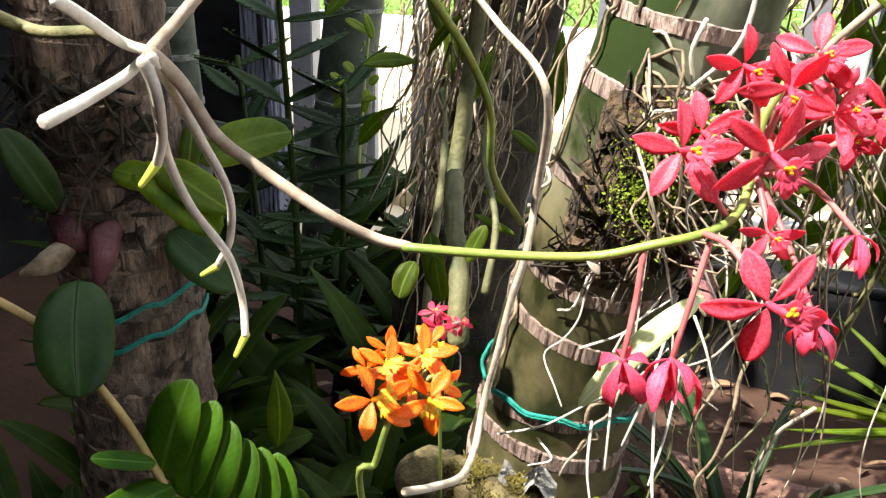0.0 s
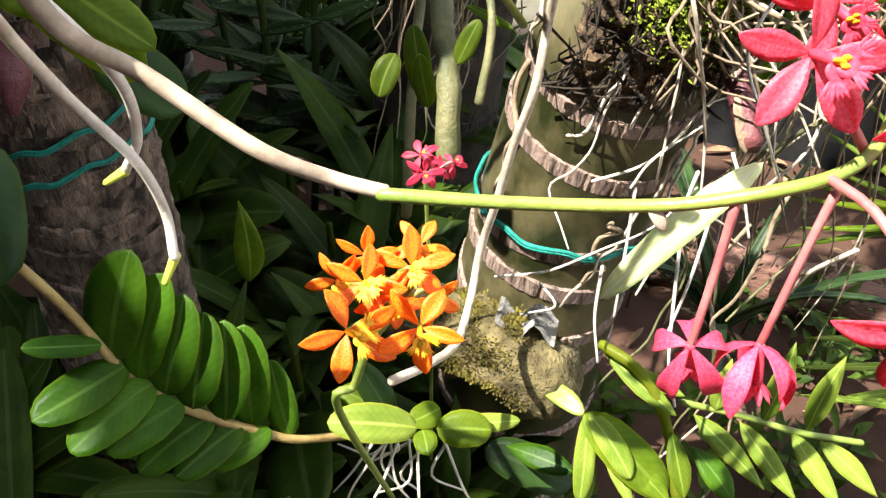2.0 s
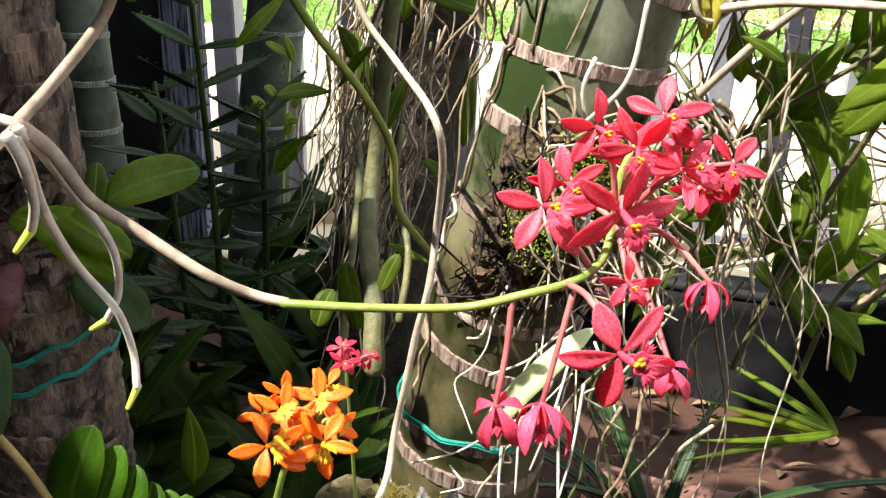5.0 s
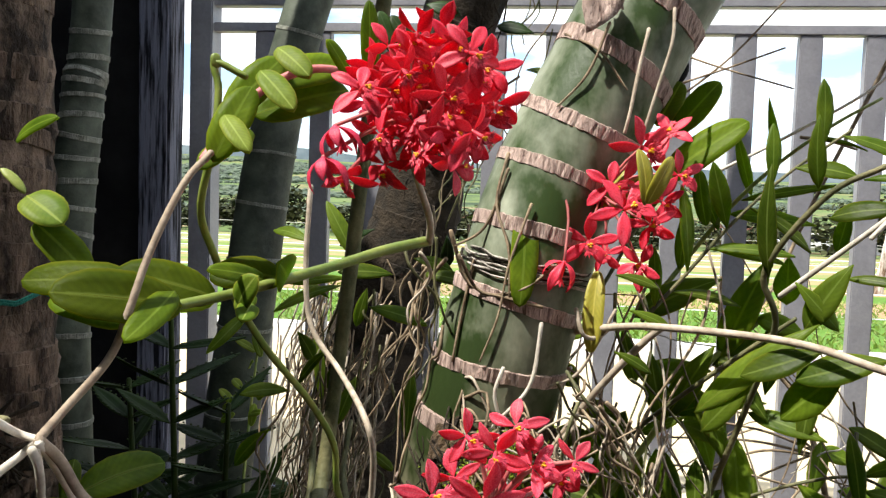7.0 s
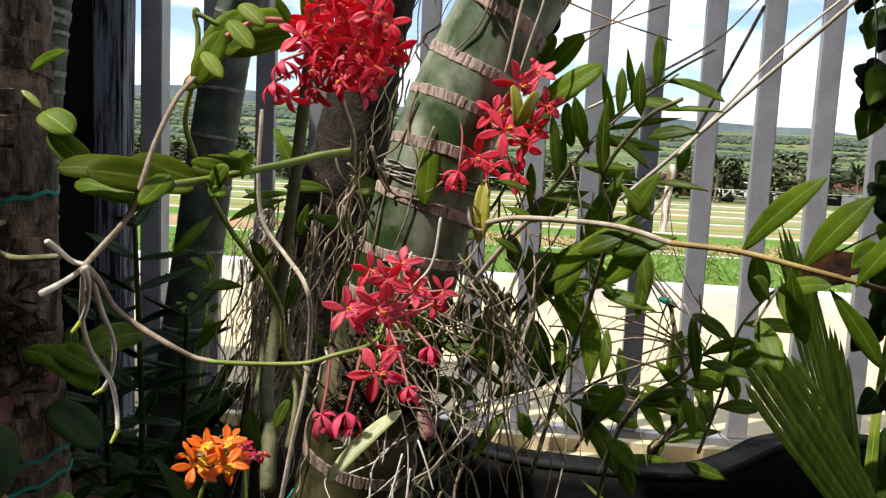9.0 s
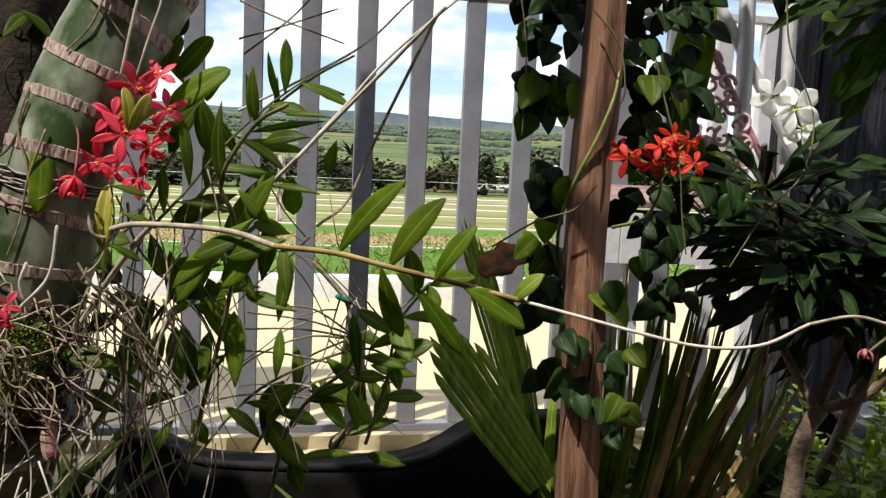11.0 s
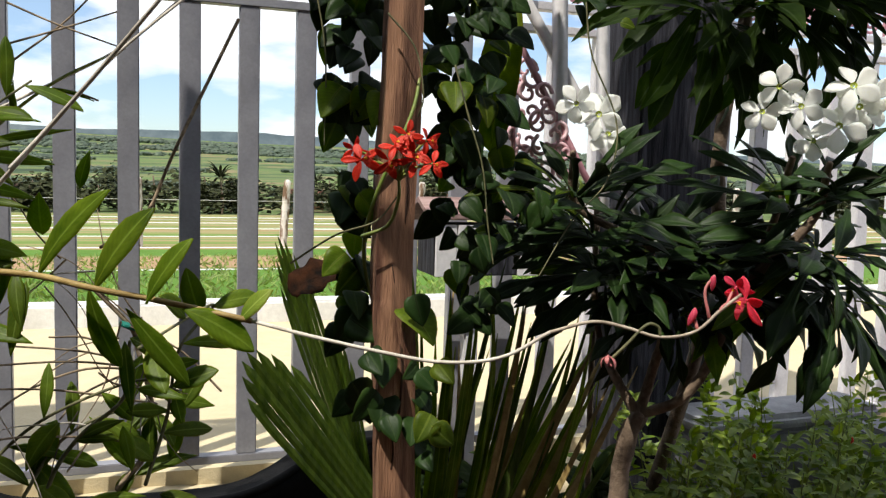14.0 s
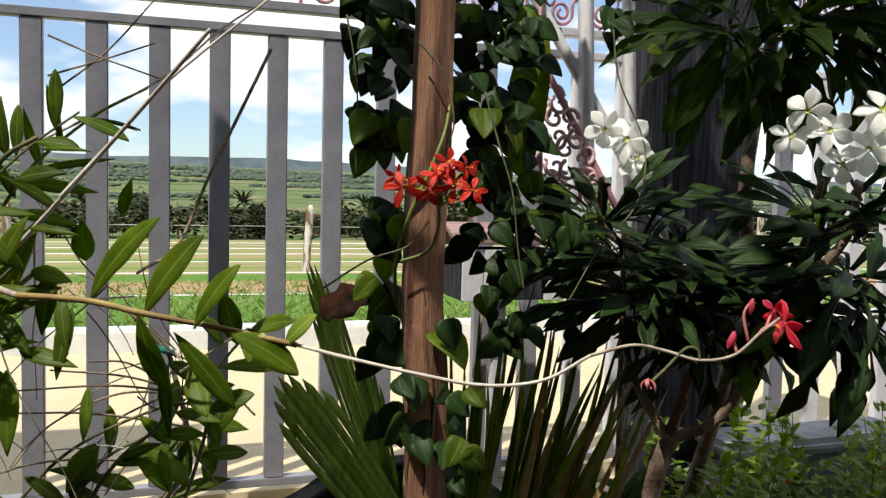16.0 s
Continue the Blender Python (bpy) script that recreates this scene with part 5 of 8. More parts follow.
for i in range(26):
    z = climb.uniform(0.70, 1.10)
    a = Vector((-0.30 + 0.35 * (z - 0.6) + climb.gauss(0, 0.03), -1.055 + climb.gauss(0, 0.012), z))
    L = climb.uniform(0.08, 0.22)
    pts = [a + Vector((-0.25 * L * j / 5 + climb.gauss(0, 0.007), climb.gauss(0, 0.006), -L * j / 5)) for j in range(6)]
    stem(curtain, pts, climb.uniform(0.0009, 0.0018), 0.0006, (M_ROOTDRY, M_GREENWOOD, M_BARK)[i % 3], "root", n=16, sides=5)
for i in range(16):
    z = climb.uniform(0.66, 1.02)
    a = Vector((-0.28 + 0.35 * (z - 0.6) + climb.gauss(0, 0.05), -1.07 + climb.gauss(0, 0.015), z))
    d = Vector((climb.gauss(0, 1), climb.gauss(-0.4, 0.4), climb.gauss(0, 0.8))).normalized()
    leaf(curtain, a, a + d * climb.uniform(0.04, 0.08), climb.uniform(0.012, 0.02), m=M_LEAF_DARK if i % 3 else M_LEAF_MID, shape="lance")
# roots that cling to the ringed trunk
cling = thing("trunk_roots", (-0.13, -1.46, 0.60), "pale and tan orchid roots gripping the ringed trunk", "roots")
rndk = random.Random(43)
for i in range(8):
    f = axis_share(main_axis, rndk.uniform(0.40, 0.72))
    a = radians(rndk.uniform(185, 350))
    pts = []
    L = rndk.uniform(0.06, 0.24)
    drift = rndk.uniform(-0.9, 0.9)
    for j in range(9):
        fi = max(0.05, f - L / 2.2 * j / 8)
        k = int(fi * 89)
        c = main_axis[k].lerp(main_axis[min(k + 1, 89)], fi * 89 - k)
        aj = a + drift * j / 8 + rndk.gauss(0, 0.08)
        rr = main_rad(fi) * (1.05 + 0.05 * abs(math.sin(j * 1.3 + i)))
        pts.append(c + Vector((math.cos(aj) * rr, math.sin(aj) * rr, rndk.gauss(0, 0.003))))
    stem(cling, pts, rndk.uniform(0.0011, 0.0019), 0.0009, (M_ROOTDRY, M_ROOT, M_CANE)[i % 3], "root", n=30, sides=6, wobble=0.15)
for pts in ([(-0.181, -1.447, 0.527), (-0.177, -1.465, 0.506), (-0.184, -1.473, 0.484), (-0.187, -1.477, 0.465), (-0.195, -1.478, 0.450), (-0.206, -1.478, 0.437), (-0.196, -1.498, 0.428), (-0.190, -1.505, 0.419)], [(-0.227, -1.508, 0.393), (-0.199, -1.515, 0.410), (-0.173, -1.516, 0.432), (-0.151, -1.512, 0.448), (-0.133, -1.494, 0.463)], [(-0.184, -1.479, 0.446), (-0.160, -1.476, 0.459), (-0.144, -1.470, 0.477), (-0.133, -1.457, 0.489), (-0.112, -1.449, 0.494)], [(-0.164, -1.485, 0.450), (-0.156, -1.482, 0.467), (-0.134, -1.465, 0.481)], [(-0.202, -1.512, 0.398), (-0.192, -1.518, 0.389), (-0.205, -1.524, 0.386)], [(-0.128, -1.548, 0.596), (-0.138, -1.560, 0.572), (-0.127, -1.565, 0.547), (-0.113, -1.560, 0.519)]):
    stem(cling, pts, 0.0008, 0.0005, M_ROOT, "root", "white clinging root", n=30, sides=6, wobble=0.2)
# messy nest of roots at the node and beside the trunk
nest = thing("root_nest", (-0.16, -1.48, 0.70), "tangle of tan orchid roots round the trunk node", "roots")
rndn = random.Random(47)
for i in range(26):
    c = Vector((-0.190, -1.438, 0.718)) if i % 3 == 0 else Vector((-0.080, -1.474, 0.624))
    a = c + Vector((rndn.gauss(0, 0.018), rndn.gauss(0, 0.015), rndn.gauss(0, 0.012)))
    L = rndn.uniform(0.05, 0.19)
    side_way = rndn.uniform(-0.5, 0.3) if i % 3 == 0 else rndn.uniform(-0.1, 0.9)
    pts = [a]
    for j in range(1, 7):
        pts.append(a + Vector((side_way * L * j / 6 + rndn.gauss(0, 0.006), rndn.gauss(0, 0.008) + 0.03 * j / 6, -L * (j / 6) ** 1.3)))
    stem(nest, pts, rndn.uniform(0.0008, 0.0017), 0.0006, (M_ROOTDRY, M_ROOTDRY, M_GREENWOOD, M_CANE)[i % 4], "root", n=18, sides=5)

# pale strap leaves and stems low in the light
lowcane = thing("orchid", (-0.139, -1.530, 0.296), "low orchid with strap leaves in bright light", "orchid")
for base, tip, w, mm in (((-0.127, -1.588, 0.543), (-0.174, -1.624, 0.499), 0.0115, M_LEAF_CREAM), ((-0.166, -1.537, 0.327), (-0.113, -1.554, 0.292), 0.026, M_LEAF), ((-0.163, -1.536, 0.327), (-0.135, -1.559, 0.307), 0.014, M_LEAF_PALE), ((-0.221, -1.531, 0.269), (-0.164, -1.533, 0.251), 0.028, M_LEAF_DARK), ((-0.192, -1.519, 0.324), (-0.166, -1.537, 0.327), 0.012, M_STEM), ((-0.164, -1.536, 0.327), (-0.160, -1.568, 0.288), 0.012, M_LEAF_PALE)):
    leaf(lowcane, base, tip, w, m=mm)
stem(lowcane, [(-0.163, -1.510, 0.358), (-0.142, -1.521, 0.355), (-0.126, -1.530, 0.340), (-0.114, -1.537, 0.312), (-0.106, -1.554, 0.289)], 0.0032, 0.003, M_LEAF_MID, "cane", wobble=0.3)
ladder = thing("orchid", (-0.012, -1.511, 0.315), "orchid cane with opposite bright green leaves", "orchid")
stem(ladder, [(-0.113, -1.519, 0.333), (-0.079, -1.516, 0.328), (-0.045, -1.514, 0.321), (-0.009, -1.509, 0.317)], 0.002, 0.002, M_STEM, "cane")
for base, tip in (((-0.094, -1.518, 0.330), (-0.092, -1.508, 0.356)), ((-0.066, -1.515, 0.325), (-0.060, -1.496, 0.362)), ((-0.041, -1.512, 0.322), (-0.032, -1.494, 0.357)), ((-0.105, -1.522, 0.328), (-0.069, -1.542, 0.309)), ((-0.079, -1.518, 0.325), (-0.049, -1.542, 0.305)), ((-0.049, -1.515, 0.321), (-0.023, -1.538, 0.301)), ((-0.032, -1.514, 0.317), (-0.005, -1.531, 0.306))):
    leaf(ladder, base, Vector(base).lerp(Vector(tip), 1.2), 0.013, m=M_LEAF_PALE, shape="lance")

# broad undergrowth, its deep shade painted into the leaf colour
rndu = random.Random(51)
M_UNDER = mat("shaded_undergrowth_leaf", (0.013, 0.029, 0.003), (0.034, 0.062, 0.006), 15, 0.5, 0.15, 90, through=0.3, vary=0.4, spec=0.1, vein=0.6)
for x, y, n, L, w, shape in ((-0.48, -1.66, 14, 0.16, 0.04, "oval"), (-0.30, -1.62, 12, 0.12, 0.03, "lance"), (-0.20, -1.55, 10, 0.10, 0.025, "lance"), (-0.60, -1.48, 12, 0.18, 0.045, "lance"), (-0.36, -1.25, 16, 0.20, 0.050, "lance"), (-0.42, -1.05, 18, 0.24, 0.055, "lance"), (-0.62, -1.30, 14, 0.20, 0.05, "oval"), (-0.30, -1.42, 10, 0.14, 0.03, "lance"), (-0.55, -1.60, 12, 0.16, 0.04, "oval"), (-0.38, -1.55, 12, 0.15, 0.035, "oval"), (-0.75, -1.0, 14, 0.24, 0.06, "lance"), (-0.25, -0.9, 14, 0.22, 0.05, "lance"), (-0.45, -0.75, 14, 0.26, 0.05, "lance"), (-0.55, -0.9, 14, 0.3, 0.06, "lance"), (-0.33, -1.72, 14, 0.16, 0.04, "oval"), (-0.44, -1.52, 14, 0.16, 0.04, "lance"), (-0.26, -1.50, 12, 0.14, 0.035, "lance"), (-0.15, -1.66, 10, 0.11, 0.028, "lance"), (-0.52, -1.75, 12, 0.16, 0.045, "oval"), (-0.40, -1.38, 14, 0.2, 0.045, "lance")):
    bush = thing("leafy_plant", (x, y, -0.1), "broad-leaved plant with deep shade in its leaf colour", "plant", group="dark undergrowth")
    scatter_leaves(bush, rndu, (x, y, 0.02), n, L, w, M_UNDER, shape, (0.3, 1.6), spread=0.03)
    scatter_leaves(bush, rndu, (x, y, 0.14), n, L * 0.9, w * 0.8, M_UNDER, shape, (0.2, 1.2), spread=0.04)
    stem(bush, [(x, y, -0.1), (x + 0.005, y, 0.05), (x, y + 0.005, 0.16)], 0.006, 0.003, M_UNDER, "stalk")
broad = random.Random(181)
for x, y in ((-0.50, -1.38), (-0.40, -1.32), (-0.33, -1.36), (-0.47, -1.24), (-0.38, -1.46), (-0.30, -1.28), (-0.55, -1.30)):
    bush = thing("leafy_plant", (x, y, -0.1), "glossy plant with broad soft leaves, shade in their colour", "plant", group="dark undergrowth")
    stem(bush, [(x, y, -0.1), (x + 0.006, y, 0.08), (x, y + 0.006, 0.24)], 0.006, 0.003, M_UNDER, "stalk")
    for i in range(10):
        a = broad.uniform(0, 6.3)
        b = Vector((x, y, broad.uniform(0.04, 0.19)))
        d = Vector((math.cos(a), math.sin(a) - 0.3, broad.uniform(-0.1, 0.9))).normalized()
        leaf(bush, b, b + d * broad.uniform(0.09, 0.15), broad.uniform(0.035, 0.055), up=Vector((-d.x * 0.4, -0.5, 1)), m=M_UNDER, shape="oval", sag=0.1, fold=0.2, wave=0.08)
leaf(bush, (-0.384, -1.495, 0.340), (-0.385, -1.491, 0.400), 0.018, m=M_LEAF, shape="lance")

# saw-toothed aloe leaves by the bare soil
aloe = thing("aloe", (-0.032, -1.151, 0.164), "dark aloe with toothed arching leaves", "plant")
rnda = random.Random(61)
hub = Vector((-0.005, -1.065, 0.140))
hub.z = -0.05
for i in range(11):
    a = rnda.uniform(0, 2 * math.pi)
    d = Vector((math.cos(a), math.sin(a), rnda.uniform(0.5, 1.6))).normalized()
    L = rnda.uniform(0.18, 0.32)
    bm = bmesh.new()
    tip = hub + d * L + Vector((d.x, d.y, 0)) * L * 0.5
    blade(bm, hub, tip, Vector((0, 0, 1)), 0.022, 0.14, 0.5, 0.0022, "strap", 12)
    sd = (tip - hub).cross(Vector((0, 0, 1))).normalized()
    for q in range(2, 16):
        f = q / 17
        o = hub.lerp(tip, f) + Vector((0, 0, 0.14 * (tip - hub).length * 4 * f * (1 - f)))
        for e in (-1, 1):
            w = 0.011 * (1 - f) ** 0.6
            blade(bm, o + sd * w * e, o + sd * (w + 0.005) * e + (tip - hub) * 0.02, (0, 0, 1), 0.004, 0, 0.1, 0.0008, "lance", 2)
    under(part("leaf", bm, M_LEAF_DARK), aloe)
grassy = thing("spider_plant", (0.165, -1.124, 0.224), "narrow yellow-green strap leaves with dry tips", "plant")
for tip, mm in (((-0.015, -1.230, 0.228), M_LEAF_MID), ((0.008, -1.157, 0.253), M_LEAF_THIN), ((-0.001, -1.165, 0.240), M_LEAF_THIN), ((0.028, -1.147, 0.264), M_LEAF_MID), ((0.023, -1.090, 0.270), M_LEAF_MID), ((0.054, -1.069, 0.298), M_LEAF_MID), ((-0.002, -1.219, 0.246), M_LEAF)):
    leaf(grassy, (0.145, -1.146, 0.227), tip, 0.011, m=mm, shape="strap", sag=0.05)

# scaly maroon sheath and green canes between the trunks
sheath = thing("orchid", (-0.129, -1.474, 0.519), "old orchid cane in a scaly maroon sheath", "orchid")
SHEATH = [(-0.139, -1.412, 0.549), (-0.130, -1.440, 0.524), (-0.123, -1.464, 0.507), (-0.114, -1.490, 0.490)]
stem(sheath, SHEATH, 0.0075, 0.0060, M_MAROON, "sheath", n=48, sides=14, wobble=0.3)
for k in range(9):
    a = Vector(SHEATH[k % 3]).lerp(Vector(SHEATH[k % 3 + 1]), 0.1 * k)
    b = Vector(SHEATH[k % 3 + 1]) + Vector((0.004 * math.cos(k * 2.1), -0.004, 0.004 * math.sin(k * 2.1)))
    leaf(sheath, a + Vector((0.007 * math.cos(k * 2.1), -0.006, 0.003)), b, 0.006, m=M_ROOTDRY, shape="lance", thick=0.0003, name="scale")
back = thing("orchid", (-0.283, -1.384, 0.399), "upright olive orchid canes between the trunks", "orchid")
for pts, r in (([(-0.277, -1.409, 0.396), (-0.284, -1.383, 0.436), (-0.303, -1.328, 0.488), (-0.310, -1.266, 0.543), (-0.24, -1.30, 1.15)], 0.0085), ([(-0.310, -1.390, 0.327), (-0.319, -1.338, 0.407), (-0.329, -1.260, 0.487), (-0.346, -1.207, 0.534)], 0.004), ([(-0.260, -1.402, 0.436), (-0.260, -1.374, 0.478), (-0.281, -1.328, 0.515), (-0.282, -1.301, 0.555)], 0.003)):
    stem(back, pts, r, r * 0.8, M_GREENWOOD, "cane", n=30, wobble=0.25)
for base, tip, w in (((-0.307, -1.358, 0.409), (-0.318, -1.343, 0.452), 0.018), ((-0.302, -1.361, 0.402), (-0.309, -1.361, 0.441), 0.015), ((-0.280, -1.376, 0.446), (-0.269, -1.366, 0.473), 0.013), ((-0.343, -1.297, 0.403), (-0.351, -1.317, 0.376), 0.02), ((-0.437, -1.475, 0.537), (-0.393, -1.431, 0.549), 0.030), ((-0.443, -1.481, 0.530), (-0.447, -1.463, 0.558), 0.014), ((-0.280, -1.355, 0.476), (-0.249, -1.355, 0.464), 0.006), ((-0.277, -1.343, 0.492), (-0.254, -1.345, 0.481), 0.006), ((-0.266, -1.293, 0.526), (-0.244, -1.297, 0.512), 0.01)):
    leaf(back, base, tip, w, m=M_LEAF_MID)

fallen = thing("fallen_branch", (0.06, -0.93, -0.08), "reddish-brown fallen branch lying on the soil", "branch")
bm = bmesh.new()
tube(bm, [(-0.10, -0.90, -0.075), (0.06, -0.93, -0.062), (0.25, -0.95, -0.065), (0.48, -0.92, -0.07)], 0.040, 0.032, 30, 14, 0.3)
under(part("wood", bm, mat("red_brown_wood", (0.07, 0.03, 0.02), (0.24, 0.12, 0.085), 18, 0.85, 0.8, 120, spread=(0.6, 3, 3))), fallen)
blades = thing("spider_plant", (0.094, -1.309, 0.194), "sunlit striped blades lying low over the soil", "plant")
for base, tip in (((0.110, -1.295, 0.208), (0.001, -1.334, 0.226)), ((0.113, -1.307, 0.191), (-0.002, -1.349, 0.206)), ((0.116, -1.316, 0.177), (0.015, -1.362, 0.181)), ((0.119, -1.285, 0.184), (0.024, -1.289, 0.211)), ((0.110, -1.340, 0.178), (-0.004, -1.376, 0.204))):
    leaf(blades, base, tip, 0.011, m=M_LEAF_PALE, shape="strap", sag=0.04, up=(0, -0.4, 1))

# roots that drop from the fibre pad to the ground
drop = random.Random(171)
hanging = thing("hanging_roots", (-0.115, -1.45, 0.30), "pale and tan roots dropping from the fibre pad to the soil", "roots")
for i in range(9):
    a = Vector((-0.105 + drop.gauss(0, 0.022), -1.462 + drop.gauss(0, 0.018), drop.uniform(0.42, 0.54)))
    L = drop.uniform(0.10, 0.30)
    side_way, amp, ph = drop.uniform(-0.35, 0.15), drop.uniform(0.006, 0.016), drop.uniform(0, 6.3)
    pts = [a + Vector((side_way * L * j / 10 + amp * math.sin(ph + 0.75 * j) + drop.gauss(0, 0.003), amp * math.cos(ph + 0.6 * j), -L * j / 10)) for j in range(11)]
    stem(hanging, pts, drop.uniform(0.0009, 0.0017), 0.0007, (M_CANE, M_ROOTDRY, M_GREENWOOD)[i % 3], "root", n=34, sides=5, wobble=0.3)
# small weeds over the bare soil
weeds = bmesh.new()
for i in range(240):
    x, y = drop.uniform(-0.30, 0.50), drop.uniform(-1.62, -0.98)
    if noise.noise((x * 6, y * 6, 3.0)) < -0.1:
        continue
    o = Vector((x, y, land(x, y)))
    rise = drop.uniform(0.03, 0.13)
    for j in range(7):
        a = drop.uniform(0, 6.3)
        p = o + Vector((drop.gauss(0, 0.008), drop.gauss(0, 0.008), rise * (0.3 + 0.1 * j)))
        d = Vector((math.cos(a), math.sin(a), drop.uniform(0.1, 0.9))).normalized()
        blade(weeds, p, p + d * drop.uniform(0.02, 0.055), (0, -0.3, 1), drop.uniform(0.007, 0.014), 0.06, 0.25, 0, "lance", 4)
    tube(weeds, [o, o + Vector((0.003, 0, rise * 0.5)), o + Vector((0, 0.003, rise))], 0.0012, 0.0008, 4, 4)
tagged(part("ground_weeds", weeds, mat("weed_leaf", (0.025, 0.055, 0.008), (0.09, 0.14, 0.02), 20, 0.5, 0.1, 120, through=0.35, vary=0.4, spec=0.15)), "small green weeds growing over the bare soil", "weeds", kind="stuff")

# fallen leaves on the soil
litter = bmesh.new()
rndj = random.Random(67)
for i in range(420):
    x, y = rndj.uniform(-0.7, 1.3), rndj.uniform(-1.75, -0.45)
    p = Vector((x, y, land(x, y) + 0.004 + 0.006 * rndj.random()))
    a = rndj.uniform(0, 6.3)
    d = Vector((math.cos(a), math.sin(a), rndj.uniform(-0.05, 0.2)))
    blade(litter, p, p + d * rndj.uniform(0.025, 0.07), (rndj.gauss(0, 0.3), rndj.gauss(0, 0.3), 1), rndj.uniform(0.008, 0.022), 0.12, 0.3, 0, "lance", 4, rndj.uniform(-0.6, 0.6))
tagged(part("leaf_litter", litter, mat("dry_leaf", (0.06, 0.03, 0.015), (0.28, 0.17, 0.09), 30, 0.8, 0.4, 150, vary=0.45)), "dry brown leaf litter scattered on the soil", "leaf litter", kind="stuff")

# bright low growth under the flower cluster
lush = thing("orchid", (-0.140, -1.553, 0.278), "lush bright orchid leaves low under the flowers", "orchid")
for base, tip, w, mm in (((-0.162, -1.506, 0.351), (-0.117, -1.535, 0.339), 0.012, M_LEAF_PALE), ((-0.151, -1.509, 0.345), (-0.114, -1.527, 0.347), 0.009, M_LEAF_PALE), ((-0.158, -1.526, 0.312), (-0.111, -1.560, 0.294), 0.019, M_LEAF), ((-0.161, -1.528, 0.311), (-0.156, -1.567, 0.281), 0.010, M_LEAF_PALE), ((-0.156, -1.530, 0.307), (-0.130, -1.567, 0.291), 0.009, M_LEAF_PALE), ((-0.207, -1.536, 0.282), (-0.165, -1.549, 0.288), 0.016, M_LEAF_ROW), ((-0.117, -1.534, 0.325), (-0.105, -1.563, 0.305), 0.013, M_LEAF), ((-0.104, -1.537, 0.318), (-0.079, -1.558, 0.305), 0.015, M_LEAF_ROW), ((-0.176, -1.515, 0.314), (-0.200, -1.514, 0.335), 0.008, M_GREENWOOD)):
    leaf(lush, base, tip, w, m=mm, shape="petal", up=(0.1, -0.5, 0.8))
for pts in ([(-0.139, -1.526, 0.459), (-0.136, -1.538, 0.430), (-0.132, -1.552, 0.398), (-0.124, -1.559, 0.374)], [(-0.122, -1.498, 0.488), (-0.114, -1.508, 0.474), (-0.106, -1.513, 0.452)], [(-0.171, -1.507, 0.413), (-0.170, -1.517, 0.385), (-0.164, -1.526, 0.360)], [(-0.126, -1.515, 0.469), (-0.129, -1.525, 0.428), (-0.135, -1.539, 0.399)], [(-0.162, -1.493, 0.456), (-0.161, -1.508, 0.424), (-0.160, -1.515, 0.386)], [(-0.135, -1.498, 0.475), (-0.142, -1.513, 0.444), (-0.152, -1.520, 0.409)]):
    stem(lush, pts, 0.0010, 0.0007, M_ROOT, "aerial_root", n=20, sides=5, wobble=0.15)
bm = bmesh.new()
tube(bm, [(0.10, -0.945, -0.045), (0.115, -0.955, -0.015), (0.125, -0.965, 0.01)], 0.012, 0.008, 8, 8, 0.3)
under(part("stub", bm, M_BARK2, None, "broken side stub"), fallen)

# torn sheath, burnt stub and papery collar on the ringed trunk
M_PAPER = mat("grey_papery_fibre", (0.20, 0.18, 0.15), (0.62, 0.58, 0.52), 120, 0.9, 0.5, 400)
for base, tip, w in (((-0.079, -1.45, 0.904), (-0.093, -1.461, 0.867), 0.026), ((-0.085, -1.451, 0.901), (-0.07, -1.455, 0.883), 0.012)):
    leaf(main_palm, base, tip, w, up=(0.2, -1, 0.2), m=M_RING, shape="lance", wave=0.2, thick=0.0012, name="torn_sheath", label="torn brown scrap of old leaf sheath")
stem(main_palm, [(-0.029, -1.397, 0.847), (-0.025, -1.394, 0.857), (-0.023, -1.391, 0.865)], 0.006, 0.004, M_BLACK, "stub", "burnt black stub", n=10, wobble=0.6)
for pts in ([(-0.053, -1.453, 0.871), (-0.058, -1.457, 0.847), (-0.063, -1.462, 0.817), (-0.066, -1.461, 0.803)],
            [(-0.036, -1.439, 0.887), (-0.037, -1.446, 0.865), (-0.045, -1.454, 0.836), (-0.054, -1.460, 0.803)]):
    stem(main_palm, pts, 0.0013, 0.0011, M_CANE, "creeping_root", "tan root lying on the bark", n=20, sides=6, wobble=0.15)
fray = random.Random(191)
for k in range(10):
    pts = []
    for i in range(12):
        a = radians(178 + 182 * i / 11)
        z = 0.722 - 0.024 * i / 11 + 0.0013 * (k - 4) + fray.gauss(0, 0.0009)
        j = axis_share(main_axis, z)
        c = main_axis[int(j * 89)].copy()
        c.z = z
        r = main_rad(j) * fray.uniform(1.02, 1.07)
        pts.append(c + Vector((math.cos(a) * r, math.sin(a) * r, 0)))
    stem(main_palm, pts[fray.randrange(3):12 - fray.randrange(4)], fray.uniform(0.0006, 0.0012), 0.0005, (M_PAPER, M_PAPER, M_BARK)[k % 3], "frayed_collar", "grey papery collar round the node", n=40, sides=5, wobble=0.3)
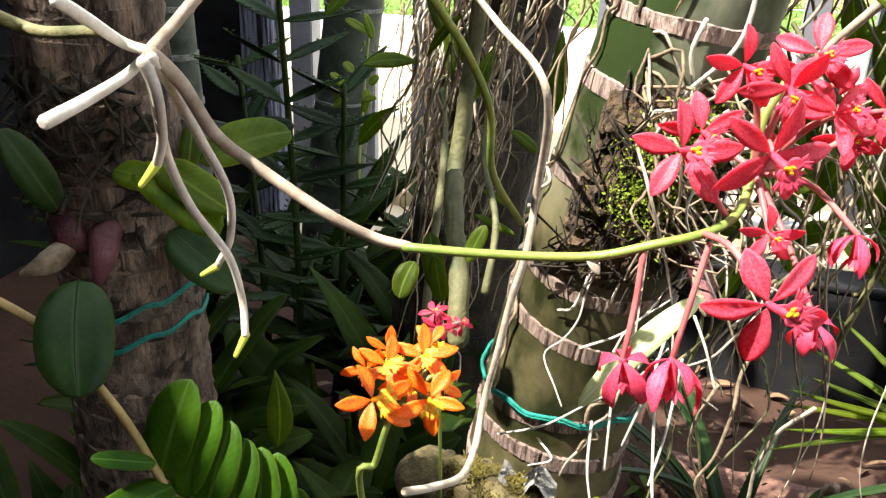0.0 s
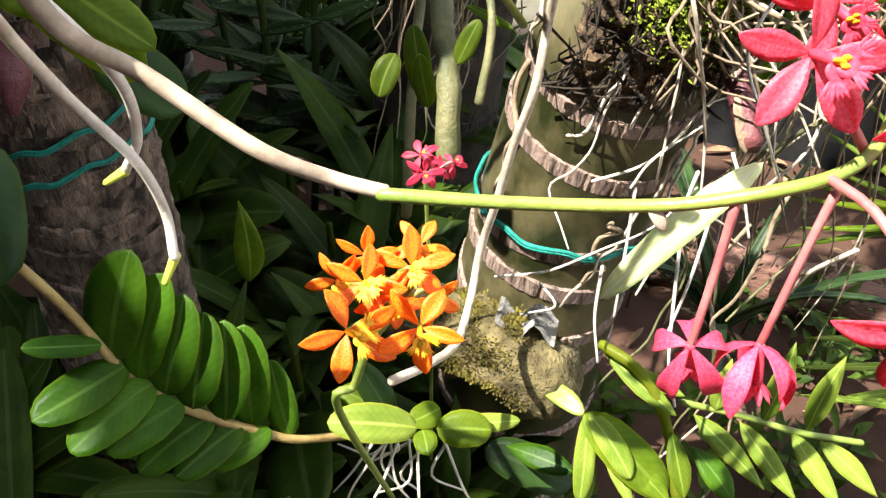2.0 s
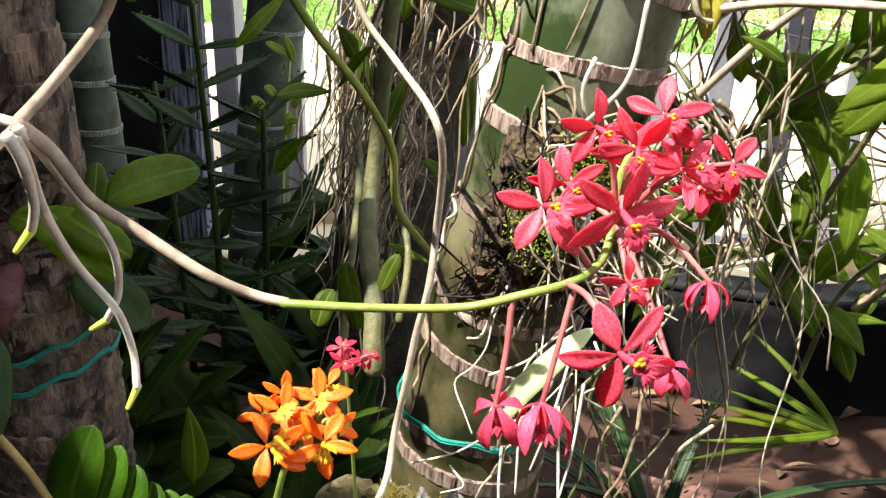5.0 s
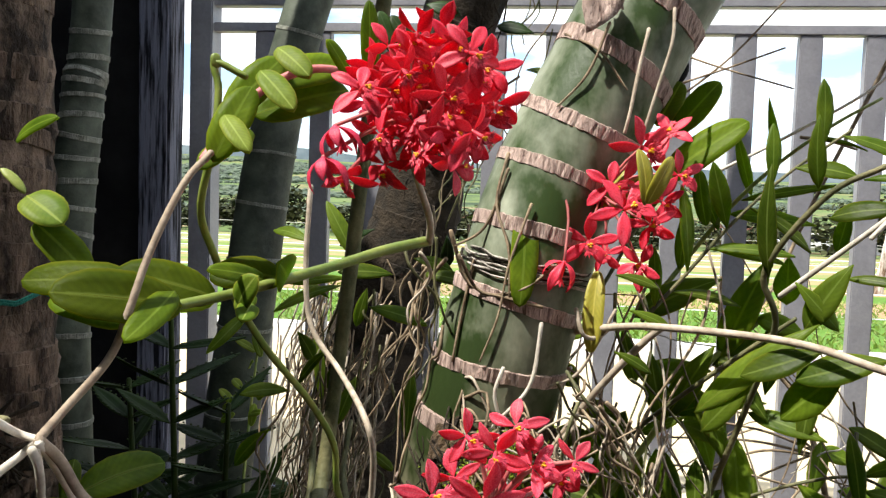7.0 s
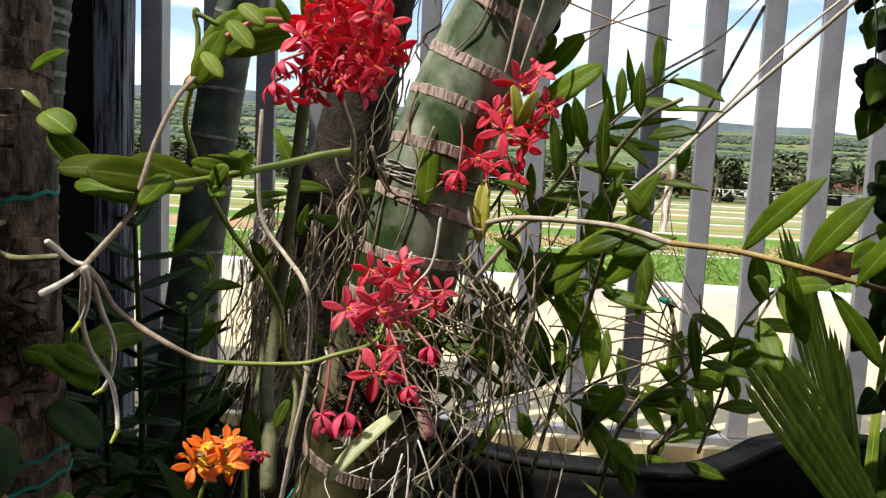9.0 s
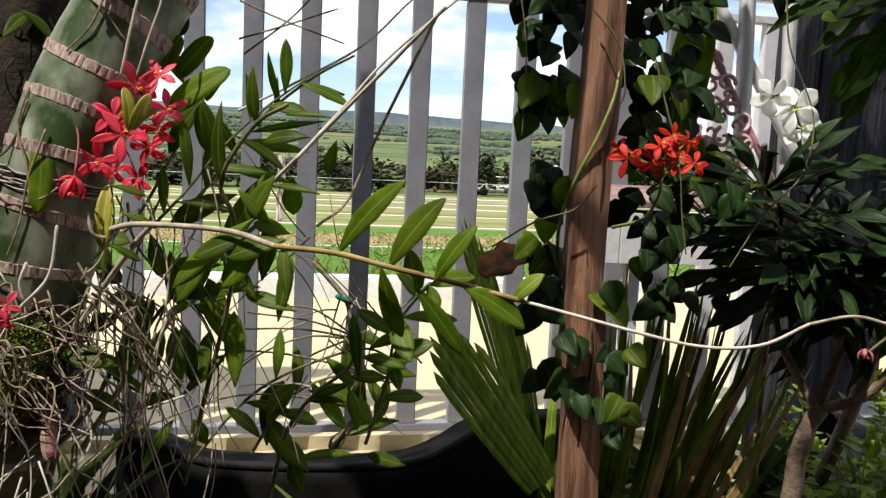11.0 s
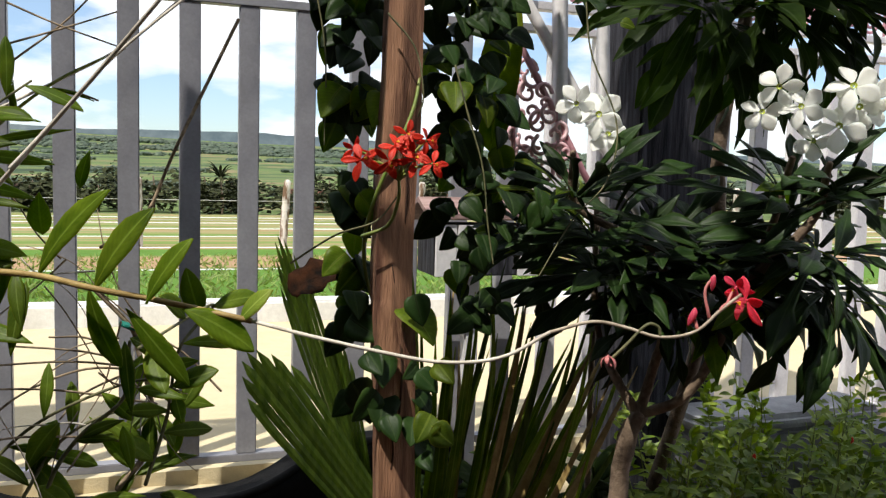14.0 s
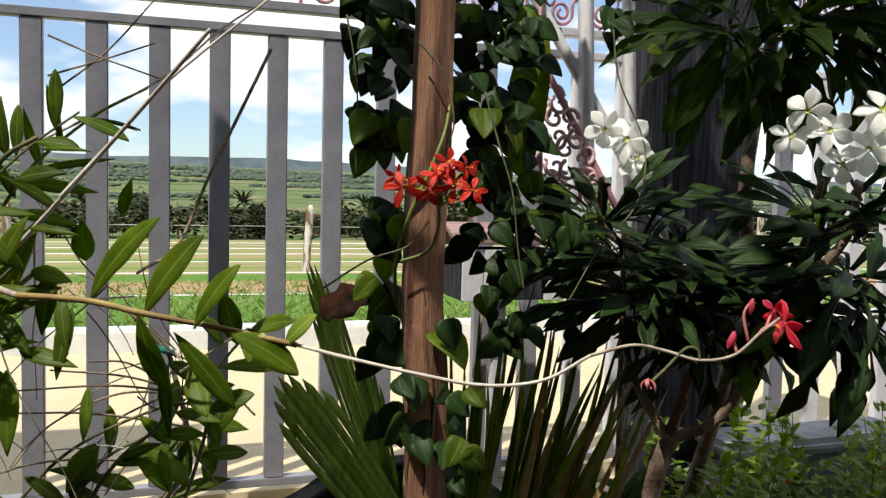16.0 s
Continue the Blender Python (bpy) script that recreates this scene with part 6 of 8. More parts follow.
# fine curling roots beside the trunk
curl = random.Random(193)
curls = thing("curling_roots", (-0.06, -1.42, 0.60), "fine pale curling roots hanging beside the ringed trunk", "roots")
for i in range(28):
    a = Vector((curl.uniform(-0.105, 0.0), curl.uniform(-1.45, -1.37), curl.uniform(0.56, 0.73)))
    L = curl.uniform(0.10, 0.30)
    amp, ph, way = curl.uniform(0.004, 0.016), curl.uniform(0, 6.3), curl.uniform(-0.35, 0.45)
    pts = [a + Vector((way * L * j / 9 + amp * math.sin(ph + 0.8 * j), amp * math.cos(ph + 0.6 * j), -L * j / 9)) for j in range(10)]
    stem(curls, pts, curl.uniform(0.0006, 0.0014), 0.0004, (M_ROOTDRY, M_CANE, M_GREENWOOD, M_ROOTDRY)[i % 4], "root", n=30, sides=5, wobble=0.15)

for pts, r, m in (([(-0.077, -1.389, 0.554), (-0.097, -1.411, 0.51), (-0.132, -1.42, 0.467), (-0.173, -1.427, 0.429)], 0.0024, M_GREENWOOD),
                  ([(-0.091, -1.441, 0.606), (-0.088, -1.445, 0.585), (-0.084, -1.45, 0.549), (-0.065, -1.446, 0.527), (-0.064, -1.451, 0.488)], 0.0015, M_CANE),
                  ([(-0.114, -1.469, 0.677), (-0.12, -1.473, 0.636), (-0.144, -1.475, 0.607), (-0.157, -1.478, 0.583)], 0.0014, M_ROOT),
                  ([(-0.066, -1.457, 0.687), (-0.088, -1.448, 0.642), (-0.111, -1.445, 0.627), (-0.122, -1.437, 0.595), (-0.123, -1.444, 0.537)], 0.0012, M_CANE),
                  ([(-0.016, -1.406, 0.515), (-0.076, -1.407, 0.494), (-0.119, -1.411, 0.477), (-0.146, -1.422, 0.425)], 0.0013, M_ROOT),
                  ([(-0.092, -1.462, 0.687), (-0.087, -1.465, 0.671), (-0.077, -1.457, 0.668), (-0.066, -1.458, 0.678)], 0.0017, M_CANE),
                  ([(-0.104, -1.438, 0.611), (-0.124, -1.431, 0.554), (-0.147, -1.431, 0.513), (-0.164, -1.423, 0.469)], 0.0013, M_ROOTDRY)):
    stem(curls, pts, r, r * 0.7, m, "root", n=30, sides=6, wobble=0.3)
# thin roots that creep over the bark of the ringed trunk
for pts, r in (([(-0.177, -1.462, 0.735), (-0.165, -1.452, 0.70), (-0.136, -1.466, 0.692), (-0.114, -1.463, 0.687)], 0.0016),
               ([(-0.170, -1.470, 0.72), (-0.156, -1.459, 0.695), (-0.129, -1.467, 0.698), (-0.106, -1.461, 0.715)], 0.0013),
               ([(-0.142, -1.441, 0.789), (-0.148, -1.451, 0.755), (-0.138, -1.463, 0.725), (-0.136, -1.466, 0.692)], 0.0012),
               ([(-0.078, -1.447, 0.876), (-0.091, -1.452, 0.842), (-0.11, -1.452, 0.82)], 0.0011),
               ([(-0.162, -1.45, 0.715), (-0.168, -1.452, 0.684), (-0.174, -1.456, 0.646)], 0.0014),
               ([(-0.107, -1.427, 0.872), (-0.084, -1.45, 0.857), (-0.065, -1.45, 0.832)], 0.0010),
               ([(-0.141, -1.448, 0.778), (-0.155, -1.45, 0.739), (-0.174, -1.460, 0.725)], 0.0013),
               ([(-0.124, -1.462, 0.755), (-0.137, -1.465, 0.714), (-0.143, -1.466, 0.68), (-0.154, -1.466, 0.649)], 0.0011)):
    stem(upper, pts, r, r * 0.7, M_ROOTDRY, "creeping_root", n=18, sides=5, wobble=0.25)
# ---- right of the trunk: leafy orchid canes against the fence ----
right = thing("orchid", (-0.03, -1.48, 0.62), "long orchid cane reaching out with alternate green leaves", "orchid")
stem(right, [(-0.092, -1.425, 0.666), (-0.068, -1.468, 0.677), (-0.041, -1.510, 0.685), (0.023, -1.546, 0.686), (0.061, -1.580, 0.679)], 0.0025, 0.0022, M_CANE, "cane", "grey-brown cane")
stem(right, [(0.061, -1.580, 0.679), (0.104, -1.604, 0.678), (0.141, -1.628, 0.672), (0.180, -1.632, 0.664), (0.232, -1.648, 0.653)], 0.0022, 0.0019, M_TANCANE, "cane", "tan-green jointed cane")
stem(right, [(0.208, -1.636, 0.657), (0.232, -1.648, 0.653), (0.259, -1.682, 0.650), (0.297, -1.696, 0.642), (0.336, -1.710, 0.636), (0.370, -1.722, 0.640), (0.397, -1.731, 0.656)], 0.0013, 0.0011, M_ROOT, "flower_stalk", "long pale drooping flower stalk")
stem(right, [(0.397, -1.731, 0.656), (0.421, -1.739, 0.663), (0.440, -1.746, 0.660), (0.459, -1.753, 0.655), (0.481, -1.756, 0.658), (0.495, -1.760, 0.671), (0.507, -1.763, 0.681)], 0.0011, 0.0010, M_CANE, "flower_stalk", "tan flower stalk tip")
stem(right, [(0.459, -1.753, 0.655), (0.458, -1.752, 0.661), (0.451, -1.750, 0.662), (0.440, -1.747, 0.650), (0.432, -1.744, 0.641)], 0.0009, 0.0011, M_GREENWOOD, "flower_stalk")
flower(right, (0.510, -1.765, 0.678), 0.03, M_RED, pedicel=(0.495, -1.760, 0.671))
flower(right, (0.508, -1.758, 0.685), 0.02, M_PINK, pedicel=(0.499, -1.761, 0.674))
flower(right, (0.492, -1.757, 0.692), 0.022, M_PINK, kind="bud", pedicel=(0.489, -1.758, 0.667))
flower(right, (0.481, -1.755, 0.672), 0.026, M_PINK, kind="bud", pedicel=(0.483, -1.756, 0.659))
flower(right, (0.430, -1.743, 0.643), 0.013, M_PEDICEL, kind="droop")
for base, tip, w, mm in (
    ((0.106, -1.596, 0.676), (0.149, -1.624, 0.732), 0.017, M_LEAF), ((0.140, -1.621, 0.670), (0.175, -1.638, 0.722), 0.019, M_LEAF), ((0.170, -1.635, 0.663), (0.197, -1.643, 0.704), 0.014, M_LEAF), ((0.191, -1.638, 0.660), (0.234, -1.646, 0.633), 0.017, M_LEAF), ((0.225, -1.643, 0.651), (0.244, -1.653, 0.673), 0.012, M_LEAF_PALE),
    ((0.158, -1.624, 0.659), (0.196, -1.625, 0.608), 0.013, M_LEAF), ((0.136, -1.610, 0.670), (0.155, -1.599, 0.616), 0.014, M_LEAF), ((0.069, -1.560, 0.681), (0.026, -1.547, 0.665), 0.017, M_LEAF_MID), ((0.052, -1.549, 0.675), (0.022, -1.539, 0.641), 0.020, M_LEAF), ((0.039, -1.546, 0.681), (-0.000, -1.534, 0.663), 0.016, M_LEAF_MID)):
    leaf(right, base, tip, w * 1.08, m=mm, shape="petal", wave=0.05)

stem(right, [(-0.037, -1.484, 0.683), (-0.054, -1.473, 0.663), (-0.085, -1.451, 0.618), (-0.114, -1.442, 0.567), (-0.142, -1.434, 0.504), (-0.165, -1.437, 0.444)], 0.0026, 0.0022, M_CANE, "cane", "grey-brown cane")
for base, tip, w in (((-0.112, -1.462, 0.569), (-0.065, -1.473, 0.56), 0.022), ((-0.042, -1.367, 0.626), (0.011, -1.376, 0.634), 0.022), ((-0.091, -1.381, 0.6), (-0.055, -1.388, 0.599), 0.018), ((-0.08, -1.385, 0.585), (-0.111, -1.381, 0.568), 0.018), ((-0.043, -1.321, 0.664), (0.023, -1.33, 0.699), 0.026),
                     ((-0.085, -1.34, 0.609), (-0.11, -1.333, 0.625), 0.02), ((-0.067, -1.37, 0.56), (-0.05, -1.378, 0.518), 0.018), ((-0.06, -1.379, 0.496), (-0.029, -1.384, 0.508), 0.018), ((-0.105, -1.331, 0.647), (-0.102, -1.336, 0.608), 0.018), ((-0.081, -1.315, 0.646), (-0.118, -1.308, 0.649), 0.02), ((-0.063, -1.328, 0.573), (-0.087, -1.327, 0.538), 0.02), ((-0.129, -1.345, 0.497), (-0.074, -1.357, 0.483), 0.022)):
    leaf(right, base, tip, w, m=M_LEAF_MID, shape="lance", wave=0.05)

# upper thin cane with narrow leaves
thin = thing("orchid", (-0.013, -1.312, 0.703), "slender orchid cane with narrow leaves rising to the fence", "orchid")
stem(thin, [(-0.023, -1.315, 0.684), (0.005, -1.309, 0.722), (0.031, -1.323, 0.760), (0.062, -1.326, 0.792), (0.098, -1.329, 0.821), (0.136, -1.322, 0.844)], 0.0022, 0.0012, M_STEM, "cane")
for base, tip, w in (((0.063, -1.326, 0.792), (0.050, -1.334, 0.842), 0.008), ((0.059, -1.327, 0.787), (0.060, -1.325, 0.818), 0.005), ((0.036, -1.322, 0.762), (0.108, -1.331, 0.776), 0.009), ((0.027, -1.324, 0.751), (0.093, -1.325, 0.744), 0.014), ((0.088, -1.321, 0.813), (0.127, -1.326, 0.803), 0.004), ((0.044, -1.320, 0.765), (0.029, -1.319, 0.820), 0.010), ((0.021, -1.315, 0.737), (0.001, -1.316, 0.777), 0.010), ((0.017, -1.317, 0.723), (0.076, -1.309, 0.711), 0.014), ((0.080, -1.301, 0.678), (0.078, -1.309, 0.718), 0.022), ((-0.008, -1.312, 0.703), (-0.004, -1.307, 0.758), 0.012), ((0.113, -1.313, 0.722), (0.122, -1.310, 0.758), 0.013)):
    leaf(thin, base, tip, w, shape="lance")
stem(thin, [(0.040, -1.445, 0.700), (0.078, -1.478, 0.742), (0.139, -1.531, 0.811), (0.181, -1.570, 0.860)], 0.0019, 0.0015, M_ROOT, "cane", "bare grey cane")

# darker leafy stems low in front of the fence
mid = thing("orchid", (-0.044, -1.231, 0.487), "leafy dark-green orchid stems in front of the fence", "orchid")
stem(mid, [(-0.106, -1.414, 0.468), (-0.077, -1.404, 0.519), (-0.048, -1.396, 0.561), (-0.021, -1.388, 0.602), (0.006, -1.381, 0.639), (0.046, -1.372, 0.675)], 0.003, 0.0022, M_STEM, "cane")
for base, tip, w, mm in (
    ((-0.021, -1.388, 0.600), (0.010, -1.388, 0.655), 0.026, M_LEAF), ((-0.023, -1.389, 0.595), (-0.035, -1.384, 0.648), 0.022, M_LEAF_MID), ((-0.018, -1.388, 0.602), (0.049, -1.388, 0.615), 0.020, M_LEAF), ((-0.028, -1.392, 0.577), (-0.023, -1.398, 0.518), 0.024, M_LEAF_MID), ((-0.024, -1.381, 0.575), (-0.010, -1.386, 0.515), 0.022, M_LEAF_MID), ((-0.013, -1.388, 0.597), (0.031, -1.384, 0.578), 0.018, M_LEAF_MID), ((-0.007, -1.375, 0.611), (0.016, -1.369, 0.555), 0.024, M_LEAF_MID),
    ((0.011, -1.380, 0.639), (0.067, -1.381, 0.661), 0.030, M_LEAF_MID), ((0.016, -1.379, 0.644), (0.050, -1.376, 0.722), 0.030, M_LEAF), ((0.041, -1.372, 0.675), (0.075, -1.379, 0.666), 0.022, M_LEAF_MID), ((-0.064, -1.402, 0.525), (-0.106, -1.413, 0.562), 0.020, M_LEAF_MID), ((-0.070, -1.402, 0.530), (-0.071, -1.407, 0.578), 0.018, M_LEAF), ((-0.038, -1.394, 0.571), (-0.056, -1.402, 0.520), 0.020, M_LEAF_MID), ((0.056, -1.370, 0.675), (0.050, -1.377, 0.619), 0.024, M_LEAF_MID), ((-0.044, -1.368, 0.619), (-0.055, -1.365, 0.661), 0.02, M_LEAF_MID)):
    leaf(mid, base, tip, w * 0.8, m=mm, shape="lance", wave=0.06)
far = thing("orchid", (0.182, -1.121, 0.325), "low orchid with curled fleshy leaves and dry stalks by the fence", "orchid")
stem(far, [(0.140, -1.123, 0.358), (0.179, -1.112, 0.407), (0.178, -1.106, 0.462), (0.163, -1.094, 0.523), (0.154, -1.092, 0.550), (0.112, -1.092, 0.598)], 0.004, 0.0025, M_ROOTDRY, "stalk")
for pts in ([(0.176, -1.102, 0.504), (0.105, -1.133, 0.480), (0.080, -1.149, 0.455)], [(0.173, -1.102, 0.500), (0.108, -1.137, 0.529), (0.032, -1.165, 0.545)], [(0.173, -1.103, 0.498), (0.095, -1.140, 0.519), (-0.000, -1.171, 0.525)], [(0.173, -1.103, 0.497), (0.102, -1.140, 0.509), (0.034, -1.172, 0.486), (-0.005, -1.201, 0.445)], [(0.173, -1.103, 0.499), (0.114, -1.135, 0.543), (0.071, -1.159, 0.552)], [(0.185, -1.106, 0.455), (0.080, -1.165, 0.493), (-0.002, -1.214, 0.511)], [(0.179, -1.112, 0.407), (0.088, -1.170, 0.441), (0.012, -1.218, 0.455), (-0.075, -1.291, 0.444)], [(0.263, -1.086, 0.461), (0.213, -1.086, 0.516), (0.154, -1.099, 0.551)], [(0.177, -1.103, 0.490), (0.131, -1.143, 0.456), (0.089, -1.174, 0.402)]):
    stem(far, pts, 0.0016, 0.0011, M_ROOTDRY, "dry_stalk", n=24, sides=5)
for base, tip, w in (((0.179, -1.112, 0.407), (0.108, -1.128, 0.436), 0.024), ((0.181, -1.107, 0.449), (0.144, -1.115, 0.420), 0.022), ((0.191, -1.105, 0.463), (0.254, -1.099, 0.446), 0.022), ((0.169, -1.103, 0.503), (0.205, -1.110, 0.493), 0.02), ((0.160, -1.118, 0.379), (0.109, -1.116, 0.447), 0.02), ((0.173, -1.115, 0.386), (0.178, -1.108, 0.448), 0.022), ((0.201, -1.112, 0.387), (0.216, -1.103, 0.449), 0.020), ((0.160, -1.119, 0.372), (0.232, -1.108, 0.387), 0.02), ((0.140, -1.123, 0.351), (0.160, -1.118, 0.379), 0.02), ((0.077, -1.150, 0.455), (0.052, -1.160, 0.394), 0.034), ((0.052, -1.157, 0.414), (0.101, -1.160, 0.335), 0.028), ((0.059, -1.144, 0.438), (0.058, -1.151, 0.371), 0.02), ((0.188, -1.118, 0.345), (0.241, -1.124, 0.330), 0.02), ((0.097, -1.139, 0.347), (0.172, -1.130, 0.349), 0.014)):
    leaf(far, base, tip, w, m=M_LEAF_MID, shape="lance", wave=0.12)


def leafy_cane(label, pts, n, L, w, seed, m=M_LEAF_MID, r=0.0022, f0=0.1):
    """An orchid cane with alternate leaves in two ranks, each leaf its own part."""
    rnd = random.Random(seed)
    pl = thing("orchid", pts[0], label, "orchid", group="leafy canes by the fence")
    stem(pl, pts, r, r * 0.6, M_GREENWOOD, "cane", n=36)
    c = smooth(pts, 60)
    for i in range(n):
        f = f0 + (0.98 - f0) * i / max(1, n - 1)
        k = min(int(f * 59), 57)
        t = (c[k + 2] - c[k]).normalized()
        sd = t.cross(Vector((0.1, -1, 0.2))).normalized() * (1 if i % 2 else -1)
        d = (t * rnd.uniform(0.2, 0.9) + sd * rnd.uniform(0.6, 1.0) + Vector((0, rnd.uniform(-0.5, 0.3), rnd.uniform(-0.35, 0.15)))).normalized()
        q = L * rnd.uniform(0.7, 1.15)
        leaf(pl, c[k], c[k] + d * q, w * rnd.uniform(0.75, 1.1), up=Vector((rnd.uniform(-0.4, 0.4), -0.8, 0.7)), m=m if rnd.random() < 0.75 else M_LEAF, shape="petal", sag=0.05, wave=0.05)
    return pl


LC = "leafy green orchid cane leaning by the fence"
leafy_cane(LC, [(-0.045, -1.418, 0.675), (-0.020, -1.413, 0.704), (0.013, -1.415, 0.746), (0.047, -1.418, 0.781), (0.085, -1.421, 0.811)], 10, 0.055, 0.013, 302, r=0.0016)
leafy_cane(LC, [(0.040, -1.172, 0.370), (0.083, -1.161, 0.435), (0.147, -1.151, 0.462), (0.214, -1.153, 0.453)], 7, 0.058, 0.020, 303)
leafy_cane(LC, [(-0.035, -1.158, 0.351), (0.024, -1.169, 0.429), (0.082, -1.185, 0.475), (0.165, -1.210, 0.511), (0.205, -1.237, 0.504)], 6, 0.055, 0.019, 306)
leafy_cane(LC, [(0.171, -1.254, 0.409), (0.193, -1.245, 0.479), (0.205, -1.247, 0.551), (0.240, -1.249, 0.599), (0.165, -1.440, 0.595)], 11, 0.06, 0.024, 309)
# leaves gathered round the long cane
gathered = thing("orchid", (-0.025, -1.377, 0.460), "crowded orchid canes with broad lance leaves by the fence", "orchid")
for pts, rr in (([(-0.019, -1.383, 0.419), (0.002, -1.397, 0.520), (0.022, -1.433, 0.611), (0.028, -1.488, 0.685), (0.017, -1.502, 0.721), (0.043, -1.524, 0.766), (0.068, -1.539, 0.783)], 0.0024), ([(-0.147, -1.285, 0.605), (-0.083, -1.295, 0.663), (-0.042, -1.297, 0.737), (-0.016, -1.297, 0.787)], 0.002), ([(0.063, -1.258, 0.348), (0.080, -1.253, 0.423), (0.109, -1.255, 0.468), (0.151, -1.261, 0.508), (0.156, -1.256, 0.564)], 0.0026), ([(-0.073, -1.354, 0.542), (-0.041, -1.398, 0.594), (0.002, -1.444, 0.647), (0.044, -1.471, 0.689)], 0.002)):
    stem(gathered, pts, rr, rr * 0.7, M_GREENWOOD, "cane", n=40)
for base, tip, w, mm in (((0.044, -1.503, 0.770), (0.041, -1.507, 0.813), 0.0128, M_LEAF_MID), ((0.019, -1.503, 0.717), (0.017, -1.504, 0.784), 0.0137, M_LEAF_MID), ((0.067, -1.508, 0.776), (0.102, -1.528, 0.775), 0.0064, M_LEAF_MID), ((0.050, -1.506, 0.753), (0.086, -1.525, 0.759), 0.0156, M_LEAF_MID), ((0.039, -1.511, 0.688), (0.060, -1.522, 0.728), 0.0206, M_LEAF_MID), ((0.056, -1.516, 0.689), (0.031, -1.516, 0.716), 0.0137, M_LEAF_MID), ((-0.019, -1.503, 0.633), (0.044, -1.522, 0.693), 0.0206, M_LEAF_MID), ((-0.015, -1.505, 0.622), (0.011, -1.518, 0.658), 0.0183, M_LEAF_MID), ((-0.047, -1.295, 0.736), (-0.012, -1.308, 0.793), 0.0233, M_LEAF_MID), ((-0.118, -1.272, 0.777), (-0.082, -1.283, 0.849), 0.0305, M_LEAF_MID), ((-0.033, -1.494, 0.680), (-0.060, -1.495, 0.692), 0.0091, M_LEAF_MID), ((-0.042, -1.488, 0.705), (-0.069, -1.490, 0.713), 0.0082, M_LEAF_MID), ((-0.045, -1.494, 0.653), (-0.068, -1.496, 0.666), 0.0091, M_LEAF_MID), ((0.059, -1.513, 0.719), (0.095, -1.533, 0.715), 0.0082, M_LEAF_MID),
                         ((-0.000, -1.384, 0.622), (0.019, -1.406, 0.574), 0.0227, M_LEAF_MID), ((0.014, -1.386, 0.643), (0.046, -1.409, 0.606), 0.0195, M_LEAF_MID), ((0.035, -1.395, 0.609), (0.083, -1.420, 0.598), 0.0195, M_LEAF_MID), ((0.025, -1.395, 0.593), (0.028, -1.414, 0.524), 0.0243, M_LEAF_MID), ((0.001, -1.391, 0.571), (0.000, -1.406, 0.528), 0.0162, M_LEAF_MID), ((0.019, -1.398, 0.552), (-0.021, -1.403, 0.512), 0.0162, M_LEAF_MID), ((0.069, -1.398, 0.656), (0.075, -1.416, 0.608), 0.0162, M_LEAF_MID), ((0.077, -1.402, 0.647), (0.066, -1.416, 0.587), 0.0184, M_LEAF_MID), ((-0.050, -1.374, 0.599), (-0.067, -1.385, 0.560), 0.0216, M_LEAF_MID), ((-0.039, -1.379, 0.584), (-0.008, -1.395, 0.603), 0.0130, M_LEAF_MID), ((-0.079, -1.370, 0.567), (-0.042, -1.392, 0.551), 0.0162, M_LEAF_MID), ((-0.088, -1.373, 0.526), (-0.051, -1.395, 0.510), 0.0151, M_LEAF_MID),
                         ((0.088, -1.248, 0.480), (0.057, -1.256, 0.435), 0.0290, M_LEAF_MID), ((0.068, -1.250, 0.416), (0.105, -1.274, 0.385), 0.0277, M_LEAF_MID), ((0.086, -1.258, 0.392), (0.099, -1.276, 0.360), 0.0237, M_LEAF_MID), ((0.109, -1.255, 0.465), (0.151, -1.274, 0.486), 0.0171, M_LEAF_MID), ((0.103, -1.254, 0.462), (0.145, -1.275, 0.466), 0.0145, M_LEAF_MID), ((0.163, -1.263, 0.515), (0.211, -1.287, 0.507), 0.0184, M_LEAF_MID), ((0.151, -1.254, 0.564), (0.158, -1.275, 0.492), 0.0184, M_LEAF_MID), ((0.149, -1.264, 0.477), (0.158, -1.282, 0.434), 0.0184, M_LEAF_MID), ((-0.078, -1.211, 0.421), (-0.118, -1.213, 0.404), 0.0198, M_LEAF_MID), ((-0.048, -1.218, 0.429), (-0.081, -1.227, 0.369), 0.0184, M_LEAF_MID)):
    leaf(gathered, base, tip, w * 0.82, m=mm, shape="lance", wave=0.05)
tangle = thing("root_tangle", (0.137, -1.126, 0.522), "tangle of thin dry orchid roots by the fence", "roots")
rndg = random.Random(311)
for i in range(42):
    o = Vector(((0.156, -1.123, 0.529), (-0.077, -1.397, 0.613), (0.135, -1.197, 0.534), (0.070, -1.265, 0.655), (-0.033, -1.304, 0.463))[i % 5])
    o = o + Vector((rndg.gauss(0, 0.025), rndg.gauss(0, 0.03), rndg.gauss(0, 0.03)))
    a = rndg.uniform(2.2, 5.2) if i % 5 != 1 else rndg.uniform(4.0, 6.0)
    L = rndg.uniform(0.06, 0.18)
    pts = [o]
    for j in range(1, 6):
        a += rndg.gauss(0, 0.22)
        pts.append(pts[-1] + Vector((math.cos(a), rndg.gauss(0, 0.3), math.sin(a))) * (L / 5))
    stem(tangle, pts, rndg.uniform(0.0007, 0.0013), 0.0005, M_ROOTDRY if i % 3 else M_ROOT, "root", n=16, sides=4)
bmk = bmesh.new()
tube(bmk, [(0.145, -1.093, 0.553), (0.152, -1.097, 0.551), (0.163, -1.091, 0.546)], 0.004, 0.004, 8, 7, 0.4)
under(part("twine", bmk, M_TWINE, None, "green twine knot"), far)
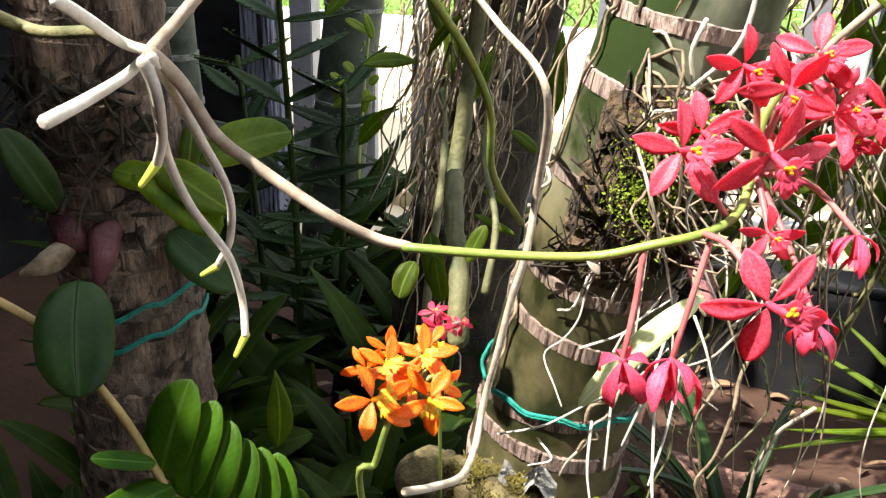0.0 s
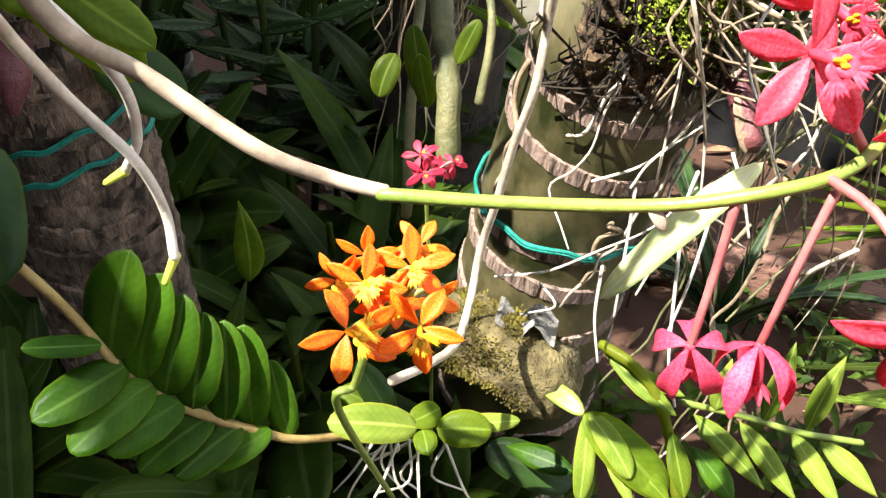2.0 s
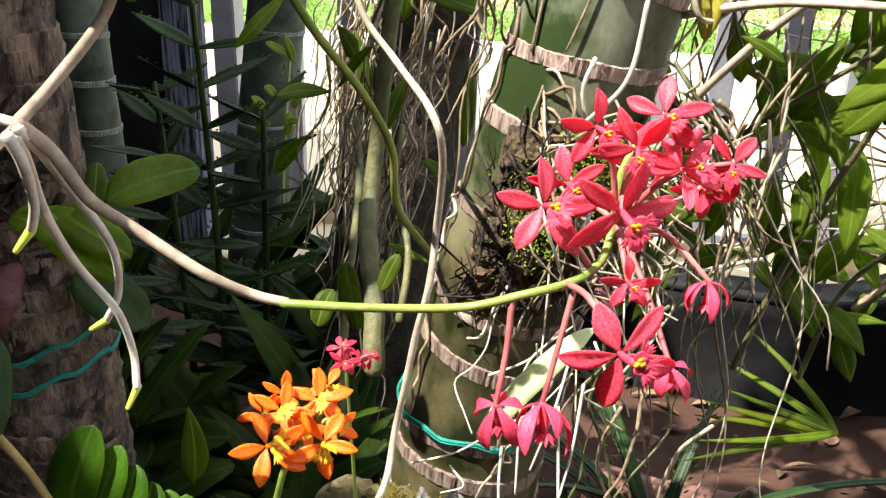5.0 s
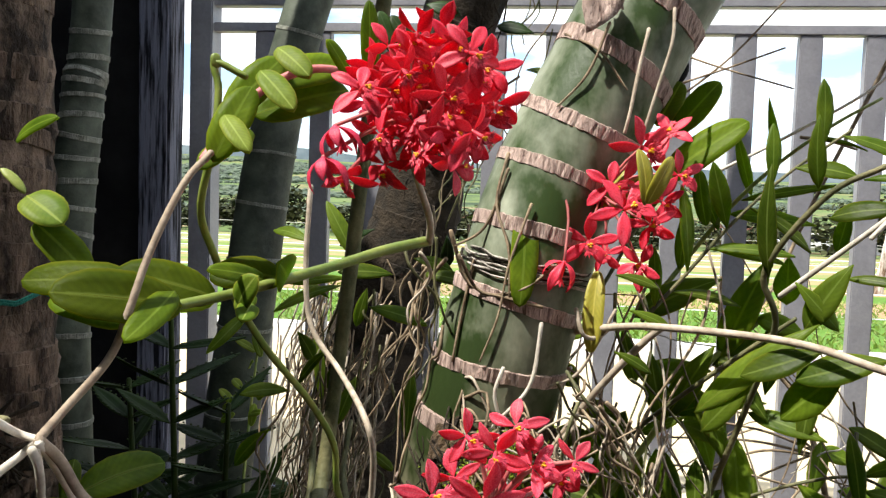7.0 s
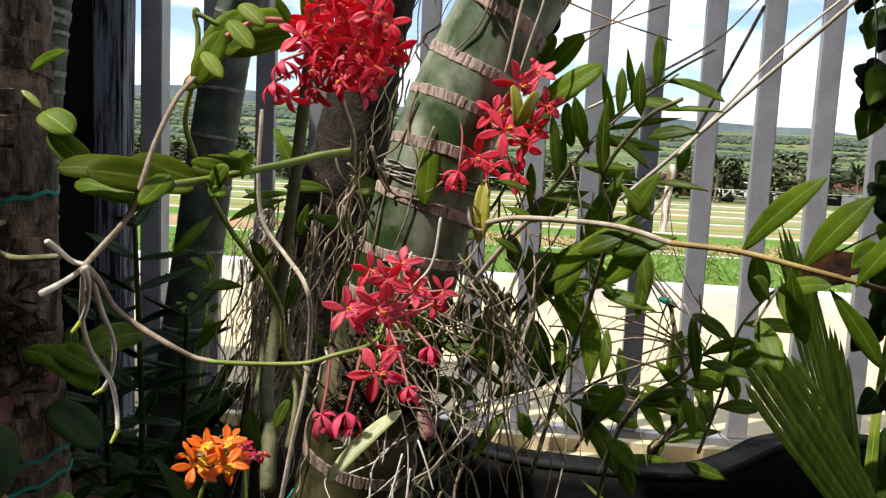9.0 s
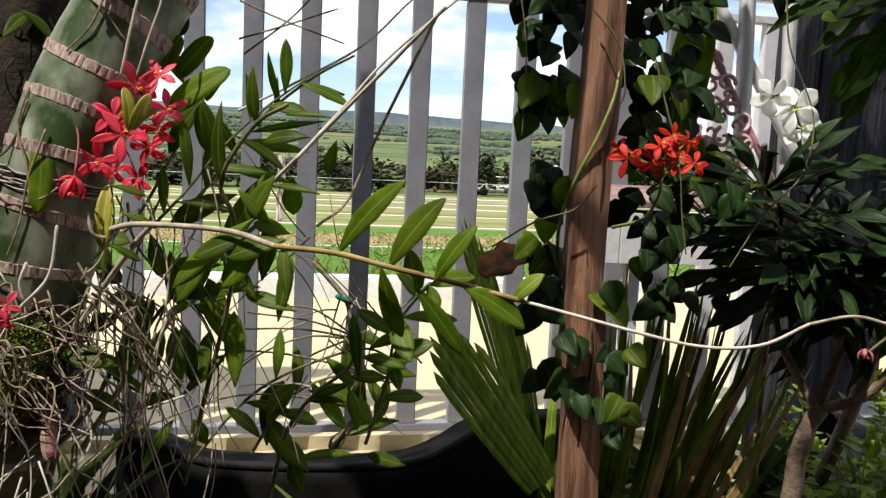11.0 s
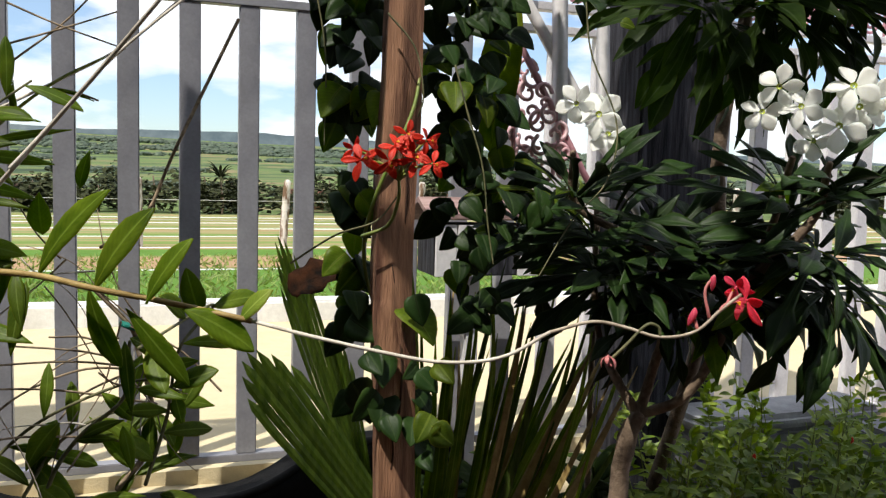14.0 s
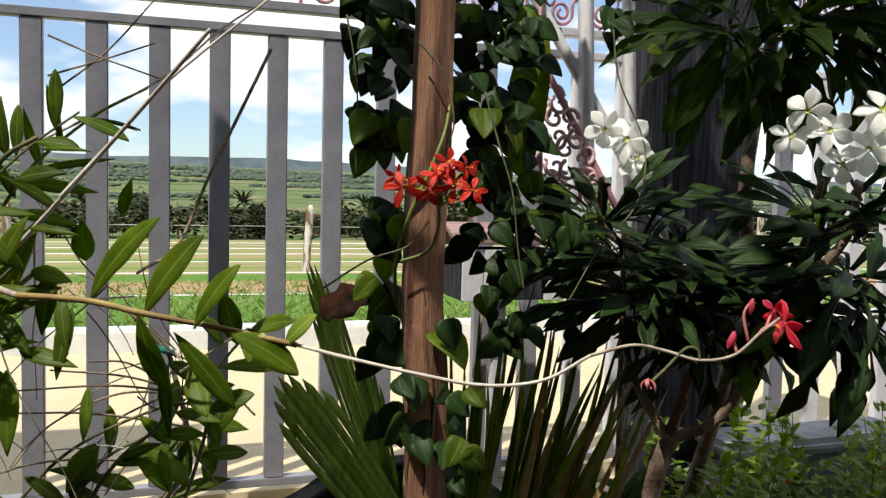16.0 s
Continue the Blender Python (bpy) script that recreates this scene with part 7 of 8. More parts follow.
stem(far, [(0.305, -0.851, 0.963), (0.217, -0.870, 0.773), (0.171, -0.892, 0.668), (0.119, -1.023, 0.639)], 0.0028, 0.0022, M_ROOTDRY, "dry_stalk", "dark leaning stick")
# thin bare twigs against the sky
twigs = thing("bare_twigs", (0.043, -1.228, 0.859), "thin bare grey twigs crossing in front of the fence", "twig")
for pts in ([(0.021, -1.278, 0.784), (0.078, -1.275, 0.816), (0.151, -1.266, 0.862), (0.209, -1.230, 0.921), (0.261, -1.225, 0.959)], [(0.078, -1.493, 0.742), (0.115, -1.493, 0.786), (0.154, -1.493, 0.832), (0.231, -1.495, 0.902)], [(0.006, -0.942, 0.946), (0.067, -0.966, 0.920), (0.149, -0.997, 0.891)], [(0.006, -0.946, 0.893), (0.074, -0.969, 0.915), (0.139, -0.990, 0.938)], [(0.013, -0.949, 0.872), (0.081, -0.970, 0.928), (0.139, -0.987, 0.995)], [(0.089, -1.279, 0.816), (0.109, -1.286, 0.813), (0.129, -1.294, 0.806)]):
    stem(twigs, pts, 0.0016, 0.001, M_ROOT if len(pts) > 3 else M_ROOTDRY, "twig", n=24, sides=5)

# ---- black rubber trough by the fence ----
trough = thing("rubber_trough", (0.161, -0.547, 0.041), "black rubber trough with upturned ends in front of the fence", "planter")
rim = [p - Vector((0, 0, 0.022)) for p in smooth([(-0.229, -0.514, 0.182), (-0.149, -0.525, 0.170), (-0.070, -0.538, 0.140), (0.043, -0.552, 0.132), (0.201, -0.570, 0.133), (0.340, -0.566, 0.136), (0.424, -0.552, 0.160), (0.498, -0.536, 0.195), (0.609, -0.526, 0.212), (0.819, -0.501, 0.205)], 60)]
bm = bmesh.new()
cols = []
for p in rim:
    cols.append([bm.verts.new(q) for q in (Vector((p.x, p.y + 0.16, p.z - 0.03)), Vector((p.x, p.y + 0.03, p.z - 0.004)), p, Vector((p.x, p.y - 0.015, p.z - 0.006)), Vector((p.x, p.y - 0.02, p.z - 0.03)), Vector((p.x, p.y + 0.0, -0.12)))])
for a, b in zip(cols, cols[1:]):
    for k in range(5):
        bm.faces.new((a[k], b[k], b[k + 1], a[k + 1])).smooth = True
bmesh.ops.solidify(bm, geom=bm.faces[:], thickness=0.006)
under(part("wall", bm, M_TYRE), trough)
bm = bmesh.new()
tube(bm, [p + Vector((0, -0.006, 0.004)) for p in rim[::3]], 0.009, n=80, sides=8, wobble=0.1)
under(part("rim", bm, M_TYRE, None, "rounded rubber rim"), trough)

# ---- fan palm and strap leaves ----
fan = thing("fan_palm", (0.503, -0.851, 0.213), "young fan palm with pleated dark-green fronds", "palm")


def frond(hubp, tipp, width, folds=7, droop=0.05):
    hubp, tipp = Vector(hubp), Vector(tipp)
    d = (tipp - hubp)
    L = d.length
    d.normalize()
    face = (EYE + Vector((0.25, 0, 0)) - hubp).normalized()
    s = d.cross(face).normalized()
    f = s.cross(d)
    bm = bmesh.new()
    n = 14
    for k in range(folds):
        a0, a1 = (k / folds - 0.5), ((k + 1) / folds - 0.5)
        prev = None
        for i in range(n + 1):
            t = i / n
            w = width * (0.62 + 0.38 * min(1, t * 1.3) ** 0.8)
            if t > 0.93:
                gap = 1 - ((t - 0.93) / 0.07) ** 1.1 * 0.95
            else:
                gap = 1
            mid = (a0 + a1) / 2
            ln = L * (1 - 0.25 * abs(mid * 2) ** 2)
            c = hubp + d * (ln * t) + f * (-droop * L * t * t)
            x0, x1 = mid + (a0 - mid) * gap, mid + (a1 - mid) * gap
            row = [bm.verts.new(c + s * (w * x0)), bm.verts.new(c + s * (w * mid) + f * (0.35 * w / folds) * gap), bm.verts.new(c + s * (w * x1))]
            if prev:
                bm.faces.new((prev[0], prev[1], row[1], row[0]))
                bm.faces.new((prev[1], prev[2], row[2], row[1]))
            prev = row
    bmesh.ops.solidify(bm, geom=bm.faces[:], thickness=0.0008)
    under(part("frond", bm, M_FROND), fan)


M_FROND = mat("fan_frond", (0.048, 0.085, 0.012), (0.115, 0.165, 0.030), 20, 0.42, 0.3, 120, through=0.45, vary=0.3, spread=(6, 6, 1))
for hubp, tipp, w in (((0.505, -0.916, 0.210), (0.318, -0.895, 0.466), 0.095), ((0.511, -0.854, 0.213), (0.369, -0.838, 0.639), 0.05), ((0.525, -0.840, 0.177), (0.463, -0.818, 0.479), 0.045)):
    frond(hubp, tipp, w)
straps = thing("strap_plant", (0.713, -0.822, 0.179), "clump of long narrow strap leaves, some dry", "plant")
rndst = random.Random(71)
for i in range(44):
    u = rndst.random()
    base = Vector((0.533, -0.862, 0.204)).lerp(Vector((0.741, -0.833, 0.170)), 0.25 * rndst.random() + 0.75 * u)
    base.z = -0.1
    tip = Vector((0.568, -0.830, 0.553)).lerp(Vector((0.982, -0.901, 0.454)), u) + Vector((rndst.gauss(0, 0.02), rndst.gauss(0, 0.06), rndst.gauss(0, 0.05)))
    leaf(straps, base, tip, rndst.uniform(0.018, 0.036), up=Vector((rndst.uniform(-0.6, 0.6), -0.8, 0.5)), m=(M_FROND, M_LEAF_PALE, M_LEAF_THIN, M_LEAF_PALE, M_TANCANE)[i % 5], shape="strap", sag=rndst.uniform(0.02, 0.14), fold=0.3)

# low shade-darkened plants between the strap leaves and the fence
for x, y in ((0.60, -0.74), (0.70, -0.68), (0.80, -0.74), (0.90, -0.70), (1.00, -0.76), (1.08, -0.70), (0.75, -0.84), (0.95, -0.86), (0.64, -0.86)):
    bush = thing("leafy_plant", (x, y, -0.1), "low shade-darkened plant among the strap leaves", "plant", group="dark undergrowth")
    stem(bush, [(x, y, -0.11), (x + 0.006, y, 0.06), (x, y + 0.006, 0.18)], 0.005, 0.003, M_UNDER, "stalk")
    for i in range(13):
        a = rndst.uniform(0, 6.3)
        b = Vector((x, y, rndst.uniform(-0.02, 0.17)))
        d = Vector((math.cos(a), math.sin(a) - 0.2, rndst.uniform(-0.1, 0.8))).normalized()
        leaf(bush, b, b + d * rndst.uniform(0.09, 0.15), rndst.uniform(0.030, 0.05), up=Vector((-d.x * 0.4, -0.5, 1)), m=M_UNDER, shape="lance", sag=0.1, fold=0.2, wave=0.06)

# ---- climbing vine on the stake ----
vine = thing("climbing_vine", (0.47, -1.13, 0.0), "heart-leaved climbing vine on the wooden stake", "vine")
rndv = random.Random(73)
vp = []
for i in range(26):
    z = -0.05 + 1.6 * i / 25
    a = i * 0.85
    vp.append((0.475 + 0.034 * math.cos(a), -1.105 + 0.03 * math.sin(a), z))
stem(vine, vp, 0.003, 0.002, M_STEM, "stem", n=160)


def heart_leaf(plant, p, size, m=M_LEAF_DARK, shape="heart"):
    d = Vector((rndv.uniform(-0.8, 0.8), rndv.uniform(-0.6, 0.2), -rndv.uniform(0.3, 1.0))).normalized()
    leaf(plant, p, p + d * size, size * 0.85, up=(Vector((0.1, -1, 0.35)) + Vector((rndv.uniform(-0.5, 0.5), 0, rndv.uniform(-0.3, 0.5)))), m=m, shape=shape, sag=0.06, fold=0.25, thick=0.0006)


def spray(corner, right_, down, n, size, shade=0.88):
    """Vine leaves spread over the patch spanned from corner; shade: share of shade-darkened copies."""
    corner, right_, down = Vector(corner), Vector(right_), Vector(down)
    for i in range(n):
        p = corner + (right_ - corner) * rndv.random() + (down - corner) * rndv.random() + Vector((0, rndv.gauss(0, 0.03), 0))
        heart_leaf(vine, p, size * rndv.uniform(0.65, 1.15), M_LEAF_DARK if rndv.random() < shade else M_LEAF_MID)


spray((0.397, -0.968, 1.071), (0.470, -1.016, 1.068), (0.409, -0.990, 0.811), 64, 0.05)
spray((0.423, -1.040, 0.764), (0.459, -1.053, 0.765), (0.423, -1.057, 0.527), 26, 0.052, 0.7)
spray((0.546, -1.022, 1.060), (0.646, -1.058, 1.062), (0.553, -1.028, 0.695), 120, 0.047, 0.8)
spray((0.572, -1.034, 0.712), (0.640, -1.058, 0.714), (0.580, -1.049, 0.535), 22, 0.045, 0.8)
spray((0.410, -1.114, 0.553), (0.458, -1.131, 0.555), (0.422, -1.105, 0.432), 12, 0.055)
spray((0.480, -1.161, 0.545), (0.520, -1.175, 0.546), (0.486, -1.153, 0.382), 10, 0.045, 0.5)
spray((0.474, -1.177, 0.598), (0.500, -1.186, 0.598), (0.474, -1.179, 0.570), 2, 0.06)
spray((0.767, -1.047, 1.078), (0.806, -1.061, 1.079), (0.768, -1.056, 0.955), 12, 0.035)
spray((0.656, -1.039, 0.770), (0.725, -1.064, 0.772), (0.672, -1.032, 0.646), 22, 0.045)
for pts in ([(0.751, -1.101, 0.986), (0.759, -1.109, 0.915), (0.793, -1.127, 0.822), (0.771, -1.146, 0.742), (0.718, -1.152, 0.688), (0.667, -1.160, 0.613)], [(0.546, -1.141, 0.883), (0.563, -1.151, 0.818), (0.580, -1.162, 0.754), (0.587, -1.169, 0.681), (0.594, -1.175, 0.631)], [(0.340, -1.137, 0.630), (0.392, -1.153, 0.666), (0.441, -1.159, 0.684), (0.467, -1.166, 0.716)], [(0.457, -1.137, 0.941), (0.489, -1.151, 0.899), (0.499, -1.158, 0.843), (0.496, -1.148, 0.815)], [(0.387, -1.023, 0.990), (0.400, -1.034, 0.899), (0.399, -1.042, 0.778)]):
    stem(vine, pts, 0.0014, 0.0010, M_GREENWOOD, "tendril", n=40, sides=5)
leaf(vine, (0.694, -0.973, 1.012), (0.664, -0.983, 0.779), 0.062, m=M_LEAF_THIN, shape="oval", wave=0.05, fold=0.12, label="large hanging sunlit leaf")
leaf(vine, (0.440, -0.975, 0.603), (0.368, -0.952, 0.569), 0.052, m=mat("dead_leaf", (0.006, 0.004, 0.003), (0.045, 0.016, 0.006), 40, 0.8, 0.5, 200, spec=0.1), wave=0.35, label="curled dead brown leaf")

# red orchid on the stake
stakered = thing("orchid", (0.325, -1.644, 0.706), "scarlet orchid cluster on a thin green stalk by the stake", "orchid")
SB = (0.323, -1.656, 0.743)
stem(stakered, [(0.314, -1.598, 0.702), (0.323, -1.632, 0.712), (0.324, -1.652, 0.730), SB], 0.0014, 0.001, M_STEM, "flower_stalk")
for place, size in (((0.320, -1.658, 0.764), 0.022), ((0.327, -1.660, 0.772), 0.02), ((0.333, -1.658, 0.756), 0.022), ((0.316, -1.657, 0.755), 0.022), ((0.342, -1.667, 0.754), 0.019), ((0.299, -1.652, 0.755), 0.024), ((0.296, -1.644, 0.762), 0.018), ((0.340, -1.659, 0.769), 0.018)):
    flower(stakered, place, size, M_SCARLET, pedicel=SB, mp=M_STEM, aim=Vector((0.17, -2.2, 0.75)), spread=0.5)

# ---- white plumeria shrub ----
shrub = thing("plumeria_shrub", (0.90, -1.03, -0.1), "plumeria shrub with shade-darkened leaves and white flower heads", "shrub")
FORK = Vector((0.903, -1.051, 0.376))
stem(shrub, [(0.86, -1.03, -0.12), (0.878, -1.048, 0.292), FORK], 0.017, 0.014, M_BARK2, "trunk", wobble=0.25)
for pts in ([FORK, (0.925, -1.051, 0.451), (0.926, -1.068, 0.508), (0.906, -1.074, 0.632), (0.783, -1.047, 0.698), (0.760, -1.065, 0.781)], [FORK, (0.951, -1.084, 0.405), (0.979, -1.112, 0.463), (1.007, -1.146, 0.588), (1.033, -1.170, 0.682), (1.024, -1.213, 0.781)], [FORK, (0.881, -1.015, 0.427), (0.876, -0.967, 0.481), (0.867, -0.958, 0.564)], [(1.007, -1.146, 0.588), (1.065, -1.213, 0.693), (1.050, -1.255, 0.774)]):
    stem(shrub, pts, 0.009, 0.005, M_BARK2, "limb", wobble=0.2)
rndw = random.Random(83)


def spoon(plant, p, d, L, m):
    leaf(plant, p, p + d * L, L * rndw.uniform(0.17, 0.26), up=Vector((rndw.uniform(-0.5, 0.5), -0.7, 0.8)), m=m, shape="fiddle", sag=rndw.uniform(0.05, 0.16), fold=rndw.uniform(0.15, 0.4), thick=0.0008, wave=0.10, n=13)


for c, n, L, lift in (((0.765, -1.071, 0.716), 26, 0.13, 0.25), ((0.825, -1.044, 0.655), 30, 0.15, 0.0), ((0.917, -1.057, 0.630), 34, 0.16, 0.0), ((0.991, -1.085, 0.615), 30, 0.16, -0.1), ((1.053, -1.186, 0.708), 30, 0.14, 0.2), ((1.073, -1.218, 0.653), 36, 0.15, -0.3), ((1.051, -1.127, 0.619), 28, 0.15, -0.2), ((1.111, -1.204, 0.594), 26, 0.15, -0.8), ((0.771, -0.939, 0.646), 20, 0.12, -0.1), ((0.965, -1.038, 0.546), 24, 0.12, -0.4), ((1.095, -1.242, 0.727), 24, 0.15, 0.1), ((0.86, -1.0, 0.60), 40, 0.15, -0.2), ((0.95, -1.0, 0.58), 44, 0.15, -0.3), ((1.03, -1.05, 0.57), 36, 0.15, -0.4)):
    c = Vector(c)
    for i in range(int(n * 1.1)):
        d = Vector((rndw.gauss(0, 1), rndw.gauss(0, 0.8), rndw.gauss(lift, 0.32))).normalized()
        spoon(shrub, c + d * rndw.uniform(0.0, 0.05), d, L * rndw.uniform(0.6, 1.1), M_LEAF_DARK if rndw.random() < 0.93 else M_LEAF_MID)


def white_flower_mesh():
    bm = bmesh.new()
    for i in range(5):
        a = 2 * math.pi * i / 5
        d = Vector((math.cos(a), math.sin(a), 0))
        blade(bm, d * 0.02, d * 0.5 + Vector((0, 0, -0.06 - 0.03 * (i % 2))), (math.sin(a) * 0.35, -math.cos(a) * 0.35, 1), 0.38, 0.06, 0.10, 0.005, "obovate", 9, 0.3)
    me = bpy.data.meshes.new("flower")
    bm.to_mesh(me)
    bm.free()
    me.materials.append(M_WHITE_PETAL)
    bm = bmesh.new()
    bmesh.ops.create_cone(bm, segments=10, radius1=0.02, radius2=0.065, depth=0.05, matrix=Matrix.Translation((0, 0, 0.012)))
    m2 = bpy.data.meshes.new("throat")
    bm.to_mesh(m2)
    bm.free()
    m2.materials.append(M_TIP)
    return me, m2


W1, W2 = white_flower_mesh()


def plumeria(p, size):
    p = Vector(p)
    z = (Vector((0.2, -2.2, 0.75)) - p).normalized() + Vector((rndw.uniform(-0.6, 0.6), rndw.uniform(-0.3, 0.3), rndw.uniform(-0.2, 0.6)))
    ob = under(new("flower", W1), shrub)
    ob.matrix_basis = Matrix.Translation(p) @ z.to_track_quat("Z", "Y").to_matrix().to_4x4() @ pose(0, 0, 0, 0, 0, rndw.uniform(0, 72)) @ Matrix.Scale(size, 4)
    t = new("throat", W2)
    t.parent = ob


for p in ((0.742, -1.101, 0.848), (0.778, -1.104, 0.834), (0.800, -1.092, 0.807), (0.971, -1.240, 0.874), (0.999, -1.252, 0.848), (0.963, -1.218, 0.841), (1.046, -1.271, 0.823), (1.064, -1.273, 0.877), (1.108, -1.269, 0.860), (1.029, -1.244, 0.804), (1.087, -1.262, 0.852), (0.664, -0.908, 1.019), (0.681, -0.915, 0.998)):
    plumeria(p, rndw.uniform(0.058, 0.076))

# ---- overhanging tree crown ----
tree = thing("leafy_tree", (1.12, -0.75, -0.1), "overhanging tree with drooping shade-darkened leaves and a thin trunk", "tree")
stem(tree, [(1.10, -0.70, -0.12), (1.134, -0.899, 0.508), (1.116, -0.927, 0.783), (1.121, -0.941, 0.910), (1.124, -0.962, 1.099), (1.02, -0.95, 1.6), (0.85, -1.15, 2.2)], 0.014, 0.010, M_BARK2, "trunk", wobble=0.2)
for pts in ([(1.06, -0.9, 1.35), (0.6, -1.4, 2.0), (0.1, -1.9, 2.35)], [(1.05, -0.92, 1.5), (1.5, -1.4, 2.0), (1.7, -2.0, 2.3)], [(0.95, -1.0, 1.8), (0.5, -0.8, 2.3), (0.0, -0.7, 2.5)]):
    stem(tree, pts, 0.012, 0.006, M_BARK2, "limb")
crown = bmesh.new()
rndt = random.Random(91)


def crown_leaf(p, d, L):
    blade(crown, p, p + d * L, Vector((rndt.uniform(-0.5, 0.5), -0.8, 0.8)), L * rndt.uniform(0.16, 0.24), rndt.uniform(0.04, 0.16), 0.3, 0.0, "fiddle", 12, rndt.uniform(-0.4, 0.4), 0.10)


for c, n, lean, down in (((0.985, -1.10, 0.985), 34, -0.25, 1.1), ((0.95, -1.09, 1.01), 24, -0.35, 1.1), ((1.04, -1.13, 1.01), 34, 0.25, 0.9), ((1.11, -1.15, 1.02), 34, 0.6, 0.6), ((1.13, -1.16, 1.07), 22, 0.3, 0.8), ((1.0, -1.08, 1.11), 30, 0.0, 0.5), ((1.09, -1.11, 1.13), 30, 0.3, 0.5), ((1.14, -1.12, 1.16), 22, 0.2, 0.6)):
    c = Vector(c)
    for i in range(n):
        d = Vector((rndt.gauss(lean, 0.55), rndt.gauss(-0.15, 0.5), rndt.uniform(-1.2, 0.2) * down)).normalized()
        crown_leaf(c + d * rndt.uniform(0.005, 0.03), d, rndt.uniform(0.11, 0.19))
under(part("crown", crown, M_CROWN, None, "hanging leaf crown, shade in its dark green"), tree)

# ---- birdhouse and pink wrought panel ----
BX0, BX1 = Vector((0.811, -0.320, 0.568)), Vector((1.074, -0.413, 0.576))
BY, BZ0, BZ1 = BX0.y, Vector((0.811, -0.327, 0.500)).z, Vector((0.811, -0.315, 0.622)).z
bird = thing("birdhouse", ((BX0.x + BX1.x) / 2, BY + 0.07, -0.1), "small white wooden birdhouse with a faded roof on a post", "birdhouse")
for x in range(5):
    w = (BX1.x - BX0.x) / 5
    if x in (2, 3):
        continue
    bm = bmesh.new()
    box(bm, (BX0.x + w * x + 0.001, BY - 0.004 * (x % 2), BZ0), (BX0.x + w * (x + 1) - 0.001, BY + 0.01, BZ1), 0.0015)
    under(part("plank", bm, M_WHITE_PAINT), bird)
# solid block whose dark colour stands for the shade inside the box
bm = bmesh.new()
box(bm, (BX0.x, BY + 0.011, BZ0), (BX1.x, BY + 0.14, BZ1 - 0.002), 0.003)
under(part("body", bm, M_SHADEWOOD, None, "shaded inside of the box"), bird)
for s, name in ((-1, "roof"), (1, "roof")):
    bm = bmesh.new()
    y0, y1 = (BY - 0.008, BY + 0.07) if s < 0 else (BY + 0.0705, BY + 0.18)
    box(bm, (BX0.x - 0.025, y0, BZ1), (BX1.x + 0.03, y1, BZ1 + 0.012))
    for v in bm.verts:
        v.co.z += 0.05 * (1 - abs(v.co.y - BY - 0.07) / 0.11)
    under(part(name, bm, M_ROOFBOARD, None, "faded pinkish-brown roof boards"), bird)
bm = bmesh.new()
box(bm, (BX0.x + 0.10, BY + 0.055, -0.11), (BX0.x + 0.135, BY + 0.09, BZ0), 0.003)
under(part("post", bm, M_WHITE_PAINT), bird)
panel = thing("wrought_panel", (0.80, -0.72, -0.1), "leaning white iron frame with pink wrought scrolls", "ornament")
PA, PB = Vector((0.781, -0.815, 0.969)), Vector((0.886, -0.845, 0.772))
PC, PD = Vector((0.770, -0.781, 1.100)), Vector((0.890, -0.817, 0.892))
for a, b, m, r in ((PA + (PA - PB) * 0.6, PB + (PB - PA) * 0.35, M_FRIEZE, 0.007), (PC + (PC - PD) * 0.5, PD + (PD - PC) * 1.6, M_WHITE_PAINT, 0.012), (Vector((0.772, -0.825, 0.774)), Vector((0.771, -0.800, 1.134)), M_FRIEZE, 0.004), (Vector((0.854, -0.805, 1.181)), Vector((0.856, -0.834, 0.776)), M_WHITE_PAINT, 0.014), (Vector((0.954, -0.776, 1.200)), Vector((0.959, -0.813, 0.686)), M_WHITE_PAINT, 0.012)):
    stem(panel, [a, (a + b) / 2, b], r, r, m, "rail", n=6, sides=4, wobble=0)
stem(panel, [PB + (PB - PA) * 0.35, (PB.x + 0.05, PB.y, 0.2), (PB.x + 0.06, PB.y, -0.11)], 0.006, 0.006, M_BARK2, "leg", n=8, sides=5)
for x, y, r, ph in ((915, 175, 0.022, 0), (920, 215, 0.02, 2), (940, 270, 0.024, 1), (920, 300, 0.02, 3), (965, 290, 0.02, 4), (950, 235, 0.016, 5), (905, 250, 0.02, 2), (975, 320, 0.018, 0), (930, 330, 0.02, 1), (900, 340, 0.018, 3), (950, 350, 0.02, 5), (985, 355, 0.015, 2), (930, 190, 0.02, 3), (945, 215, 0.018, 0), (960, 255, 0.02, 2), (975, 280, 0.018, 5), (900, 200, 0.018, 4), (900, 290, 0.02, 1), (985, 320, 0.016, 3), (910, 325, 0.02, 0), (925, 250, 0.022, 4), (945, 310, 0.02, 2)):
    c = Vector((0.779, -0.820, 0.803)) + (Vector((0.871, -0.853, 0.806)) - Vector((0.779, -0.820, 0.803))) * ((x - 900) / 100) + (Vector((0.779, -0.827, 0.705)) - Vector((0.779, -0.820, 0.803))) * ((y - 300) / 100)
    pts = [c + Vector((math.cos(ph + q * 0.55) * r * (1 - q / 13), 0, math.sin(ph + q * 0.55) * r * (1 - q / 13))) for q in range(12)]
    stem(panel, pts, 0.0042, 0.0030, M_LITPINK, "scroll", "pink painted scroll", n=30, sides=5, wobble=0)

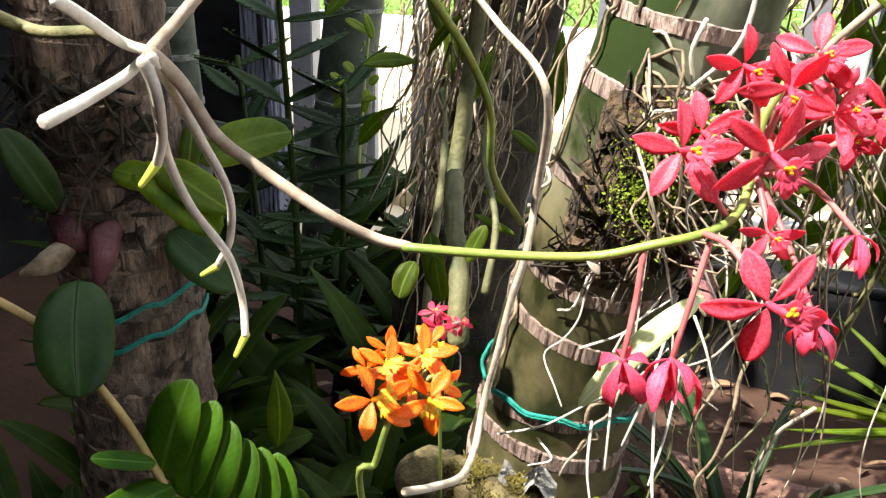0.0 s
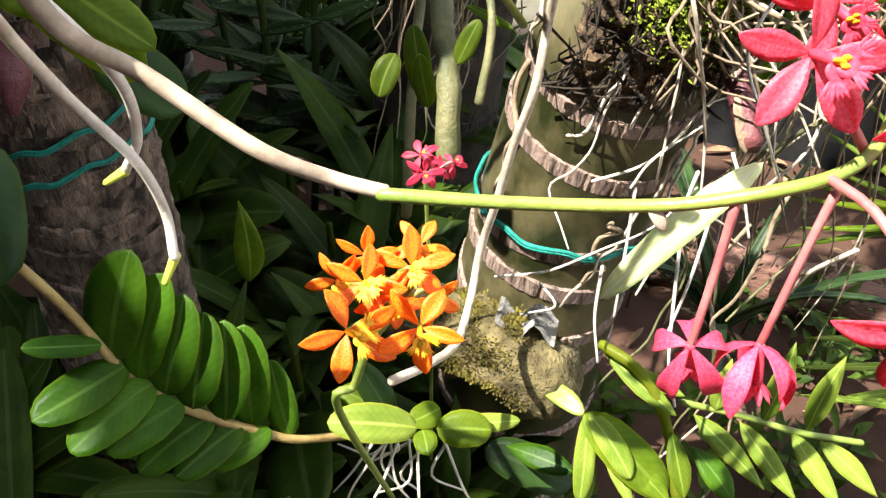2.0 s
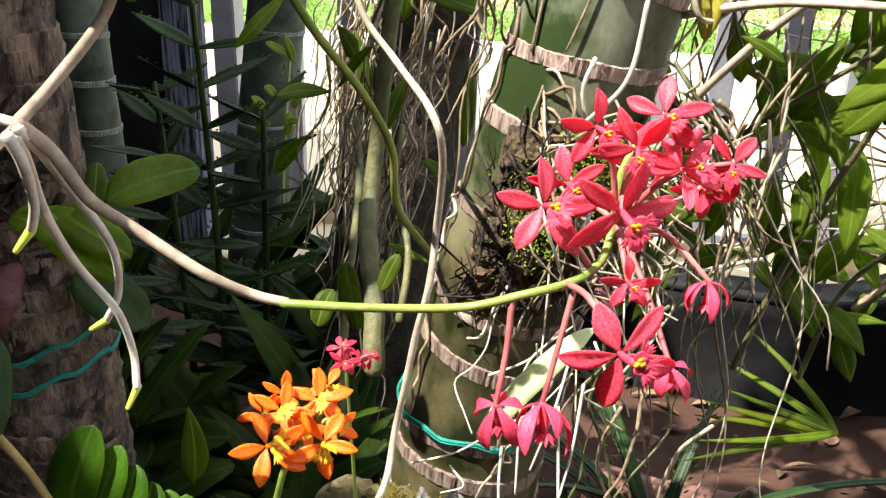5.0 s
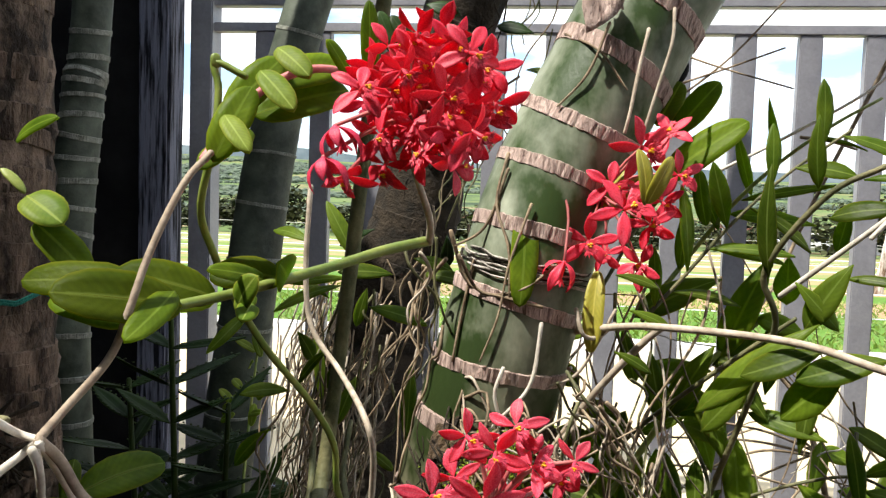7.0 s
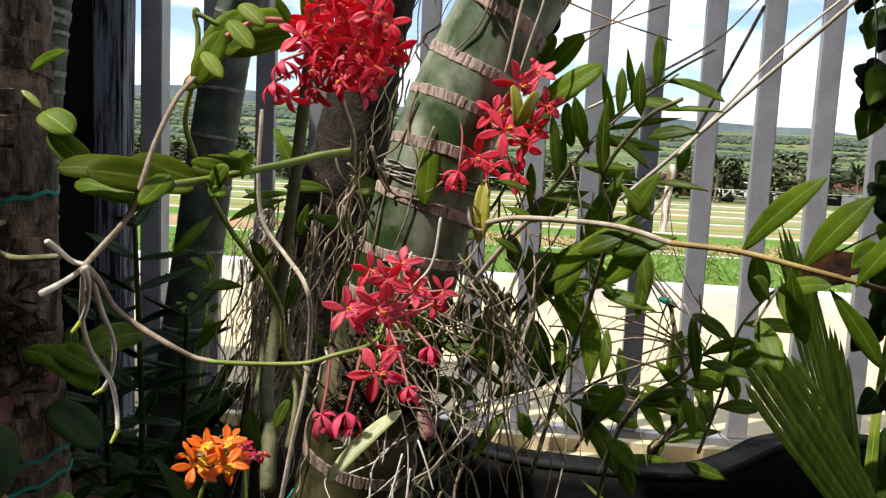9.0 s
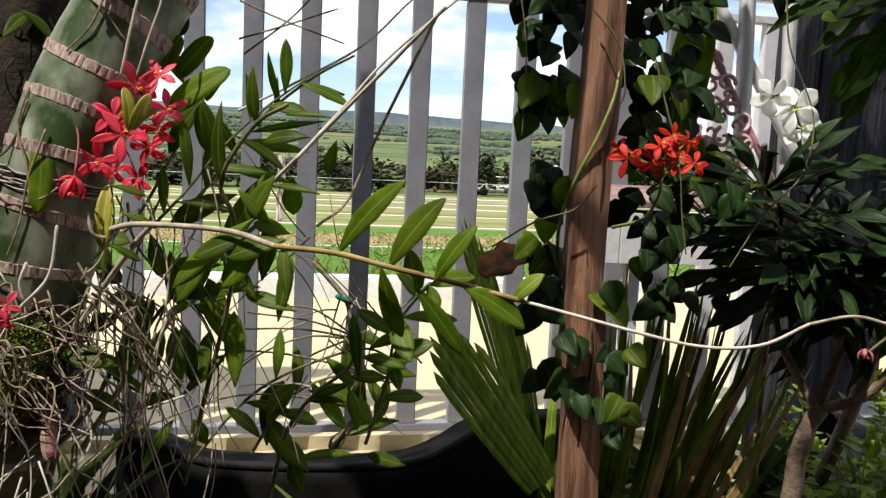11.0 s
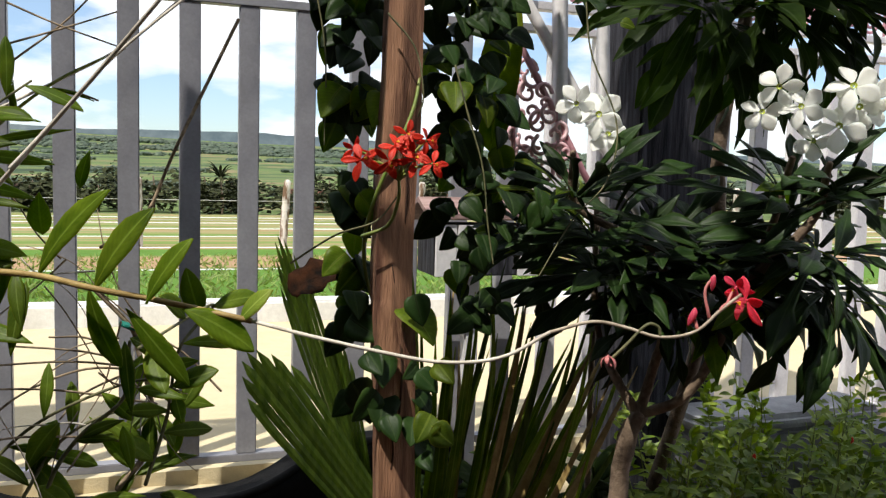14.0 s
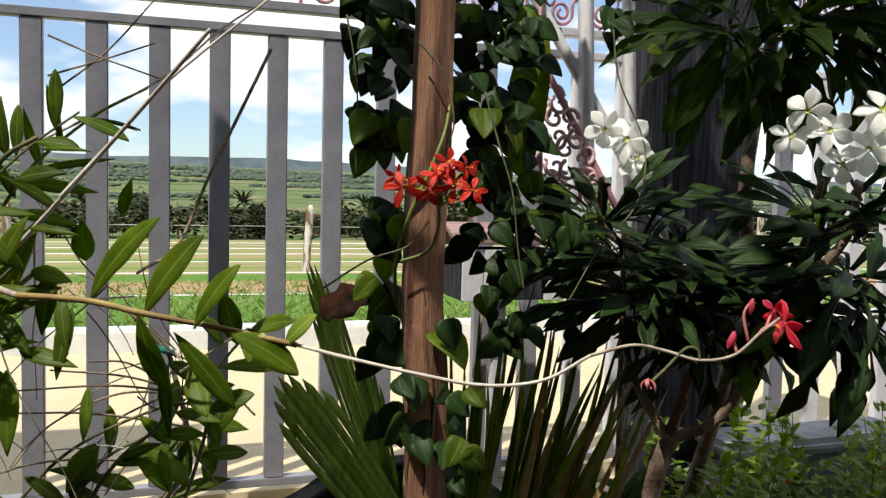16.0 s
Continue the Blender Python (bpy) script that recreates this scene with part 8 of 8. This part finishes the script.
# ---- low concrete bed and small-leaved shrub ----
bed = thing("concrete_bed", (1.75, -0.46, -0.12), "rough grey concrete planting bed edge", "planter")
for name, lo, hi, label in (("body", (1.40, -0.55, -0.12), (1.93, -0.42, 0.150), ""), ("cap", (1.39, -0.565, 0.1505), (1.94, -0.405, 0.188), "coping slab with light from above in its paler grey"), ("return", (1.82, -1.20, -0.12), (1.93, -0.57, 0.16), "")):
    bm = bmesh.new()
    box(bm, lo, hi, 0.014)
    bmesh.ops.subdivide_edges(bm, edges=bm.edges[:], cuts=4, use_grid_fill=True)
    for v in bm.verts:
        v.co += Vector((0.007 * noise.noise(v.co * 9), 0.007 * noise.noise(v.co * 9 + Vector((4, 0, 0))), 0.007 * noise.noise(v.co * 8)))
    under(part(name, bm, M_LIT_COPING if name == "cap" else M_CONCRETE, None, label), bed)
tiny = thing("small_shrub", (1.25, -0.85, -0.1), "low shrub with small bright leaves and red flowers", "shrub")
rndy = random.Random(97)
leaves = bmesh.new()
for i in range(70):
    a = Vector((rndy.uniform(1.08, 1.78), rndy.uniform(-1.1, -0.65), -0.1))
    b = a + Vector((rndy.gauss(0, 0.06), rndy.gauss(0, 0.05), rndy.uniform(0.2, 0.44)))
    stem(tiny, [a, (a + b) / 2 + Vector((rndy.gauss(0, 0.015), 0, 0)), b], 0.0022, 0.001, M_STEM, "twig", n=8, sides=5)
    for j in range(52):
        p = a.lerp(b, rndy.uniform(0.25, 1.0)) + Vector((rndy.gauss(0, 0.008), rndy.gauss(0, 0.008), 0))
        d = Vector((rndy.gauss(0, 1), rndy.gauss(0, 1), rndy.uniform(0, 1))).normalized()
        blade(leaves, p, p + d * rndy.uniform(0.020, 0.042), (0, -0.5, 1), 0.014, 0.05, 0.2, 0, "lance", 4)
under(part("foliage", leaves, mat("small_leaf", (0.08, 0.15, 0.012), (0.26, 0.33, 0.05), 20, 0.45, 0.1, 150, through=0.4, vary=0.35)), tiny)
for p in ((1.307, -1.080, 0.318), (1.116, -1.066, 0.299), (1.096, -1.091, 0.310), (1.284, -1.104, 0.324)):
    flower(tiny, p, 0.02, M_SCARLET, kind="bud")

# a tangle of dry roots that spills from the ringed trunk
spill = random.Random(77)
top_a, top_b = Vector((-0.165, -1.457, 0.638)), Vector((-0.167, -1.468, 0.556))
end_a, end_b, end_c = Vector((-0.059, -1.475, 0.599)), Vector((-0.074, -1.505, 0.508)), Vector((-0.148, -1.504, 0.449))
for i in range(34):
    a = top_a.lerp(top_b, spill.random())
    k = spill.random()
    e = end_a.lerp(end_b, k * 2) if k < 0.5 else end_b.lerp(end_c, k * 2 - 1)
    e = a.lerp(e, spill.uniform(0.45, 1.05))
    shake = [Vector((spill.gauss(0, 0.012), spill.gauss(0, 0.012), spill.gauss(0, 0.014))) for q in range(3)]
    pts = [a, a.lerp(e, 0.35) + shake[0] + Vector((0, 0, 0.012)), a.lerp(e, 0.7) + shake[1], e + shake[2]]
    stem(right, pts, spill.uniform(0.0007, 0.0014), 0.0006, M_ROOTDRY if i % 3 else M_CANE, "dry_root", n=12, sides=5, wobble=0.25)
# ---- unseen high canopy, added to shade the bed and the fence ----
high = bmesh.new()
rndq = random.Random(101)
# openings that let sun reach chosen plants, trunks and ground
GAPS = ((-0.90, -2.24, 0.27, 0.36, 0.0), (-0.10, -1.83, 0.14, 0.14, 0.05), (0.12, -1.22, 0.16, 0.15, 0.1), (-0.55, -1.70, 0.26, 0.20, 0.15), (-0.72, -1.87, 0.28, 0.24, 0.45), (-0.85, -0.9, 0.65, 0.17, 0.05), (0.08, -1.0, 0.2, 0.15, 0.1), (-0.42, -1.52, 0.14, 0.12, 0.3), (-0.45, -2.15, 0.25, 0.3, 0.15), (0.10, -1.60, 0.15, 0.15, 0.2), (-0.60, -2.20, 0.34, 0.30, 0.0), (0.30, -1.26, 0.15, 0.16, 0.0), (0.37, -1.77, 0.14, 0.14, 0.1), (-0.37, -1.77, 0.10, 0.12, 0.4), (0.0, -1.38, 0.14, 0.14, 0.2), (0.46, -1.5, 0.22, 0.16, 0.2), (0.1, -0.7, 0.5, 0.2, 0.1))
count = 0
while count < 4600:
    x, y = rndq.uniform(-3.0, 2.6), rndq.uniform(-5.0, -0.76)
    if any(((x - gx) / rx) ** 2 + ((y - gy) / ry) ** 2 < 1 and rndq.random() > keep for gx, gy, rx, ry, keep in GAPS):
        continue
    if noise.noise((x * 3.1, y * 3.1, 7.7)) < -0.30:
        continue
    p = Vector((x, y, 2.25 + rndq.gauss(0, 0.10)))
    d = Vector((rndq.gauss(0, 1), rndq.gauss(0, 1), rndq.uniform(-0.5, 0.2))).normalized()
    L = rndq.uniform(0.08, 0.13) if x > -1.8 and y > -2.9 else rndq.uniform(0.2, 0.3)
    # the last leaves are added to shade the concrete bed
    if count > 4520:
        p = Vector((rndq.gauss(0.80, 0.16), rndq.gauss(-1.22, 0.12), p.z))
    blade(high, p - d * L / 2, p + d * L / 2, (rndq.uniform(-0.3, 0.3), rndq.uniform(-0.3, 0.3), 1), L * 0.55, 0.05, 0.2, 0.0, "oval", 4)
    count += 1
under(part("high_crown", high, M_LEAF_DARK, None, "unseen leaf canopy added overhead to cast dappled shade"), tree)

# ---- far things ----
M_WIRE = mat("pale_line", (0.42, 0.42, 0.38), (0.60, 0.60, 0.55), 2, 0.6, 0.1, 30)


M_POST = mat("split_field_post", (0.16, 0.09, 0.05), (0.62, 0.56, 0.50), 5, 0.85, 0.6, 40, spread=(3, 3, 0.8), contrast=(0.42, 0.56))


def field_post(x, y, top, lean=0.0):
    bm = bmesh.new()
    z0 = land(x, y) - 0.1
    tube(bm, [(x, y, z0), (x + lean * 0.4, y, z0 + (top - z0) * 0.5), (x + lean, y, top)], 0.055, 0.048, 12, 8, 0.25)
    return tagged(part("fence_post", bm, M_POST), "weathered round wooden field post", "post", group="field posts")


W2P = Vector((1.898, 8.909, 0.524))
for k, lean in ((-2, 0.02), (-1, 0.0), (0, 0.05), (1, 0.12), (2, 0.0), (3, 0.03), (4, 0.0)):
    field_post(W2P.x + 1.76 * k, W2P.y, W2P.z + 0.01 * k, lean)
for y, h in ((8.95, 0.61), (8.95, 0.36), (4.8, 0.03), (8.5, 0.03), (12.4, 0.03), (17.4, 0.03), (24.0, 0.03), (36.0, 0.03)):
    bm = bmesh.new()
    z = land(0, y) + h
    tube(bm, [(-30, y, z), (0, y, z - 0.03), (40, y, z)], 0.004 if h > 0.1 else 0.006 + 0.0006 * y, n=20, sides=5)
    tagged(part("wire" if h > 0.1 else "hose_line", bm, M_WIRE if h > 0.1 else M_KERB), "long pale line stretched along the crop rows", "line")


# lighter than the field trees: distance haze is put into the woods' colour
M_WOODS = mat("hazed_far_foliage", (0.030, 0.050, 0.032), (0.080, 0.108, 0.062), 0.4, 0.7, 0.1, 3, vary=0.3)
M_TREE = mat("dark_field_foliage", (0.020, 0.026, 0.012), (0.072, 0.078, 0.034), 1.4, 0.8, 0.1, 6, vary=0.3, spec=0.1)


def crown_mesh(seed, palmy):
    """A crown one unit high: fronds that arch from the top of a stem, or many small clumps in a few uneven lobes."""
    r = random.Random(seed)
    bm = bmesh.new()
    if palmy:
        for i in range(20):
            a = r.uniform(0, 6.3)
            c = Vector((0, 0, 0.75))
            blade(bm, c, c + Vector((math.cos(a), math.sin(a), r.uniform(-0.3, 0.8))) * 0.5, (0, 0, 1), 0.10, 0.18, -0.4, 0, "lance", 5)
    else:
        lobes = [Vector((r.gauss(0, 0.30), r.gauss(0, 0.30), r.uniform(0.25, 0.80))) for i in range(7)]
        for i in range(560):
            c = lobes[i % 7] + Vector((r.gauss(0, 0.13), r.gauss(0, 0.13), r.gauss(0, 0.10)))
            d = Vector((r.gauss(0, 1), r.gauss(0, 1), r.gauss(0, 0.7))).normalized() * 0.062
            blade(bm, c - d, c + d, (r.gauss(0, 0.5), -0.3, 1), 0.085, 0.05, 0.2, 0, "lance", 2)
    me = bpy.data.meshes.new("crown")
    bm.to_mesh(me)
    bm.free()
    me.materials.append(M_TREE)
    return me


LEAFY = [crown_mesh(500 + i, False) for i in range(5)]
FRONDS = [crown_mesh(520 + i, True) for i in range(3)]


def far_tree(x, y, h, w, seed, palmy=False):
    t = thing("tree", (x, y, land(x, y)), "distant palm tree at the field edge" if palmy else "distant leafy tree at the field edge", "tree", group="field trees")
    z = land(x, y)
    stem(t, [(x, y, z - 0.2), (x + 0.1, y, z + h * 0.4), (x, y, z + h * 0.75)], h * 0.03, h * 0.015, M_BARK2, "trunk", n=8, sides=6)
    ob = new("crown", FRONDS[seed % 3] if palmy else LEAFY[seed % 5])
    ob.parent = t
    ob.matrix_basis = pose(0, 0, 0, 0, 0, seed * 47) @ Matrix.Diagonal((w, w, h, 1))


rndf = random.Random(103)
for i in range(88):
    y = rndf.uniform(52, 75)
    x = rndf.uniform(-35, 70)
    x += 3.0 * math.sin(x * 0.55)
    palmy = i % 5 == 0
    far_tree(x, y, rndf.uniform(2.2, 3.4) if palmy else rndf.uniform(1.8, 3.7), rndf.uniform(1.4, 2.2) if palmy else rndf.uniform(2.6, 5.4), 200 + i, palmy)
# woods on the slopes
ball = bmesh.new()
bmesh.ops.create_icosphere(ball, subdivisions=1, radius=1.0)
ball.verts.ensure_lookup_table()
bv, bf = [v.co.copy() for v in ball.verts], [[v.index for v in f.verts] for f in ball.faces]
ball.free()
wv, wf = [], []
for i in range(52000):
    y = 80 + 560 * rndf.random() ** 1.2
    x = rndf.uniform(-0.75, 1.1) * y + 20
    if noise.noise((x / 75, y / 34, 1.5)) + 0.4 * noise.noise((x / 22, y / 12, 4.5)) < (0.19 if y < 400 else 0.0):
        continue
    s = rndf.uniform(0.3, 0.85) * (0.5 + y / 330)
    c = Vector((x, y, land(x, y) + s * 0.5))
    k = len(wv)
    for v in bv:
        wv.append(c + Vector((v.x * 1.4, v.y, v.z * 0.75)) * (s * (1 + 0.45 * noise.noise(v * 1.3 + Vector((i, 0, 0))))))
    wf += [[q + k for q in f] for f in bf]
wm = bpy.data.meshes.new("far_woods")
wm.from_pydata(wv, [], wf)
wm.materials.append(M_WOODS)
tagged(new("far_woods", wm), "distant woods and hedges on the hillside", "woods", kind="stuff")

# the far ridge behind the slopes, distance haze painted as blue-grey
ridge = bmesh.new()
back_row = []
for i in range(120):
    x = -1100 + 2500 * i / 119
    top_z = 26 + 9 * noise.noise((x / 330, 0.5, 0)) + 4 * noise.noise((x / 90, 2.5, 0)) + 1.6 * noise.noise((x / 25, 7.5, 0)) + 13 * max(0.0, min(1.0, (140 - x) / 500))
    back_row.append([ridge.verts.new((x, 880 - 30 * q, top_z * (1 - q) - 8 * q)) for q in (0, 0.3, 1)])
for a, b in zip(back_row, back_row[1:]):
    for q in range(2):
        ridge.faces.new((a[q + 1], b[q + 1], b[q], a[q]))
tagged(part("backdrop", ridge, mat("hazed_ridge", (0.085, 0.115, 0.130), (0.15, 0.18, 0.185), 0.02, 0.95, 0.0, 0.08, spec=0.0)), "wooded ridge on the horizon, haze in its blue-grey colour", "hills", kind="structure")

CARP = Vector((17.0, 62.0, land(17, 62)))
car = thing("car", CARP, "white parked car far across the field", "car")
for name, lo, hi, m, bv in (("body", (-2.1, -0.8, 0.35), (2.1, 0.8, 0.95), M_WHITE_PAINT, 0.15), ("cabin", (-1.2, -0.7, 0.93), (1.0, 0.7, 1.45), M_BLACK, 0.2), ("roof", (-1.0, -0.68, 1.44), (0.8, 0.68, 1.5), M_WHITE_PAINT, 0.03)):
    bm = bmesh.new()
    box(bm, CARP + Vector(lo), CARP + Vector(hi), bv)
    under(part(name, bm, m), car)
for dx in (-1.35, 1.35):
    for dy in (-0.75, 0.75):
        bm = bmesh.new()
        tube(bm, [CARP + Vector((dx, dy - 0.1, 0.33)), CARP + Vector((dx, dy, 0.33)), CARP + Vector((dx, dy + 0.1, 0.33))], 0.33, n=4, sides=14)
        under(part("wheel", bm, M_BLACK), car)
for x, y, w, mm in ((24.0, 66.0, 4.0, M_WHITE_PAINT), (13.0, 70.0, 3.0, M_STAKE), (-8.0, 72.0, 3.5, M_WHITE_PAINT), (40.0, 75.0, 5.0, M_WHITE_PAINT)):
    z = land(x, y)
    hut = thing("farm_shed", (x, y, z), "low distant farm shed with a red-brown roof", "shed", group="farm sheds")
    bm = bmesh.new()
    box(bm, (x - w / 2, y - 2, z - 0.3), (x + w / 2, y + 2, z + 1.3))
    under(part("wall", bm, mm), hut)
    bm = bmesh.new()
    q = [bm.verts.new(v) for v in ((x - w / 2 - 0.4, y - 2.5, z + 1.25), (x + w / 2 + 0.4, y - 2.5, z + 1.25), (x + w / 2 + 0.4, y, z + 1.7), (x - w / 2 - 0.4, y, z + 1.7), (x + w / 2 + 0.4, y + 2.5, z + 1.25), (x - w / 2 - 0.4, y + 2.5, z + 1.25))]
    bm.faces.new((q[0], q[1], q[2], q[3]))
    bm.faces.new((q[3], q[2], q[4], q[5]))
    bmesh.ops.solidify(bm, geom=bm.faces[:], thickness=0.12)
    under(part("roof", bm, M_ROOF), hut)
    bm = bmesh.new()
    box(bm, (x - 0.6, y - 2.06, z - 0.2), (x + 0.5, y - 2.0, z + 1.0))
    under(part("door", bm, M_BLACK), hut)

# grass on the verge beyond the kerb
tufts = bmesh.new()
for i in range(9000):
    y = 2.36 + 4.4 * rndf.random() ** 1.6
    x = rndf.uniform(-2.4, 5.5)
    p = Vector((x, y, land(x, y) - 0.01))
    h = rndf.uniform(0.02, 0.06)
    blade(tufts, p, p + Vector((rndf.gauss(0, 0.035), rndf.gauss(0, 0.035), h)), (rndf.uniform(-1, 1), rndf.uniform(-1, 1), 0.2), rndf.uniform(0.008, 0.02), 0.1, 0.2, 0, "lance", 3)
tagged(part("verge_grass", tufts, mat("verge_leaf", (0.13, 0.19, 0.04), (0.27, 0.34, 0.09), 4, 0.6, 0.1, 40, through=0.3, vary=0.35)), "bright weedy grass along the field edge", "grass", kind="stuff")
